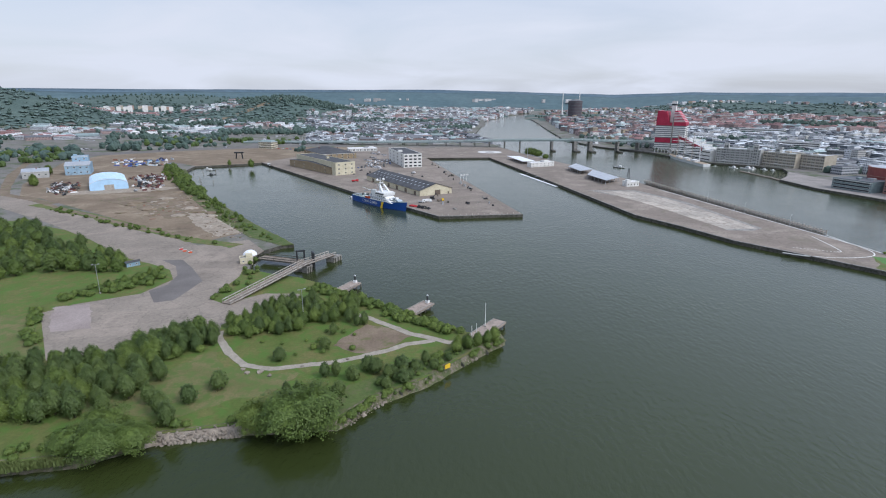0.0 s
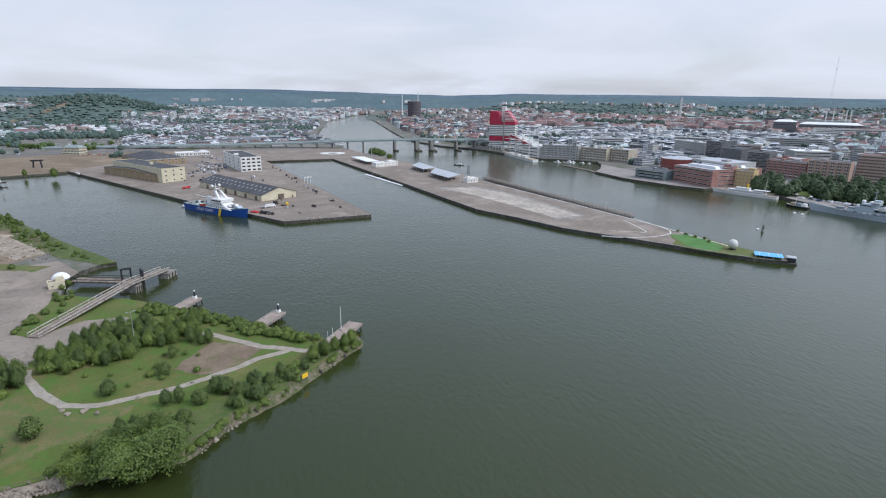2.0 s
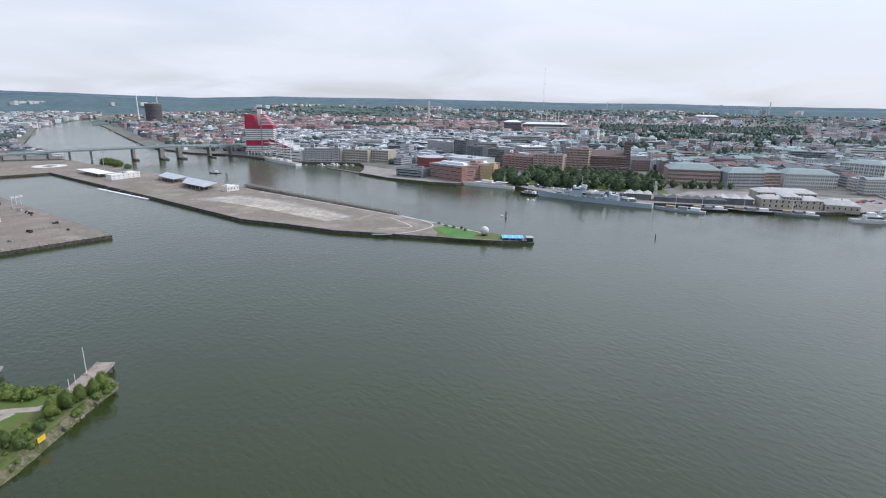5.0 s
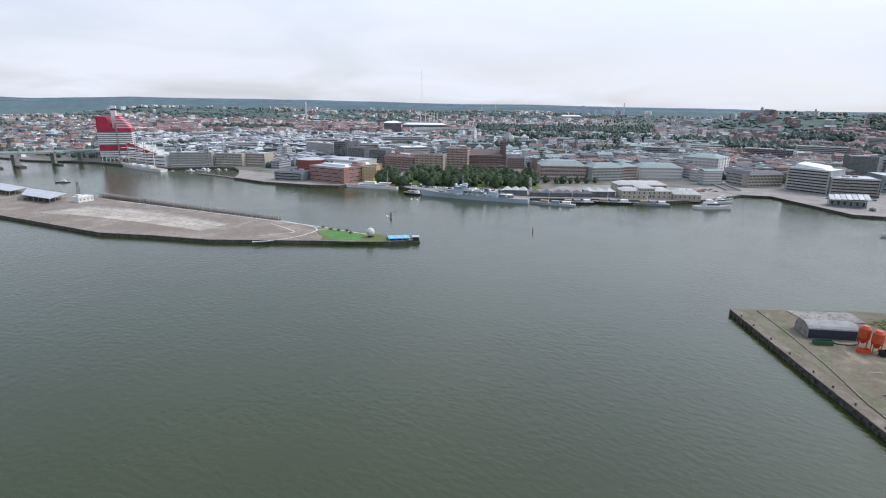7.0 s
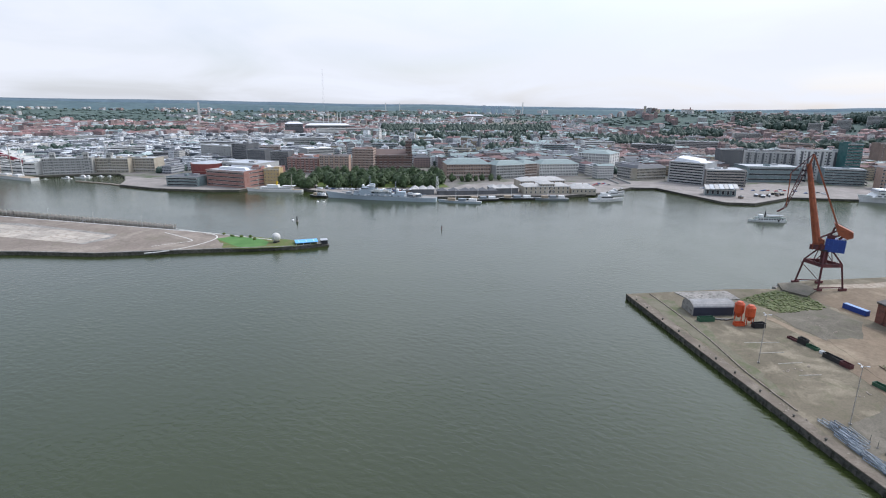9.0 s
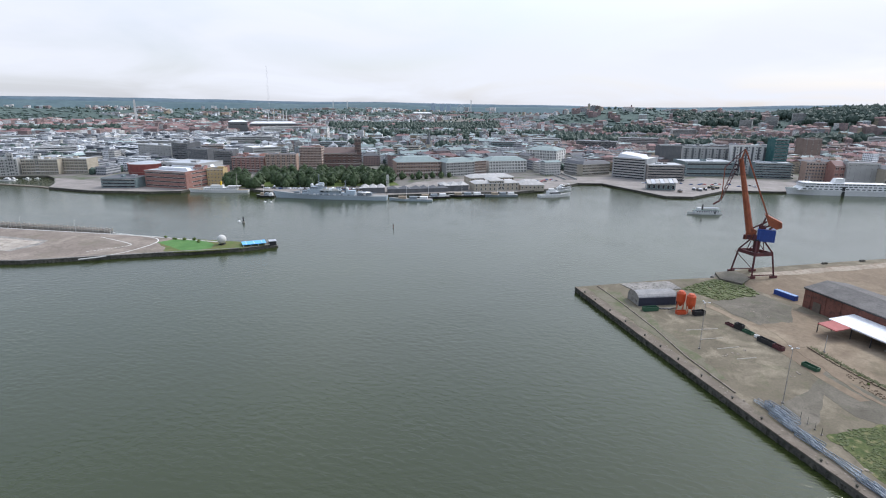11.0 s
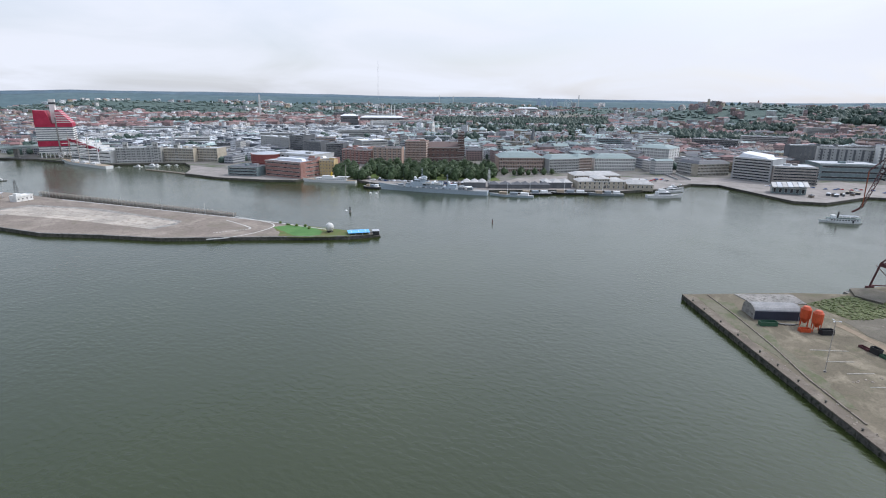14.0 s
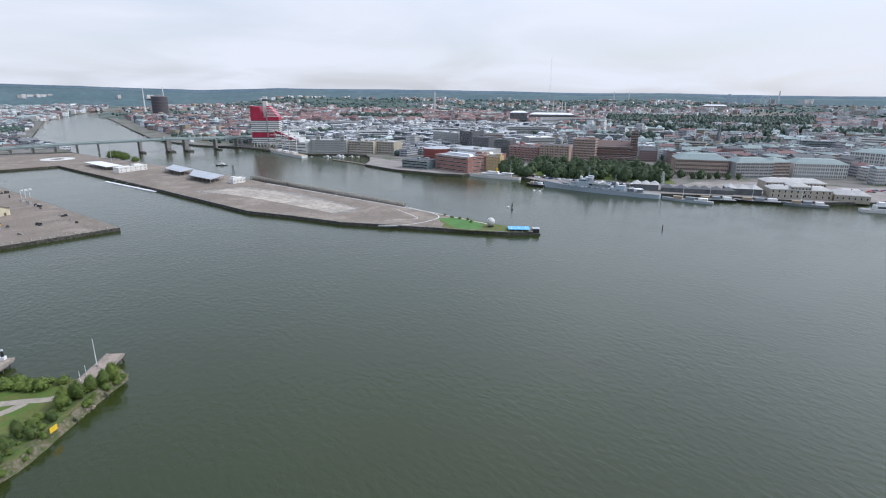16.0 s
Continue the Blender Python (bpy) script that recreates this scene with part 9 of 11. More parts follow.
for a, b, h in (((432, 839), (437, 835), 28), ((462, 812), (467, 808), 28), ((486, 797), (489, 791), 26)):
    building("stair_tower", "slim pale stone tower of the hotel front", a, b, 6, h, 6, 1, M_GREYST, M_PFELT, "flat", group="riverside towers")
# opera house
building("opera_hall", "large orange-red opera house with grey flat roofs", (466, 566), (470, 506), 76, 19.5, 4, 1, M_REDB, M_SHEET, "flat", win=(57, 1.3), ends=2)
for k in range(3):
    bm = bmesh.new()
    box(bm, 0, 0, 1.4, 44, 7, 2.8, taper=0.9)
    obj("roof_lantern", bm, M_WHITEROOF, "long white rooflight on the opera house", "rooflight", group="opera rooflights").matrix_basis = pose(484 + k * 20, 537 + k * 1.5, DECK + 19.8, 0, 0, -86)
building("opera_foyer", "low glass-fronted foyer of the opera house", (438, 604), (452, 565), 40, 11, 3, 1, M_GLASSG, M_DFELT, "flat", win=(39, 1.8))
M_DRUM = surface("deep_red_cladding", (0.22, 0.062, 0.055), (0.29, 0.088, 0.076), 0.1, 1.0, 0.6, source="Object")
ob = thing("opera_stage_tower", "deep red drum of the opera house with a low roof", "building", 496, 597, DECK, 0)
FOOTPRINTS.append((Vector((496, 597)), Vector((1, 0)), 28, 28))
bm = bmesh.new()
tube(bm, (0, 0, -0.5), (0, 0, 24), 20, 21, 32)
dm = part("wall", bm, M_DRUM, ob)
for z in (8, 14, 23.4):
    bm = bmesh.new()
    tube(bm, (0, 0, z), (0, 0, z + 0.7), 21.3, 21.3, 32)
    part("band", bm, M_REDB, dm)
bm = bmesh.new()
tube(bm, (0, 0, 24.1), (0, 0, 26), 20, 6, 32)
part("roof", bm, M_SHEET, ob)
building("opera_wing", "grey metal roofed rear wing of the opera house", (500, 576), (504, 520), 44, 25, 4, 10, M_GREYST, M_SHEET, "flat", win=(4.4, 1.6))
building("yellow_house", "tall narrow yellow waterside house", (503, 507), (511, 489), 15, 20, 5, 5, surface("strong_yellow_render", (0.46, 0.34, 0.17), (0.53, 0.40, 0.21), 0.15, 1, 0.85, source="Object"), M_DFELT, "flat", win=(1.3, 1.5))
building("brick_warehouse_tall", "tall orange brick warehouse beside the opera", (494, 518), (500, 508), 18, 22, 6, 3, M_REDB, M_DFELT, "flat", win=(1.6, 1.6))
# waterfront row south of the park
building("brick_insurance_house", "long pinkish brick palace with green copper roof", (676, 337), (712, 286), 40, 20, 4, 20, M_PINKB, M_VERD, "hip", 6, ends=1)
building("stone_palace", "grey stone office palace with green copper roof", (706, 275), (741, 245), 30, 19, 5, 13, M_GREYST, M_VERD, "hip", 5, ends=1)
building("brown_palace", "brown brick house with green roof", (746, 250), (766, 235), 28, 19, 5, 8, M_PINKB, M_VERD, "hip", 4, ends=1)
building("white_palace", "white stone office palace with green copper roof", (770, 232), (806, 184), 34, 17.5, 4, 18, M_WREND, M_VERD, "hip", 5, ends=1)
M_PALEROOF = surface("pale_sheet_metal_roof", (0.40, 0.39, 0.37), (0.50, 0.49, 0.465), 0.15, 1.2, 0.6, (0.38, 0.36, 0.34), 0.6, source="Object")
building("customs_house", "two-storey beige former customs house on the quay", (594, 196), (626, 151), 20, 9.0, 2, 16, M_BEIGE, M_PALEROOF, "hip", 2.6, win=(1.6, 2.6), ends=1)
building("customs_house_centre", "taller beige middle part of the customs house", (605, 181), (615, 166.5), 22, 12.0, 2, 6, M_BEIGE, M_PALEROOF, "hip", 2.4, win=(1.5, 3.0), ends=1)
building("customs_annex", "low beige annex with pale roof on the quay", (625, 149), (637, 123), 26, 6.5, 1, 9, M_BEIGE, M_PALEROOF, "hip", 4.0, win=(1.6, 2.2))
building("quay_hall", "beige hall with pale roof behind the customs house", (632, 214), (668, 168), 24, 10, 2, 14, M_BEIGE, M_PALEROOF, "hip", 3.0)
building("white_block", "large white stone block beside the canal", (893, 206), (885, 154), 46, 27, 6, 14, M_WREND, M_VERD, "hip", 4, ends=1)
building("classical_house", "long pale classical house by the canal mouth", (797, 100), (834, 66), 17, 16, 4, 18, M_BEIGE, M_DFELT, "hip", 4, ends=1)
building("classical_house", "pale grey classical house by the canal mouth", (823, 131), (799, 101), 16, 15.5, 4, 14, M_GREYST, M_DFELT, "hip", 4, ends=1)
building("banded_office", "curved white and glass banded office block", (800, 60), (784, 15), 40, 28, 8, 1, surface("pale_grey_banded_front", (0.33, 0.335, 0.33), (0.41, 0.41, 0.40), 0.1, 1.0, 0.7, source="Object"), M_WHITEROOF, "flat", win=(44, 1.9), ends=0)
building("banded_office", "grey-brown banded office block", (780, 13), (794, -33), 38, 21, 6, 1, surface("grey_brown_banded_front", (0.25, 0.225, 0.20), (0.32, 0.285, 0.255), 0.1, 1.0, 0.7, source="Object"), M_PFELT, "flat", win=(46, 1.9), ends=1)
building("glass_pavilion", "low glass pavilion on the quay promontory", (697, 10), (702, -22), 14, 7, 1, 10, M_GLASSG, M_SHEET, "flat", win=(2.6, 4.4))
ob = thing("slanted_roof", "white slanting roof storey on the curved office block", "roof", 804, 36, DECK + 28.3, -110)
bm = bmesh.new()
v = [bm.verts.new(p) for p in ((-17, -9, 0), (20, -9, 0), (20, 12, 0), (-17, 12, 0), (-13, -8, 5.5), (17, -8, 2.0), (17, 11, 4.5), (-13, 11, 7.0))]
for q in ((3, 2, 1, 0), (4, 5, 6, 7), (0, 1, 5, 4), (1, 2, 6, 5), (2, 3, 7, 6), (3, 0, 4, 7)):
    bm.faces.new([v[i] for i in q])
part("shell", bm, M_WHITEROOF, ob)
ob = thing("pavilion_roof", "slanting ribbed grey roof over the glass pavilion", "roof", 702, -6, DECK + 7.2, -81)
for k in range(7):
    bm = bmesh.new()
    x0 = -17 + k * 5
    v = [bm.verts.new((x0 + dx, y, z + 0.35 * k)) for y, z in ((-8, 0), (9, 3.2)) for dx, z in ((0, z), (4.6, z), (4.6, z + 0.6), (0, z + 0.6))]
    for q in ((3, 2, 1, 0), (4, 5, 6, 7), (0, 1, 5, 4), (1, 2, 6, 5), (2, 3, 7, 6), (3, 0, 4, 7)):
        bm.faces.new([v[i] for i in q])
    part("roof_panel", bm, M_SHEET if k % 2 else M_PALEROOF, ob)
laid = [(906, 208), (868, 176), (815, 146), (745, 108)]
ribbon("canal_road", laid, 13, 2.2, M_DARKASPH, "grey road along the canal", "road")
for o in (-8, 8):
    bm = bmesh.new()
    for p, q in zip(laid, laid[1:]):
        n = (Vector(q) - Vector(p)).normalized()
        bar(bm, (p[0] - n.y * o, p[1] + n.x * o, DECK + 0.9), (q[0] - n.y * o, q[1] + n.x * o, DECK + 0.9), 0.9, 2.2)
    obj("canal_parapet", bm, M_GREYST, "grey stone parapet along the canal road", "wall", "structure")
building("podium_block", "long grey glass podium building", (858, -36), (886, -103), 40, 20.5, 3, 1, M_GLASSG, M_PFELT, "flat", win=(66, 2.4), ends=1)
ob = building("apartment_slab", "white and brown apartment slab above the podium", (935, -34), (942, -100), 16, 36, 9, 20, M_GREYST, M_DFELT, "flat", win=(1.8, 1.6), ends=1)
for k in range(7):
    bm = bmesh.new()
    box(bm, 66.4 * (k + 0.5) / 7, -0.2, 18.0, 2.6, 0.5, 33.8)
    part("stair_bay", bm, M_DKGREY, ob, "dark glazed stair bay")
ob = building("apartment_slab", "white apartment slab with dark window bays", (928, -101), (938, -158), 16, 41, 10, 17, M_WREND, M_DFELT, "flat", win=(1.8, 1.6), ends=1)
for k in range(7):
    bm = bmesh.new()
    box(bm, 57.9 * (k + 0.5) / 7, -0.2, 20.5, 2.6, 0.5, 38.5)
    part("stair_bay", bm, M_DKGREY, ob, "dark glazed stair bay")
building("office_slab", "long dark grey office slab behind the apartments", (1010, 0), (1060, -110), 18, 33, 9, 28, M_DKGREY, M_PFELT, "flat", win=(2.6, 1.6), ends=1)
building("teal_tower", "dark teal glass tower", (915, -154), (922, -173), 20, 53, 14, 1, M_TEALG, M_DFELT, "flat", win=(18, 1.4), ends=1)
building("glass_office", "green-grey glass office with banded windows", (882, -128), (888, -175), 26, 21, 6, 1, M_GLASSG, M_PFELT, "flat", win=(46, 1.6), ends=1)
building("brown_tower", "tall plain brown brick building", (1122, -233), (1135, -262), 22, 45, 12, 3, surface("plain_brown_brick", (0.20, 0.15, 0.125), (0.26, 0.20, 0.165), 0.12, 1.2, 0.85, source="Object"), M_DFELT, "flat", win=(1.3, 1.4), ends=1)
building("brick_offices", "brown brick offices with large windows", (862, -186), (868, -212), 16, 26, 6, 7, M_PINKB, M_DFELT, "flat", win=(2.4, 2.2), ends=1)
building("red_gable_house", "narrow bright red gabled building", (852, -216), (857, -229), 20, 24, 3, 2, M_REDB, M_REDT, "gable", 6, ends=0)
building("grey_block", "large plain grey-brown warehouse block", (852, -230), (862, -268), 26, 27.5, 6, 9, M_GREYST, M_DFELT, "flat", win=(1.4, 1.4), ends=1)
building("ochre_block", "long ochre stone palace on the quay", (845, -270), (864, -332), 30, 22, 5, 20, M_BEIGE, M_DFELT, "hip", 4, ends=1)
M_BRBRICK = surface("dull_brown_brick", (0.13, 0.083, 0.07), (0.18, 0.115, 0.097), 0.15, 1.5, 0.9, (0.1, 0.068, 0.06), 0.58, source="Object")
building("brick_hall", "long dark brown brick hall with tall end tower", (708, 481), (744, 432), 30, 24, 3, 12, M_BRBRICK, ROOFS[4], "gable", 8)
building("brick_hall_tower", "dark brown brick tower", (738, 440), (743, 432), 9, 46, 6, 2, M_BRBRICK, M_DFELT, "flat", ends=1)
building("apartment_tower", "reddish apartment building with stepped balconies", (682, 502), (695, 472), 24, 34, 9, 8, M_PINKB, M_REDT, "flat", ends=1)
building("brick_apartments", "brown brick apartment block above the park", (633, 526), (653, 487), 22, 26, 7, 10, M_PINKB, M_DFELT, "flat")
building("brick_apartments", "reddish brick apartment block with balconies", (627, 582), (638, 532), 20, 21, 6, 11, M_REDB, M_DFELT, "flat")
building("grey_offices", "dark grey office block behind the opera", (672, 747), (673, 714), 30, 34, 9, 1, M_DKGREY, M_PFELT, "flat", win=(30, 1.5))
building("grey_offices", "dark blue-grey office block", (649, 687), (653, 653), 24, 28, 8, 10, M_DKGREY, M_DFELT, "flat", win=(2.2, 1.4))
building("grey_offices", "dark office block with pale bands", (635, 623), (645, 596), 24, 28, 8, 1, M_DKGREY, M_DFELT, "flat", win=(26, 1.4))
building("grey_offices", "long grey office building", (690, 845), (685, 763), 28, 27, 7, 18, M_GREYST, M_PFELT, "flat", win=(2.2, 1.4))
building("red_low_block", "low red-brown block with pale top floor", (655, 597), (661, 562), 22, 22, 6, 9, M_REDB, M_PFELT, "flat", win=(2.0, 1.4))
building("parking_house", "low long grey building with bright white roof", (765, 661), (811, 637), 40, 22, 5, 1, M_GREYST, M_WHITEROOF, "flat", win=(48, 1.4))
# canopies and stalls on the museum quay
for x, y, w, d, tn, lb, mt in ((541, 300, 27, 18, -58, "pale tensile tent roof on the quay", M_PALEROOF), (556, 268, 40, 12, -58, "long dark low shed on the quay", M_DFELT), (575, 240, 34, 12, -56, "long dark low shed on the quay", M_DFELT), (598, 224, 34, 24, -55, "pale pleated market roof on the quay", M_PALEROOF)):
    ob = thing("quay_shelter", lb, "shelter", x, y, DECK, tn, "quay shelters")
    bm = bmesh.new()
    box(bm, 0, 0, 3.2 if mt is M_PALEROOF else 2.2, w - 2, d - 2, 6.6 if mt is M_PALEROOF else 4.6)
    part("wall", bm, M_DKGREY, ob)
    for k in range(3):
        bm = bmesh.new()
        x0 = -w / 2 + k * w / 3
        e = 6.4 if mt is M_PALEROOF else 4.4
        v = [bm.verts.new(p) for p in ((x0, -d / 2, e), (x0 + w / 3, -d / 2, e), (x0 + w / 3, d / 2, e), (x0, d / 2, e), (x0 + w / 6, 0, e + 3.4))]
        for i in range(4):
            bm.faces.new((v[i], v[(i + 1) % 4], v[4]))
        bm.faces.new((v[3], v[2], v[1], v[0]))
        part("roof_bay", bm, mt, ob)
# the spiral viewing tower on the quay: leaning lattice gangway
lattice("leaning_mast", "white lattice gantry beside the quay tent", 548, 285, 20, 3, 1.4, M_WHITE)
# gas holder, towers, chimneys on the skyline
ob = thing("gas_holder", "huge brown round gas holder tower", "tower", 668 * 0.9, 2817 * 0.9, DECK, 0)
bm = bmesh.new()
tube(bm, (0, 0, -2), (0, 0, 80), 31, 31, 28)
gs = part("cylinder", bm, surface("brown_steel_plates", (0.085, 0.074, 0.082), (0.115, 0.1, 0.108), 0.05, 0.3, 0.8, source="Object"), ob)
for k in range(6):
    bm = bmesh.new()
    tube(bm, (0, 0, 8 + k * 13), (0, 0, 9.4 + k * 13), 32, 32, 28)
    part("walkway_ring", bm, M_DKGREY, gs)
bm = bmesh.new()
tube(bm, (0, 0, 80), (0, 0, 86), 31, 12, 28)
part("cap", bm, M_DKGREY, ob)
for x, y, h, r, lb in ((632, 2950, 118, 3.2, "pale power station chimney on the skyline"), (722, 2960, 122, 3.2, "pale power station chimney on the skyline")):
    ob = thing("chimney", lb, "chimney", x, y, DECK, 0, "skyline chimneys")
    bm = bmesh.new()
    tube(bm, (0, 0, 0), (0, 0, h), r, r * 0.6, 10)
    part("shaft", bm, M_WREND, ob)


M_TOWERB = surface("pale_blue_grey_glass", (0.34, 0.42, 0.50), (0.42, 0.50, 0.58), 0.05, 0.4, 0.3, source="Object")


def slim_tower(turn, far, top, w, material, label, name="tower_block", d=None):
    x, y = bearing(turn, far)
    z = rise(x, y)
    ob = thing(name, label, "tower", x, y, z - 2, turn, "skyline towers")
    bm = bmesh.new()
    box(bm, 0, 0, (top - z) / 2, w, d or w, top - z + 2)
    bd = part("shaft", bm, material, ob)
    bm = bmesh.new()
    box(bm, 0, 0, top - z + 2, w * 0.6, (d or w) * 0.6, 3)
    part("roof_box", bm, M_GALV, bd)


slim_tower(-39.4, 2700, 112, 8, M_WREND, "slim pale church-like tower on the skyline")
for k, (tn, w) in enumerate(((-67.3, 16), (-68.2, 18), (-68.9, 16))):
    slim_tower(tn, 4000, 112 + k * -4, 30, M_TOWERB, "tall glass hotel tower on the skyline")
slim_tower(-71.2, 4100, 134, 7, M_WREND, "thin free-fall tower of a fairground", d=7)
slim_tower(-57.2, 3700, 120, 5, M_WREND, "thin light mast of a stadium")
slim_tower(-58.6, 3700, 118, 5, M_WREND, "thin light mast of a stadium")
slim_tower(-83.0, 2500, 110, 10, M_BEIGE, "square stone water tower on a hill")
slim_tower(-87.0, 2500, 106, 5, M_RBRICK, "thin brick chimney on a hill", "chimney")
for tn in (31, 30.2, 29.3, 28.1, 27.2, 26.0, 24.9, 24.2):
    slim_tower(tn, 2750, 48 + (tn * 7) % 9, 17, M_WREND, "white apartment tower below the wooded hill", d=14)
for k in range(12):
    slim_tower(31.5 - k * 0.5 + (k * 7 % 3) * 0.12, 2900 + (k * 53) % 160, 46 + (k * 5) % 9, 20 + (k * 3) % 9, (M_BEIGE, M_WREND, M_PINKB)[k % 3], "pale apartment block below the wooded hill", d=14)
slim_tower(22.9, 2700, 62, 70, M_DKGREY, "large grey apartment slab below the hill", d=16)
# arena and stadium beyond the station
for (tn, far), w, dp, h, wall, lb in (((-48.0, 2010), 62, 50, 36, M_DKGREY, "dark arena with a shallow white roof"), ((-51.3, 2120), 165, 50, 27, M_DKGREY, "dark stadium stand with a pale roof edge"), ((-53.2, 2040), 215, 24, 19, M_BEIGE, "long beige stone building beyond the railway"), ((-66.2, 3300), 120, 60, 22, M_GREYST, "wide hall with a bright white roof")):
    c = Vector(bearing(tn, far))
    side = Vector((c[1], -c[0])).normalized()
    building("arena" if dp > 30 else "long_building", lb, c - side * w / 2, c + side * w / 2, dp, h, 2, 1, wall, M_WHITEROOF if dp > 30 else M_PFELT, "hip" if dp > 30 else "flat", 6, win=(w * 0.9, 2.2), ground=rise(*c))
for tn in (-50.9, -51.4, -52.3, -52.6):
    slim_tower(tn, 2150, 76, 3, M_WREND, "white light mast of the stadium", "light_mast")
# fairground wheel
wx, wy = bearing(-70.2, 4050)
ob = thing("ferris_wheel", "small white fairground wheel on the skyline", "wheel", wx, wy, rise(wx, wy), -70)
bm = bmesh.new()
for i in range(24):
    a0, a1 = 2 * math.pi * i / 24, 2 * math.pi * (i + 1) / 24
    bar(bm, (28 * math.cos(a0), 0, 34 + 28 * math.sin(a0)), (28 * math.cos(a1), 0, 34 + 28 * math.sin(a1)), 3.0)
part("rim", bm, M_WHITE, ob)
for i in range(8):
    a0 = math.pi * i / 8
    bm = bmesh.new()
    bar(bm, (-28 * math.cos(a0), 0, 34 - 28 * math.sin(a0)), (28 * math.cos(a0), 0, 34 + 28 * math.sin(a0)), 0.7)
    part("spoke", bm, M_WHITE, ob)
for s in (-12, 12):
    bm = bmesh.new()
    bar(bm, (s, 0, 0), (0, 0, 34), 2.0)
    part("stand_leg", bm, M_WHITE, ob)
# church spires
for x, y, h in ((1013, 432, 46), (964, 412, 40)):
    ob = thing("church_tower", "stone church tower with dark spire", "church", x, y, DECK, 30, "church towers")
    bm = bmesh.new()
    box(bm, 0, 0, h * 0.3, 9, 9, h * 0.62)
    part("tower", bm, M_BEIGE, ob)
    bm = bmesh.new()
    tube(bm, (0, 0, h * 0.6), (0, 0, h), 5, 0.3, 8)
    part("spire", bm, M_DKGREY, ob)
# tv mast
lattice("tv_mast", "very thin tall lattice broadcasting mast on the ridge", *bearing(-51.0, 4350), 330, 12, 5, M_GALV, 0, 40, "mast")
# leaning pale blue tower at the far end of the quay
ob = thing("leaning_tower", "pale blue-white leaning angular tower by the water", "tower", 1184, -411, DECK, -109)
bm = bmesh.new()
v = [bm.verts.new(p) for p in ((0, -8, 0), (16, -8, 0), (16, 8, 0), (0, 8, 0), (9, -5, 84), (23, -5, 92), (23, 5, 92), (9, 5, 84))]
for q in ((3, 2, 1, 0), (4, 5, 6, 7), (0, 1, 5, 4), (1, 2, 6, 5), (2, 3, 7, 6), (3, 0, 4, 7)):
    bm.faces.new([v[i] for i in q])
sh = part("shaft", bm, plain("pale_blue_metal", (0.52, 0.62, 0.70), 0.35, 0.2), ob)
bm = bmesh.new()
box(bm, 22, 0, 8, 34, 26, 16)
part("base_hall", bm, M_GLASSG, ob)


# larger blocks that stand out of the inner city
MID = ((-33, 1250, 70, 15, 4, 1), (-36.5, 1120, 60, 13, 3, 2), (-41, 1350, 90, 16, 4, 0), (-45, 1150, 62, 18, 5, 3), (-49, 1450, 110, 17, 4, 0), (-52, 1900, 120, 22, 5, 1), (-55, 1850, 130, 24, 5, 0), (-57, 1150, 56, 22, 6, 4),
       (-61, 1300, 64, 21, 5, 2), (-64.5, 1020, 50, 22, 6, 5), (-67, 1350, 70, 20, 5, 1), (-70.5, 1200, 58, 22, 6, 3), (-75, 1150, 66, 24, 6, 4), (-79, 1300, 70, 23, 6, 1), (-84, 1180, 84, 27, 8, 2), (-88, 1320, 90, 28, 8, 0),
       (-92, 1800, 70, 30, 9, 0), (-97, 2050, 36, 32, 9, 0), (-99, 2080, 36, 32, 9, 0), (-101, 2110, 36, 32, 9, 0), (-96, 1500, 60, 22, 6, 3), (-103, 1350, 64, 22, 6, 5), (-107, 1700, 60, 24, 7, 1), (-51.5, 2650, 250, 22, 4, 1), (-47.2, 2600, 70, 30, 6, 2), (-38, 2350, 150, 18, 4, 3), (-43, 2450, 120, 20, 5, 1), (-30, 1750, 110, 14, 3, 1))
for tn, far, w, h, n, k in MID:
    c = Vector(bearing(tn, far))
    side = Vector((c[1], -c[0])).normalized()
    side = (Matrix.Rotation(radians((tn * 37) % 40 - 20), 2) @ side)
    wall, word = ((M_GREYST, "grey"), (M_WREND, "white"), (M_DKGREY, "dark grey"), (M_PINKB, "brown brick"), (M_GLASSG, "green glass"), (M_BEIGE, "beige"))[k]
    building("mid_block", word + " office block with banded windows above the roofs", c - side * w / 2, c + side * w / 2, 22, h, n, 1, wall, (M_PFELT, M_DFELT)[k % 2], "flat", win=(w * 0.94, 1.7), ends=1, group="city blocks", ground=rise(*c))

# ---- streets of houses: the near ones as things ----
RIVER_SOUTH = SOUTH[:36]
PARK = [(500, 470), (537, 392), (577, 335), (600, 290), (660, 345), (640, 400), (590, 470), (540, 540)]
KEEP = [PARK, [(540, 300), (600, 200), (650, 120), (735, 160), (700, 250), (720, 330), (690, 420), (640, 520), (560, 560), (480, 560)], [(1105, -222), (1180, -222), (1180, -280), (1105, -280)], [(1090, -370), (1170, -370), (1170, -440), (1090, -440)], [(850, -180), (960, -180), (960, -340), (850, -340)], PROM_A, PROM_B, [(425, 1045), (370, 1010), (410, 835), (470, 795), (540, 760), (560, 800), (470, 1000)], [(420, 620), (520, 600), (600, 520), (640, 545), (600, 680), (480, 740), (420, 700)],
        [(590, 230), (680, 345), (830, 260), (840, 190), (720, 90), (630, 120)], [(780, 140), (860, 60), (850, -50), (780, -60), (640, -20), (720, 80)], [(840, -30), (960, 0), (960, -180), (940, -320), (840, -330)],
        [(880, 215), (940, 210), (940, 150), (880, 150)], [(590, 530), (660, 440), (700, 350), (740, 400), (700, 520), (640, 570)], [(780, 135), (850, 135), (850, 50), (780, 50)], [(1000, 10), (1090, 0), (1090, -130), (1000, -120)]]
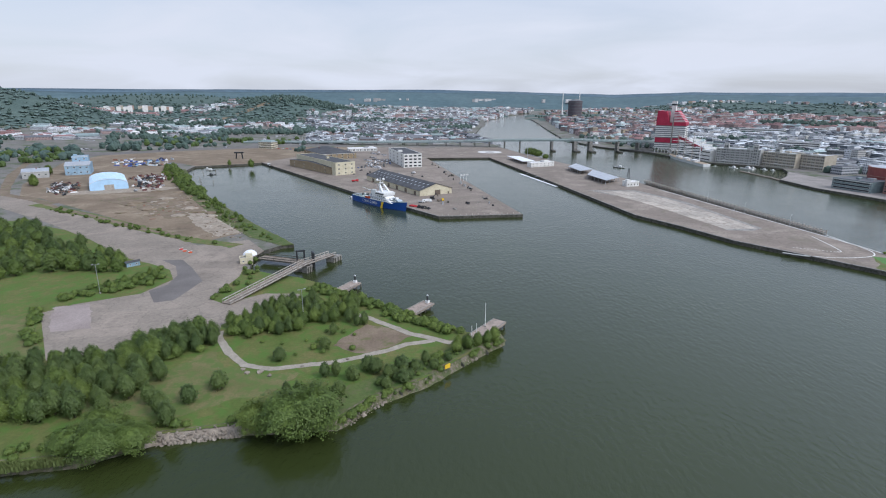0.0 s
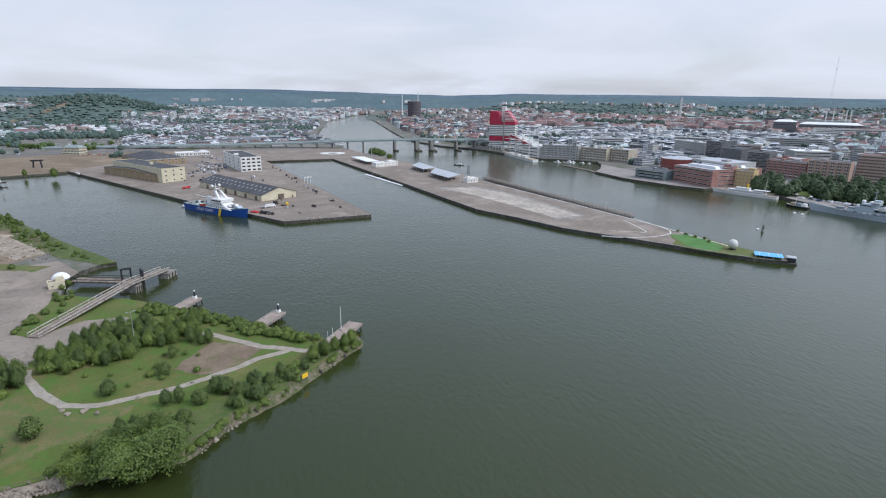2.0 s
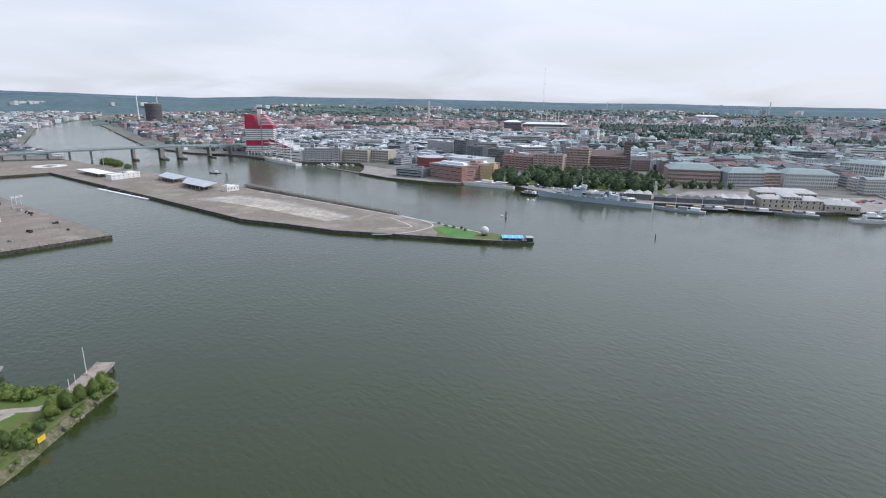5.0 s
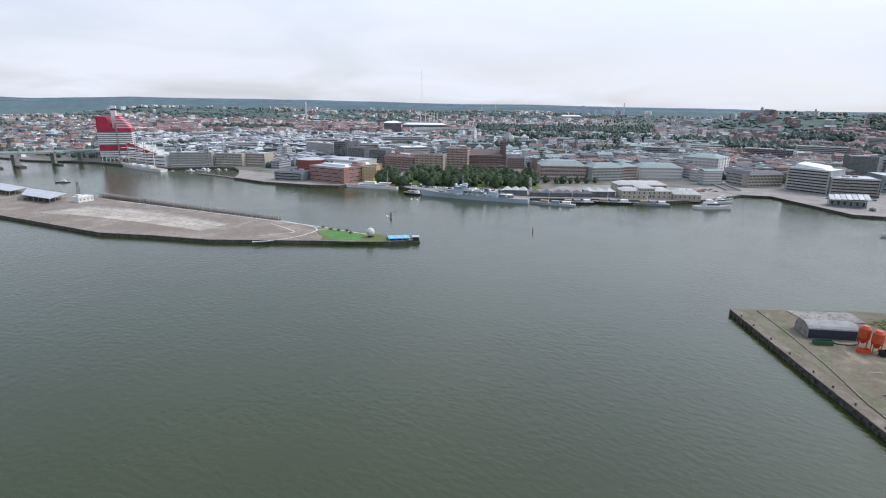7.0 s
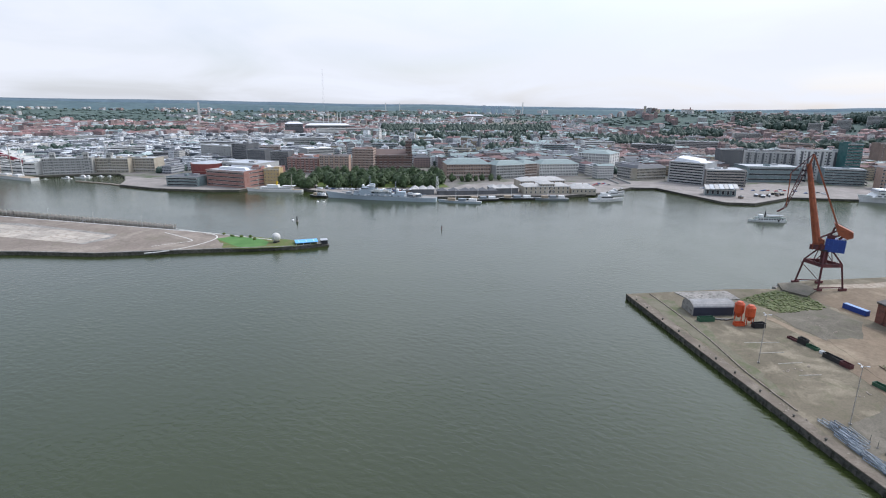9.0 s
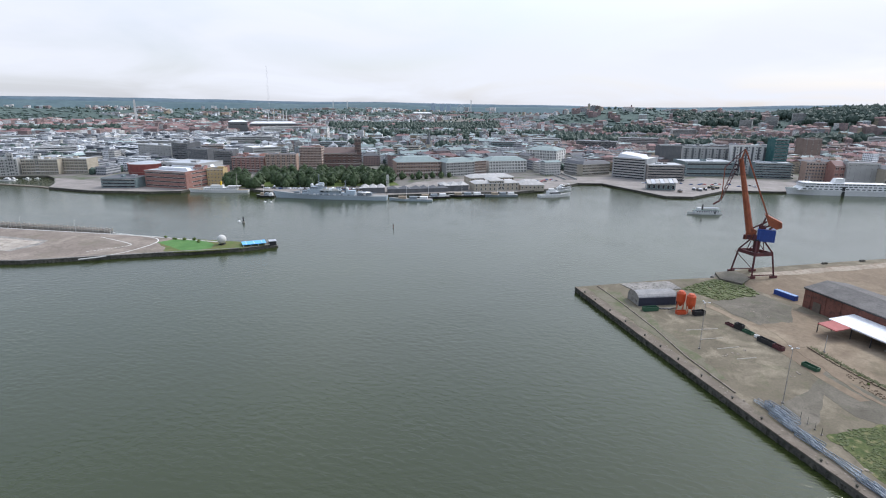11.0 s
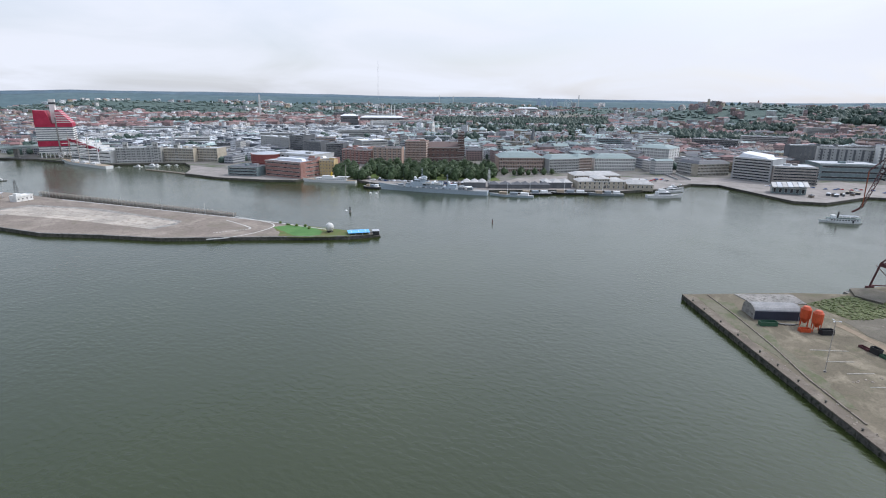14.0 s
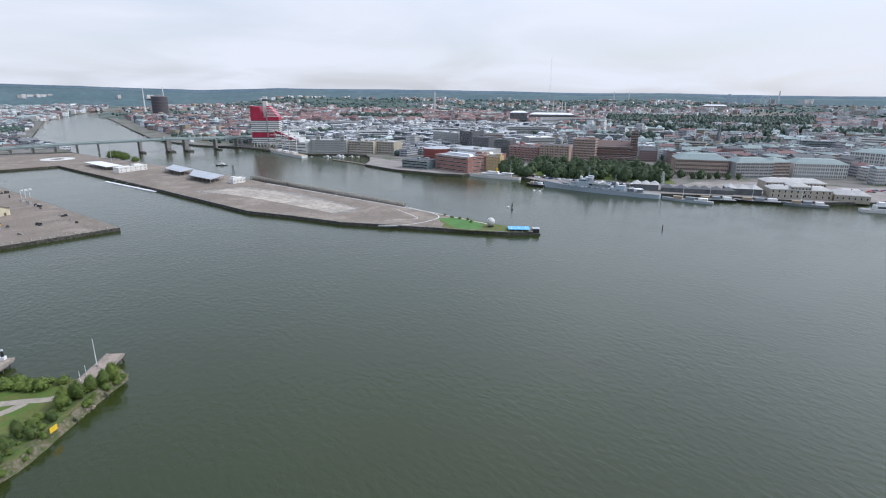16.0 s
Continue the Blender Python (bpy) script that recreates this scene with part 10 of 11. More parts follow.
HOUSE_WORDS = {0: "cream rendered", 1: "white rendered", 2: "ochre rendered", 3: "brown brick", 4: "grey concrete", 5: "dark glass-fronted"}
ROOF_WORDS = {0: "red tiled", 1: "green copper", 2: "dark felt", 3: "pale flat", 4: "brown tiled"}


def town_house(x, y, turn, w, d, h, wall, roof, pitch, group):
    """One house with wall, roof, chimneys or roof boxes as parts."""
    ob = thing("town_house", f"{HOUSE_WORDS[wall]} town house with {ROOF_WORDS[roof]} roof", "building", x, y, rise(x, y), turn, group)
    bm = bmesh.new()
    uvl = bm.loops.layers.uv.new("UVMap")
    c = [(-w / 2, -d / 2), (w / 2, -d / 2), (w / 2, d / 2), (-w / 2, d / 2)]
    lo = [bm.verts.new((a, b, -1)) for a, b in c]
    hi = [bm.verts.new((a, b, h)) for a, b in c]
    for i in range(4):
        j = (i + 1) % 4
        f = bm.faces.new((lo[i], lo[j], hi[j], hi[i]))
        q = w if i % 2 == 0 else d
        for lp, uv_ in zip(f.loops, ((0, 0), (q, 0), (q, h), (0, h))):
            lp[uvl].uv = uv_
    bm.faces.new(hi)
    part("wall", bm, WALLS[wall], ob)
    bm = bmesh.new()
    if pitch:
        e = 0.5
        b2 = [bm.verts.new((a * (1 + e / w), b * (1 + e / d), h + 0.02)) for a, b in c]
        hip = min(w, d) * 0.45 if w * 3.7 % 1 < 0.4 else -0.3
        r0, r1 = [bm.verts.new((q * (w / 2 - hip), 0, h + pitch) if w >= d else (0, q * (d / 2 - hip), h + pitch)) for q in (-1, 1)]
        if w >= d:
            sides = ((b2[0], b2[1], r1, r0), (b2[2], b2[3], r0, r1), (b2[1], b2[2], r1), (b2[3], b2[0], r0))
        else:
            sides = ((b2[1], b2[2], r1, r0), (b2[3], b2[0], r0, r1), (b2[0], b2[1], r0), (b2[2], b2[3], r1))
        for q in sides:
            bm.faces.new(q)
        bm.faces.new(b2[::-1])
    else:
        box(bm, 0, 0, h + 0.25, w + 0.3, d + 0.3, 0.5)
    rf = part("roof", bm, ROOFS[roof], ob)
    bm = bmesh.new()
    if pitch:
        s = -0.25 if w * 7 % 1 < 0.5 else 0.22
        box(bm, s * w if w >= d else 0, 0 if w >= d else s * d, h + pitch * 0.9, 1.3, 1.1, 3.0)
        part("chimney", bm, M_RBRICK, rf)
    else:
        box(bm, w * 0.15, d * 0.05, h + 1.6, w * 0.3, d * 0.35, 2.4)
        part("roof_box", bm, M_GALV, rf)


def built_on(x, y):
    p = Vector((x, y))
    for mid, way, hw, hd in FOOTPRINTS:
        q = p - mid
        if abs(q.dot(way)) < hw + 7 and abs(q.x * way.y - q.y * way.x) < hd + 7:
            return True
    return False


cells = [c for c in spread(SOUTH, 31, 33, 480, 1350, (-122, 2), KEEP) if gap_to(c[:2], RIVER_SOUTH, False) > 62 and not built_on(*c[:2])]
cells.sort(key=lambda c: math.hypot(c[0], c[1]))
rnd = random.Random(77)
NEAR_CELLS, MID_CELLS = cells[:195], cells[195:]
for x, y, s, turn in NEAR_CELLS:
    if rnd.random() < 0.14 or wooded(x, y) > 0.35:
        continue
    t_, d_ = polar(x, y)
    zone = [z for z in ZONES if z[0] < t_ < z[1] and z[2] < d_ < z[3]]
    ws, rs, fl, hs, long = zone[0][4:] if zone else ((0, 4, 3, 1), (2, 3, 1, 4), 0.5, (13, 18), 1.2)
    w, d = s * min(long, 1.3) * rnd.uniform(0.75, 0.95), s * rnd.uniform(0.42, 0.6)
    way = math.degrees(turn + 0.8 * noise.noise(Vector((x * 0.0022, y * 0.0022, 3)))) + (90 if noise.noise(Vector((x * 0.012, y * 0.012, 5))) > 0 else 0)
    pitch = 0 if rnd.random() < fl else rnd.choice((2.6, 3.4, 4))
    roof = rnd.choice(rs)
    town_house(x + rnd.uniform(-3, 3), y + rnd.uniform(-3, 3), way, w, d, rnd.uniform(*hs), rnd.choice(ws), 1 if pitch and roof == 3 else roof, pitch, "town houses")
quarter("city_quarter", "dense quarter of town houses with mixed roofs", MID_CELLS, 3, (0, 0, 1, 3, 4, 4, 2, 5), (0, 1, 1, 2, 2, 3, 4), (11, 18), 0.5, 0.9)
cells = [c for c in spread(SOUTH, 36, 20, 1350, 2500, (-122, 2)) if gap_to(c[:2], RIVER_SOUTH, False) > 50 and not any(inside(c[:2], k) for k in KEEP) and not built_on(*c[:2])]
quarter("city_quarter_middle", "distant dense town houses with red and green roofs", cells, 4, (0, 1, 3, 3, 4, 5, 2), (0, 0, 1, 3, 2, 4, 2), (8, 15), 0.5, 0.75)
cells = [c for c in spread(SOUTH, 42, 12, 2500, 4300, (-122, 2)) if gap_to(c[:2], RIVER_SOUTH, False) > 50 and noise.noise(Vector((c[0] * 0.0026, c[1] * 0.0026, 1))) > -0.12]
quarter("city_quarter_far", "far suburbs with red and pale roofs", cells, 6, (0, 1, 1, 3, 2), (0, 0, 3, 2, 4), (6, 12), 0.3, 0.6)

# ---- north side: sheds across the bridge, suburbs under the hill ----
cells = [c for c in spread(NORTH, 29, 12, 1180, 2300, (-8, 14)) if gap_to(c[:2], UPSTREAM + [PIERS[-1]], False) > 25]
quarter("industrial_quarter", "low grey sheds and depots across the bridge", cells, 5, (1, 4, 4, 5, 3, 5), (2, 3, 2, 3, 2, 4, 2), (3.5, 7.5), 0.75, 0.9)
cells = [c for c in spread(NORTH, 42, 12, 2300, 4300, (-9, 24)) if rise(c[0], c[1]) < 40]
quarter("suburb_north", "far northern suburbs with pale blocks", cells, 8, (1, 0, 3, 1, 4), (0, 0, 3, 2), (7, 15), 0.5, 0.62)
cells = [c for c in spread(NORTH, 44, 28, 1500, 2300, (14, 58)) if (c[0] * 0.3 + c[1]) % 230 < 130 and rise(c[0], c[1]) < 14]
quarter("suburb_west", "scattered pale depots and houses by the railway", cells, 9, (1, 1, 4, 3), (3, 3, 0, 2), (4, 9), 0.7, 0.75)
cells = [c for c in spread(NORTH, 26, 15, 2330, 2620, (20, 34))]
quarter("villa_rows", "rows of red-roofed villas under the hill", cells, 10, (1, 0, 3), (0, 0, 0), (5, 8), 0.05, 0.7)


M_LOT = roofing("mixed_car_paint", (0.30, 0.30, 0.31), 0.4, 0.95)


def parked(name, label, seed, count, turn0, turn1, near, far, land, step=3.0):
    """Far car parks: rows of small cars past counting, joined in one mesh."""
    rnd = random.Random(seed)
    bm = bmesh.new()
    done = 0
    while done < count:
        t_, d_ = rnd.uniform(turn0, turn1), rnd.uniform(near, far)
        x, y = bearing(t_, d_)
        if not inside((x, y), land) or built_on(x, y) or gap_to((x, y), land) < 25 or noise.noise(Vector((x * 0.006, y * 0.006, seed))) < -0.05:
            done += 0.2
            continue
        way = rnd.choice((0.2, 1.77)) + 0.3 * noise.noise(Vector((x * 0.002, y * 0.002, 0)))
        z = rise(x, y)
        for k in range(rnd.randint(4, 14)):
            done += 1
            if rnd.random() < 0.25:
                continue
            cx, cy = x + math.cos(way) * step * k, y + math.sin(way) * step * k
            h = rnd.choice((1.5, 1.5, 1.6, 2.2, 3.0))
            box(bm, cx, cy, z + 0.55, 2.0, 4.6, 1.0, math.degrees(way))
            box(bm, cx, cy, z + 1.0 + (h - 1) / 2, 1.7, 2.6 if h < 2 else 4.4, h - 1, math.degrees(way), taper=0.85)
    obj(name, bm, M_LOT, label, "cars", "stuff")


parked("northern_parked_cars", "rows of parked cars and vans beyond the basin", 5, 900, 3, 40, 1080, 1900, NORTH)
parked("terminal_parked_cars", "rows of parked cars behind the red tower", 6, 1300, -48, -22, 1180, 1950, SOUTH)


bm = bmesh.new()
lot = random.Random(77)
LOT = [(-134, 1005), (-92, 950), (-72, 760), (-98, 740), (-128, 850)]
for k in range(26):
    x, y = lot.uniform(-132, -74), lot.uniform(745, 1000)
    if not inside((x, y), LOT):
        continue
    for q in range(lot.randint(3, 9)):
        cx, cy = x + 2.9 * q * 0.62, y - 2.9 * q * 0.78
        if lot.random() < 0.8 and inside((cx, cy), LOT) and not built_on(cx, cy):
            box(bm, cx, cy, DECK + 0.6, 4.5, 1.9, 1.0, 38)
            box(bm, cx, cy, DECK + 1.35, 2.6, 1.7, 0.7, 38, taper=0.8)
obj("pier_parked_cars", bm, M_LOT, "rows of parked cars between the pier sheds", "cars", "stuff")


bm = bmesh.new()
for k in range(44):
    p = Vector((512, 428)).lerp(Vector((556, 300)), (k + lot.random() * 0.5) / 44) + Vector((lot.uniform(0, 3), 0))
    box(bm, p.x, p.y, DECK + 0.65, 4.4, 1.9, 1.0, 15)
    box(bm, p.x, p.y, DECK + 1.4, 2.7, 1.7, 0.7, 15, taper=0.8)
obj("park_side_cars", bm, roofing("pale_car_paint", (0.55, 0.56, 0.57), 0.4, 0.6), "row of parked cars below the park trees", "cars", "stuff")


def laid_strip(name, line, width, material, label, category):
    """A strip that follows the rise of the land."""
    bm = bmesh.new()
    pts = [Vector(p).lerp(Vector(q), k / 12) for p, q in zip(line, line[1:]) for k in range(12)] + [Vector(line[-1])]
    last = None
    for i, p in enumerate(pts):
        d = (pts[min(i + 1, len(pts) - 1)] - pts[max(i - 1, 0)]).normalized()
        o = Vector((-d.y, d.x)) * width / 2
        now = [bm.verts.new((c.x, c.y, rise(c.x, c.y) + 0.5)) for c in (p + o, p - o)]
        if last:
            bm.faces.new((last[0], last[1], now[1], now[0]))
        last = now
    return obj(name, bm, material, label, category, "structure")


laid_strip("railway_corridor", [(-984, 1398), (-929, 1575), (-837, 1841), (-724, 2221), (-546, 2728)], 26, M_EARTH, "brown railway corridor across the northern flats", "track")
laid_strip("railway_corridor_far", [(-1120, 1597), (-1040, 1769), (-921, 2027), (-775, 2379)], 18, M_DARKASPH, "grey road beside the railway", "road")

# ---- far woods and street trees ----
def lumps(name, spots, seed, material, label, low, high, flat=0.85):
    """Crowns of many clumps for trees too far to count."""
    rnd = random.Random(seed)
    vs, fs = [], []
    base = bmesh.new()
    bmesh.ops.create_icosphere(base, subdivisions=1, radius=1.0)
    co = [v.co.copy() for v in base.verts]
    tri = [[v.index for v in f.verts] for f in base.faces]
    base.free()
    for x, y, z in spots:
        r = rnd.uniform(low, high)
        for k in range(2 if math.hypot(x, y) < 1500 else 1):
            ox, oy, oz = (rnd.uniform(-0.6, 0.6) * r, rnd.uniform(-0.6, 0.6) * r, rnd.uniform(0.4, 1.0) * r * flat)
            n0 = len(vs)
            for c in co:
                j = rnd.uniform(0.7, 1.15)
                vs.append((x + ox + c.x * r * 0.8 * j, y + oy + c.y * r * 0.8 * j, z + oz + c.z * r * flat * j))
            fs.extend([n0 + i for i in t] for t in tri)
    me = bpy.data.meshes.new(name)
    me.from_pydata(vs, [], fs)
    me.materials.append(material)
    tagged(new(name, me), label, "trees", kind="stuff")


rnd = random.Random(99)
spots = []
for i in range(17000):
    t_, d_ = rnd.uniform(-116, 4), 560 + 3700 * rnd.random() ** 1.05
    x, y = bearing(t_, d_)
    if wooded(x, y) < (0.16 if d_ < 2600 else 0.05) and rnd.random() > (0.12 if d_ < 1500 else 0.06 if d_ < 2800 else 0.1):
        continue
    if not inside((x, y), SOUTH) or gap_to((x, y), RIVER_SOUTH, False) < 45 or (d_ < 1200 and (any(inside((x, y), k) for k in KEEP) or built_on(x, y))):
        continue
    spots.append((x, y, rise(x, y)))
knoll_spots, belt_spots = [], []
for i in range(9000):
    t_, d_ = rnd.uniform(-118, -12), rnd.uniform(2150, 4250)
    x, y = bearing(t_, d_)
    if rise(x, y) - DECK - (d_ - 1500) * 0.006 > 15 and inside((x, y), SOUTH) and noise.noise(Vector((x * 0.004, y * 0.004, 12))) > (-0.1 if x * 0.2 + y > 0 else 0.1):
        knoll_spots.append((x, y, rise(x, y)))
for a, b, near, far in BELTS:
    size = max(1.0, near / 2000)
    for i in range(int(radians(b - a) * (far ** 2 - near ** 2) / 2 / (130 * size ** 2.4))):
        t_, d_ = rnd.uniform(a, b), rnd.uniform(near, far)
        x, y = bearing(t_, d_)
        if inside((x, y), SOUTH) and not built_on(x, y):
            (knoll_spots if near > 2500 else belt_spots).append((x, y, rise(x, y)))
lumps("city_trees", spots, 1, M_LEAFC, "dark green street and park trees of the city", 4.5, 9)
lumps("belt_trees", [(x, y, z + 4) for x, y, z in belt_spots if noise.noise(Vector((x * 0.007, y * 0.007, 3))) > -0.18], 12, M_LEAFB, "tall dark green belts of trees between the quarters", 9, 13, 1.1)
lumps("knoll_woods", knoll_spots, 11, M_LEAFH, "woods on the rises behind the city, tinted blue-green for haze", 10, 17, 0.2)
spots = []
for i in range(4200):
    t_, d_ = rnd.uniform(-8, 60), 1020 + 3200 * rnd.random() ** 1.2
    x, y = bearing(t_, d_)
    if not inside((x, y), NORTH) or gap_to((x, y), UPSTREAM, False) < 30:
        continue
    if t_ < 14 and (d_ < 1220 or noise.noise(Vector((x * 0.006, y * 0.006, 9))) < 0.12):
        continue
    if t_ >= 14 and d_ < 1900 and noise.noise(Vector((x * 0.004, y * 0.004, 2))) < -0.05:
        continue
    spots.append((x, y, rise(x, y)))
for a, b, near, far in ((-1, 9, 2060, 2230), (-3, 2, 1640, 1760), (11, 22, 1500, 1640), (6, 21, 2360, 2500), (3, 7, 1380, 1440), (14, 30, 1980, 2080), (-8, -5, 1950, 2600)):
    for i in range(int(radians(b - a) * (far ** 2 - near ** 2) / 2 / 170)):
        x, y = bearing(rnd.uniform(a, b), rnd.uniform(near, far))
        if inside((x, y), NORTH) and gap_to((x, y), UPSTREAM, False) > 25:
            spots.append((x, y, rise(x, y)))
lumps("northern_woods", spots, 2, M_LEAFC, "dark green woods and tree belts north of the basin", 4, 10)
spots = [(*bearing(t_, d_), 0) for t_, d_ in ((rnd.uniform(7, 60), 1400 + 1900 * rnd.random() ** 1.3) for i in range(8000))]
spots = [(x, y, rise(x, y)) for x, y, _ in spots if rise(x, y) > 6 + DECK + max(0, math.hypot(x, y) - 1500) * 0.006]
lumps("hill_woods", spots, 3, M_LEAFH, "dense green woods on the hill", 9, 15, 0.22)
spots = [(*bearing(t_, d_), 0) for t_, d_ in ((rnd.uniform(34, 58), rnd.uniform(960, 1180)) for i in range(70))] + [(*bearing(t_, d_), 0) for t_, d_ in ((rnd.uniform(14, 31), rnd.uniform(1180, 1330)) for i in range(45))]
lumps("road_belt_trees", [(x, y, DECK) for x, y, _ in spots], 4, M_LEAFD, "tall green belt of trees beyond the road", 4.5, 8)
M_SCRUBLEAF = leaf_mat("dull_olive_scrub_leaves", (0.055, 0.082, 0.024), (0.108, 0.124, 0.044), 0.6)
for nm, lb, poly, count, low, high in (("shed_scrub", "rough dull green scrub behind the arched shed", [(313, -19), (337, -38), (333, -51), (316, -58), (298, -37)], 900, 0.5, 1.3),
                                       ("quay_scrub", "rank green weeds and scrub on the quay", [(178, -57), (186, -65), (191, -76), (186, -83), (151, -89), (147, -75), (161, -65)], 2200, 0.22, 0.6)):
    xs, ys = [p[0] for p in poly], [p[1] for p in poly]
    scrub = []
    for i in range(count):
        x, y = rnd.uniform(min(xs), max(xs)), rnd.uniform(min(ys), max(ys))
        if inside((x, y), poly) and noise.noise(Vector((x * 0.16, y * 0.16, 5))) > -0.22:
            scrub.append((x, y, DECK))
    lumps(nm, scrub, 21, M_SCRUBLEAF, lb, low, high, 0.36)
grove_mass("park_trees", "park", [(492, 468), (530, 392), (570, 335), (598, 292), (668, 345), (655, 400), (610, 480), (545, 545)], 125, 0.85, 1.3, 6.6, 31, "dense dark green trees of the riverside park")
grove(["park"], [(648, 318), (662, 300), (690, 268), (700, 262), (690, 280), (664, 325)], 9, 0.5, 0.8, 8, 32, "trees before the palace")
grove(["willow"], [(146, 965), (168, 875), (178, 878), (158, 975)], 7, 0.8, 1.1, 9, 33, "bushes by the bridge end", "wide dark bush at the bridge end")

# ---- pale estates on the distant ridges ----
bm = bmesh.new()
est = random.Random(14)
for az, n, spread_ in ((-22, 9, 3), (-6, 10, 4), (5, 9, 2.2), (12, 4, 2), (28, 12, 4), (38, 9, 3), (47, 5, 3), (86, 7, 2.5), (97, 8, 3), (104, 12, 5), (72, 5, 3)):
    for k in range(n):
        x, y = bearing(-(az + est.uniform(-spread_, spread_)), est.uniform(4180, 4280))
        box(bm, x, y, 70, est.uniform(14, 46), 14, est.uniform(18, 30), az + est.uniform(-12, 12))
obj("ridge_estates", bm, roofing("pale_estate_blocks", (0.52, 0.50, 0.48), 0.8, 0.35), "pale apartment blocks on the wooded ridge", "buildings", "stuff")

bm = bmesh.new()
for k in range(46):
    x, y = bearing(-(97.5 + 11 * k / 46 + est.uniform(-0.3, 0.3)), est.uniform(2750, 3050) if k % 3 else est.uniform(2350, 2600))
    box(bm, x, y, rise(x, y) + 7, est.uniform(18, 52), 14, est.uniform(18, 26), 12 + est.uniform(-25, 25))
obj("hilltop_estates", bm, roofing("reddish_estate_blocks", (0.36, 0.27, 0.25), 0.8, 0.45), "reddish and grey apartment blocks along the wooded height", "buildings", "stuff")

# ---- the works yard by the basin ----
def blue_tent():
    a, b = Vector((-368, 558)), Vector((-338, 577))
    d = b - a
    w, ln = d.length, 62.0
    ob = thing("tent_hall", "large light blue arched tent hall", "hall", a.x, a.y, DECK, math.degrees(math.atan2(d.y, d.x)))
    n = 10
    prof = [(w / 2 * (1 - math.cos(math.pi * i / n)), 5.5 + 6.0 * math.sin(math.pi * i / n)) for i in range(n + 1)]
    ribs = []
    bm = bmesh.new()
    for k in range(7):
        y = ln * k / 6
        ribs.append([bm.verts.new((0, y, -0.3))] + [bm.verts.new((x, y, z)) for x, z in prof] + [bm.verts.new((w, y, -0.3))])
    for r0, r1 in zip(ribs, ribs[1:]):
        for i in range(len(r0) - 1):
            bm.faces.new((r0[i], r1[i], r1[i + 1], r0[i + 1]))
    bmesh.ops.recalc_face_normals(bm, faces=bm.faces)
    part("membrane", bm, M_LTBLUE, ob)
    for y in (0.15, ln - 0.15):
        bm = bmesh.new()
        bm.faces.new([bm.verts.new((0, y, -0.3))] + [bm.verts.new((x, y, z)) for x, z in prof] + [bm.verts.new((w, y, -0.3))])
        part("gable", bm, M_LTBLUE, ob)
    bm = bmesh.new()
    box(bm, w / 2, -0.1, 2.8, 9, 0.3, 5.6)
    part("door", bm, M_PALE, ob)
    for k in range(7):
        bm = bmesh.new()
        y = ln * k / 6
        for (x0, z0), (x1, z1) in zip(prof, prof[1:]):
            bar(bm, (x0, y, z0 + 0.1), (x1, y, z1 + 0.1), 0.35)
        part("rib", bm, M_WHITEROOF, ob)


blue_tent()
M_FADEBLUE = surface("faded_blue_sheeting", (0.24, 0.36, 0.46), (0.32, 0.45, 0.54), 0.1, 1.2, 0.6, (0.20, 0.26, 0.30), 0.6, source="Object")
building("blue_steel_shed", "pale blue steel workshop behind the tent hall", (-470, 672), (-446, 684), 34, 12, 2, 4, M_FADEBLUE, M_SHEET, "gable", 3, win=(2, 1.5))
building("blue_steel_tower", "tall pale blue steel tower of the workshop", (-478, 700), (-462, 708), 14, 20, 3, 2, M_FADEBLUE, M_SHEET, "flat", win=(2, 1.5))
building("grey_workshop", "low grey workshop beside the tent hall", (-500, 640), (-478, 655), 40, 8, 1, 4, M_GREYST, M_SHEET, "gable", 2, win=(2, 1.5))
rnd = random.Random(55)
M_RUST = surface("flaking_rust", (0.19, 0.085, 0.055), (0.30, 0.15, 0.10), 0.6, 3.0, 0.9, (0.12, 0.06, 0.05), 0.6, source="Object")
SCRAP = [M_RUST, M_CRANED, M_STEEL, M_BLUE, M_WHITE, M_WALLC, M_CRANED, M_YELLOW, M_GALV]
SCRAPWORD = ["rust-red", "dark red", "dark steel", "blue", "white", "black", "rusty maroon", "yellow", "grey"]
for i in range(104):
    if i < 26:
        p = Vector((-434, 590)).lerp(Vector((-386, 540)), rnd.random()) + Vector((rnd.uniform(-8, 20), rnd.uniform(-14, 24)))
        k = rnd.choice((2, 5, 2, 5, 8))
    elif i < 92:
        p = Vector((-351, 672)).lerp(Vector((-306, 570)), rnd.random()) + Vector((rnd.uniform(-34, 6), rnd.uniform(-10, 14)))
        k = rnd.choice((0, 1, 6, 6, 6, 2, 2, 8, 4))
    else:
        p = Vector((-437, 836)) + Vector((rnd.uniform(-18, 18), rnd.uniform(-14, 14)))
        k = rnd.choice((3, 3, 4, 2, 8))
    if inside(p, [(-368, 552), (-332, 572), (-368, 636), (-410, 612)]):
        continue
    s = rnd.uniform(0.7, 1.7)
    ob = thing("scrap_piece", SCRAPWORD[k] + " steel buoy frame stored in the works yard", "scrap", p.x, p.y, DECK + 0.06, rnd.uniform(0, 180), "works yard clutter")
    bm = bmesh.new()
    box(bm, 0, 0, 0.6 * s, 3.2 * s, 1.5 * s, 1.2 * s, taper=0.8)
    part("body", bm, SCRAP[k], ob)
    bm = bmesh.new()
    bar(bm, (-1.2 * s, 0, 1.2 * s), (1.8 * s, 0.4 * s, 1.9 * s), 0.3 * s)
    bar(bm, (1.0 * s, 0, 1.0 * s), (0.4 * s, 0.2 * s, 2.2 * s), 0.25 * s)
    part("frame", bm, SCRAP[k], ob)
ob = thing("black_gantry", "black steel gantry on the gravel", "gantry", -324, 867, DECK, 10)
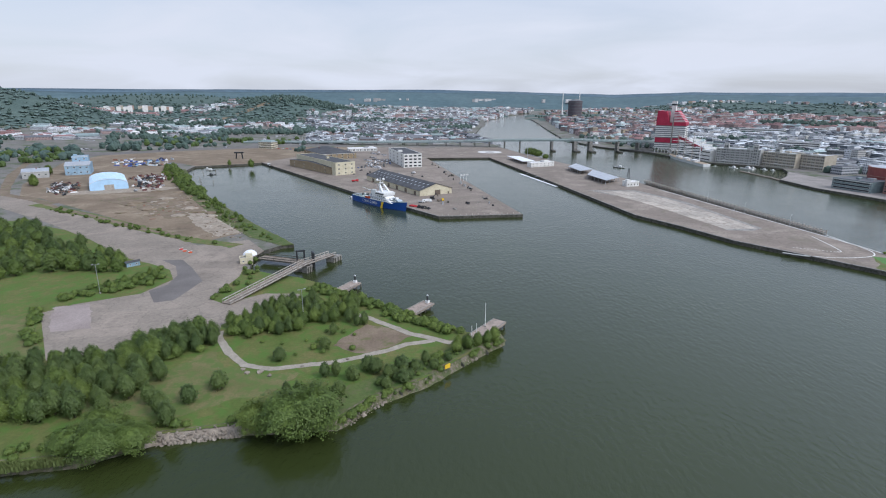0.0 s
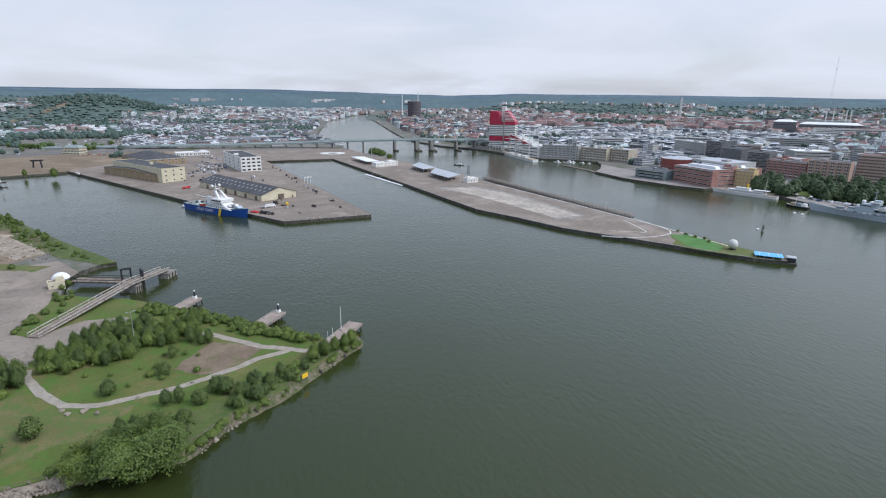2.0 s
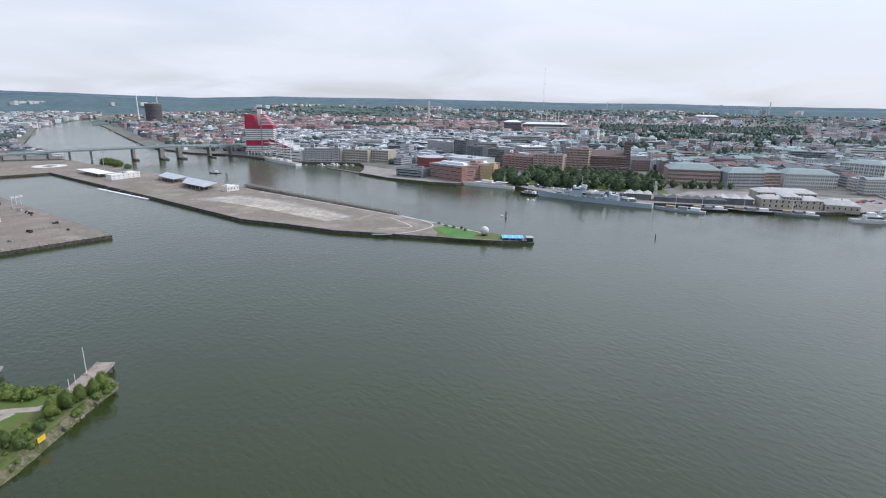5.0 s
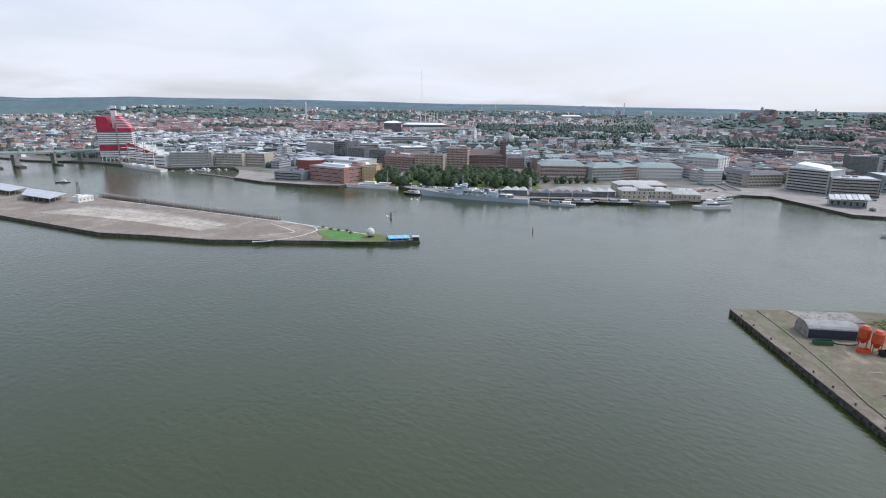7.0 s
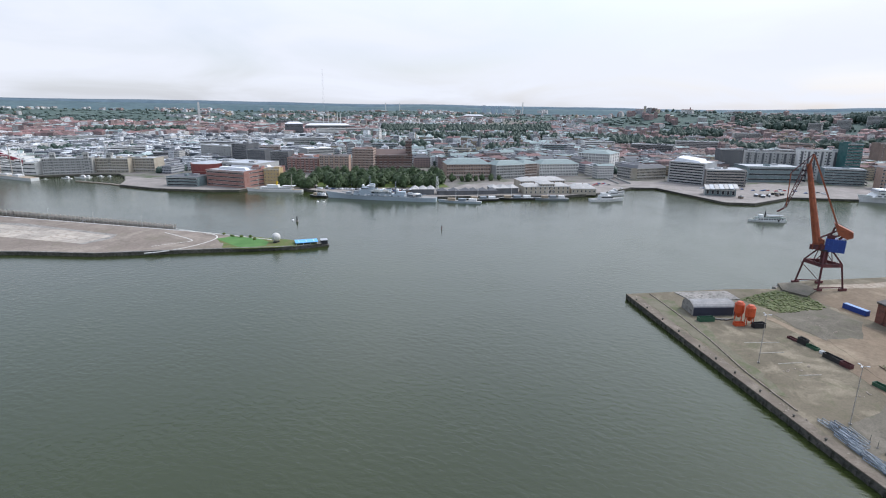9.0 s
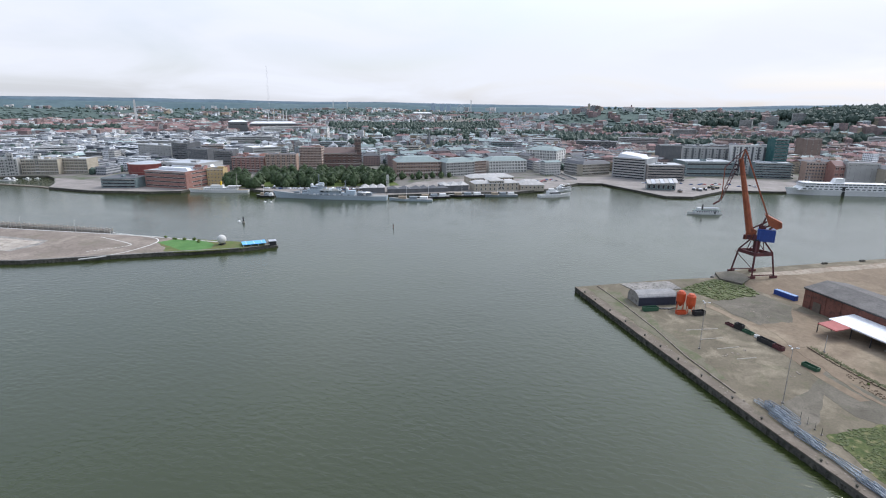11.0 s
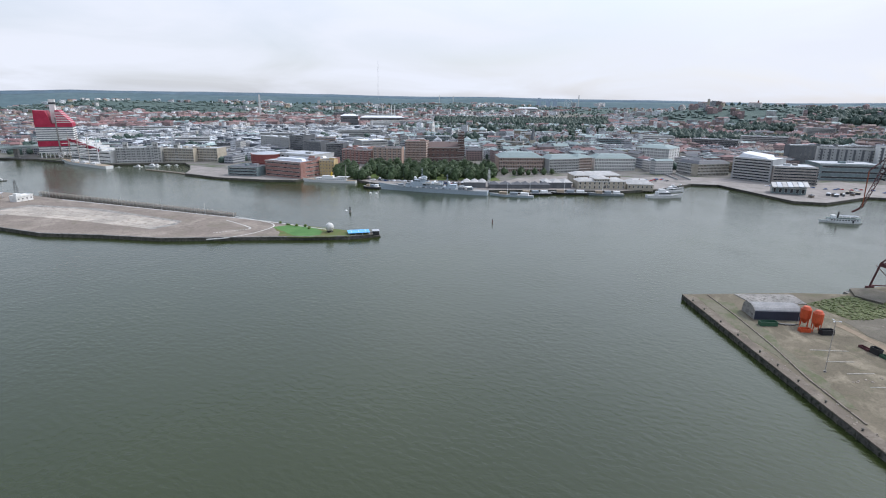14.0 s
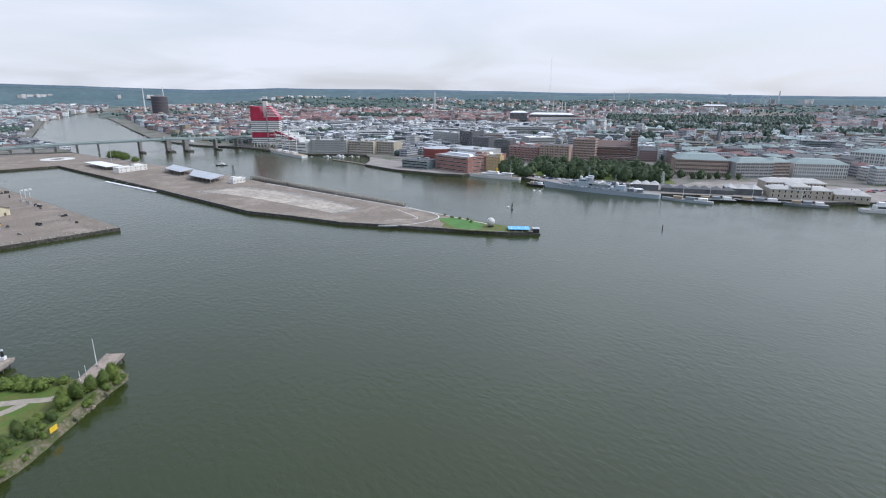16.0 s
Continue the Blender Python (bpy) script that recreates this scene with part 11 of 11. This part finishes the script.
for s in (-5, 5):
    for q in (-2.5, 2.5):
        bm = bmesh.new()
        bar(bm, (s, q, 0), (s * 0.8, q * 0.6, 9), 0.9)
        part("leg", bm, M_BLACK, ob)
bm = bmesh.new()
box(bm, 0, 0, 9.6, 14, 4, 2)
part("beam", bm, M_BLACK, ob)
building("site_hut", "small white and blue site hut at the yard edge", (-184, 300), (-179, 305), 3, 2.6, 1, 2, M_FADEBLUE, M_FELT, "gable", 0.8, win=(0.8, 0.8), cornice=False)
ob = thing("storage_tent", "small white dome tent near the ramp", "tent", -121.5, 327, DECK, 20)
bm = bmesh.new()
bmesh.ops.create_uvsphere(bm, u_segments=12, v_segments=8, radius=3.4)
bmesh.ops.delete(bm, geom=[v for v in bm.verts if v.co.z < -0.1], context="VERTS")
for v in bm.verts:
    v.co.x *= 1.3
part("dome", bm, M_WHITEROOF, ob, smooth=True)
bm = bmesh.new()
box(bm, 0, -3.35, 1.0, 1.8, 0.3, 2.0)
part("door_flap", bm, M_GALV, ob)
building("ramp_hut", "small flat-roofed concrete hut among bushes", (-120.5, 307.5), (-114, 310.5), 5, 3, 1, 2, M_CREAM, M_CONC, "flat", win=(0.9, 0.9), cornice=False)
for x, y, k in ((-170, 338, 1), (-166, 334, 0), (-161, 331, 0)):
    ob = thing("road_barrier", "red and white barrier on the yard road", "barrier", x, y, DECK + 0.07, 30, "yard barriers")
    bm = bmesh.new()
    box(bm, 0, 0, 0.5, 2.4, 0.6, 1.0, taper=0.7)
    part("block", bm, M_RED if k else M_ORANGE, ob)
    bm = bmesh.new()
    box(bm, 0, 0, 1.1, 2.4, 0.2, 0.25)
    part("top_rail", bm, M_WHITE, ob)

# loose steel, timber and rubble lying about the works yard
def litter(name, label, outlines, count, seed, materials, low, high, thin=1.0):
    rnd = random.Random(seed)
    bm = bmesh.new()
    for poly in outlines:
        xs, ys = [p[0] for p in poly], [p[1] for p in poly]
        made = 0
        while made < count:
            x, y = rnd.uniform(min(xs), max(xs)), rnd.uniform(min(ys), max(ys))
            made += 1
            if not inside((x, y), poly) or inside((x, y), [(-372, 550), (-330, 570), (-366, 640), (-412, 614)]):
                continue
            a, b, h = rnd.uniform(low, high), rnd.uniform(low, high) * 0.5, rnd.uniform(low, high) * 0.5 * thin
            tn, mt = rnd.uniform(0, 180), rnd.randrange(len(materials))
            box(bm, x, y, DECK + h / 2 + 0.1, a * rnd.uniform(1, 2.2), b, h, tn, mat=mt, taper=rnd.uniform(0.6, 1))
            if rnd.random() < 0.35 * thin:
                bar(bm, (x - a, y, DECK + h), (x + a, y + b, DECK + h * 2.2), 0.3, mat=mt)
    return obj(name, bm, materials, label, "clutter", "stuff")


litter("yard_clutter", "rusty steel parts, crates and buoys strewn round the tent hall", [[(-440, 606), (-412, 616), (-378, 550), (-378, 532), (-400, 540)], [(-385, 640), (-356, 690), (-300, 575), (-322, 556), (-362, 640)]], 240, 71, [M_RUST, M_STEEL, M_CRANED, M_WHITE, M_WALLC, M_GALV], 1.2, 3.6)
litter("tarpaulin_rows", "stacks under blue and white covers behind the works yard", [[(-508, 838), (-415, 838), (-376, 754), (-461, 756)]], 110, 72, [M_FADEBLUE, M_WHITE, M_BLUE, M_STEEL, M_RUST], 2.0, 6.0, 0.7)
litter("yard_rubble", "pale broken concrete and sand heaps near the ramp", [[(-214, 466), (-163, 430), (-141, 368), (-168, 371)]], 260, 73, [M_PALE, M_SAND, M_GRAVEL], 0.5, 1.8, 0.7)
litter("yard_timber", "rows of old planks and beams on the bare yard", [[(-290, 487), (-259, 552), (-215, 466), (-234, 415)]], 150, 74, [M_EARTH, M_SAND, M_RUST, M_WOOD], 1.2, 4.2, 0.3)
for x, y in ((-342, 728), (-334, 722), (-318, 716), (-306, 728), (-296, 655), (-288, 640), (-280, 622), (-270, 632)):
    ob = thing("mooring_pile", "grey timber mooring pile in the basin", "pile", x, y, -1, 0, "basin piles")
    rod(ob, "shaft", M_WOOD, (0, 0, 0), (0.2, 0.1, 5.2), 0.3, 0.25)
# heaps of spoil and gravel in the works yard
rnd = random.Random(64)
for k in range(26):
    x, y = rnd.uniform(-300, -190), rnd.uniform(430, 560)
    if not inside((x, y), [(-370, 520), (-313, 465), (-170, 362), (-150, 400), (-207, 475), (-268, 562), (-320, 570)]):
        continue
    r = rnd.uniform(2.5, 6)
    bm = bmesh.new()
    bmesh.ops.create_icosphere(bm, subdivisions=2, radius=1.0)
    bmesh.ops.delete(bm, geom=[v for v in bm.verts if v.co.z < -0.25], context="VERTS")
    for v in bm.verts:
        q = 1 + 0.35 * noise.noise(v.co * 1.7 + Vector((k, 0, 0)))
        v.co = Vector((v.co.x * r * q * 1.4, v.co.y * r * q, max(v.co.z, -0.2) * r * 0.28 * q))
    obj("spoil_mound", bm, rnd.choice((M_SAND, M_GRAVEL, M_EARTH)), "low mound of brown spoil in the works yard", "mound").location = (x, y, DECK + 0.1)
# cars, stalls and clutter on the south quays
rnd = random.Random(65)
A, Bq = Vector((506, 430)), Vector((548, 288))
for k in range(16):
    p = A.lerp(Bq, (k + rnd.random() * 0.6) / 16) + Vector((rnd.uniform(3, 9), 0))
    car(rnd.randrange(5), p.x, p.y, -73 + rnd.uniform(-6, 6), "cars on the museum quay", False)
for k in range(20):
    p = Vector((716, 108)).lerp(Vector((660, 175)), rnd.random()) + Vector((rnd.uniform(5, 26), rnd.uniform(5, 24)))
    if not built_on(p.x, p.y):
        car(rnd.randrange(5), p.x, p.y, 130 + rnd.uniform(-8, 8), "cars on the canal plaza", False)
for k in range(22):
    p = Vector((752, 20)).lerp(Vector((775, -120)), rnd.random()) + Vector((rnd.uniform(-6, 18), 0))
    if not built_on(p.x, p.y):
        car(rnd.randrange(5), p.x, p.y, 100 + rnd.uniform(-12, 12), "cars behind the promontory", False)
for k in range(26):
    t0 = rnd.random()
    p = (Vector((500, 455)).lerp(Vector((545, 275)), t0) + Vector((rnd.uniform(6, 16), 0))) if k < 14 else (Vector((664, -34)).lerp(Vector((740, -90)), t0) + Vector((rnd.uniform(8, 30), rnd.uniform(0, 20))))
    if built_on(p.x, p.y):
        continue
    kind = k % 3
    ob = thing("quay_stall", ("white canvas market stall", "grey wooden kiosk", "striped pale awning stall")[kind] + " on the promenade", "stall", p.x, p.y, DECK + 0.06, rnd.uniform(0, 180), "quay stalls")
    w = rnd.uniform(2.5, 5)
    bm = bmesh.new()
    box(bm, 0, 0, 1.2, w, w * 0.7, 2.4)
    part("counter", bm, (M_DKGREY, M_WOOD, M_STEEL)[kind], ob)
    bm = bmesh.new()
    v = [bm.verts.new(q) for q in ((-w * 0.6, -w * 0.45, 2.5), (w * 0.6, -w * 0.45, 2.5), (w * 0.6, w * 0.45, 2.5), (-w * 0.6, w * 0.45, 2.5), (0, 0, 3.8))]
    for i in range(4):
        bm.faces.new((v[i], v[(i + 1) % 4], v[4]))
    bm.faces.new((v[3], v[2], v[1], v[0]))
    part("canopy", bm, (M_WHITEROOF, M_DFELT, M_BEIGE)[kind], ob)
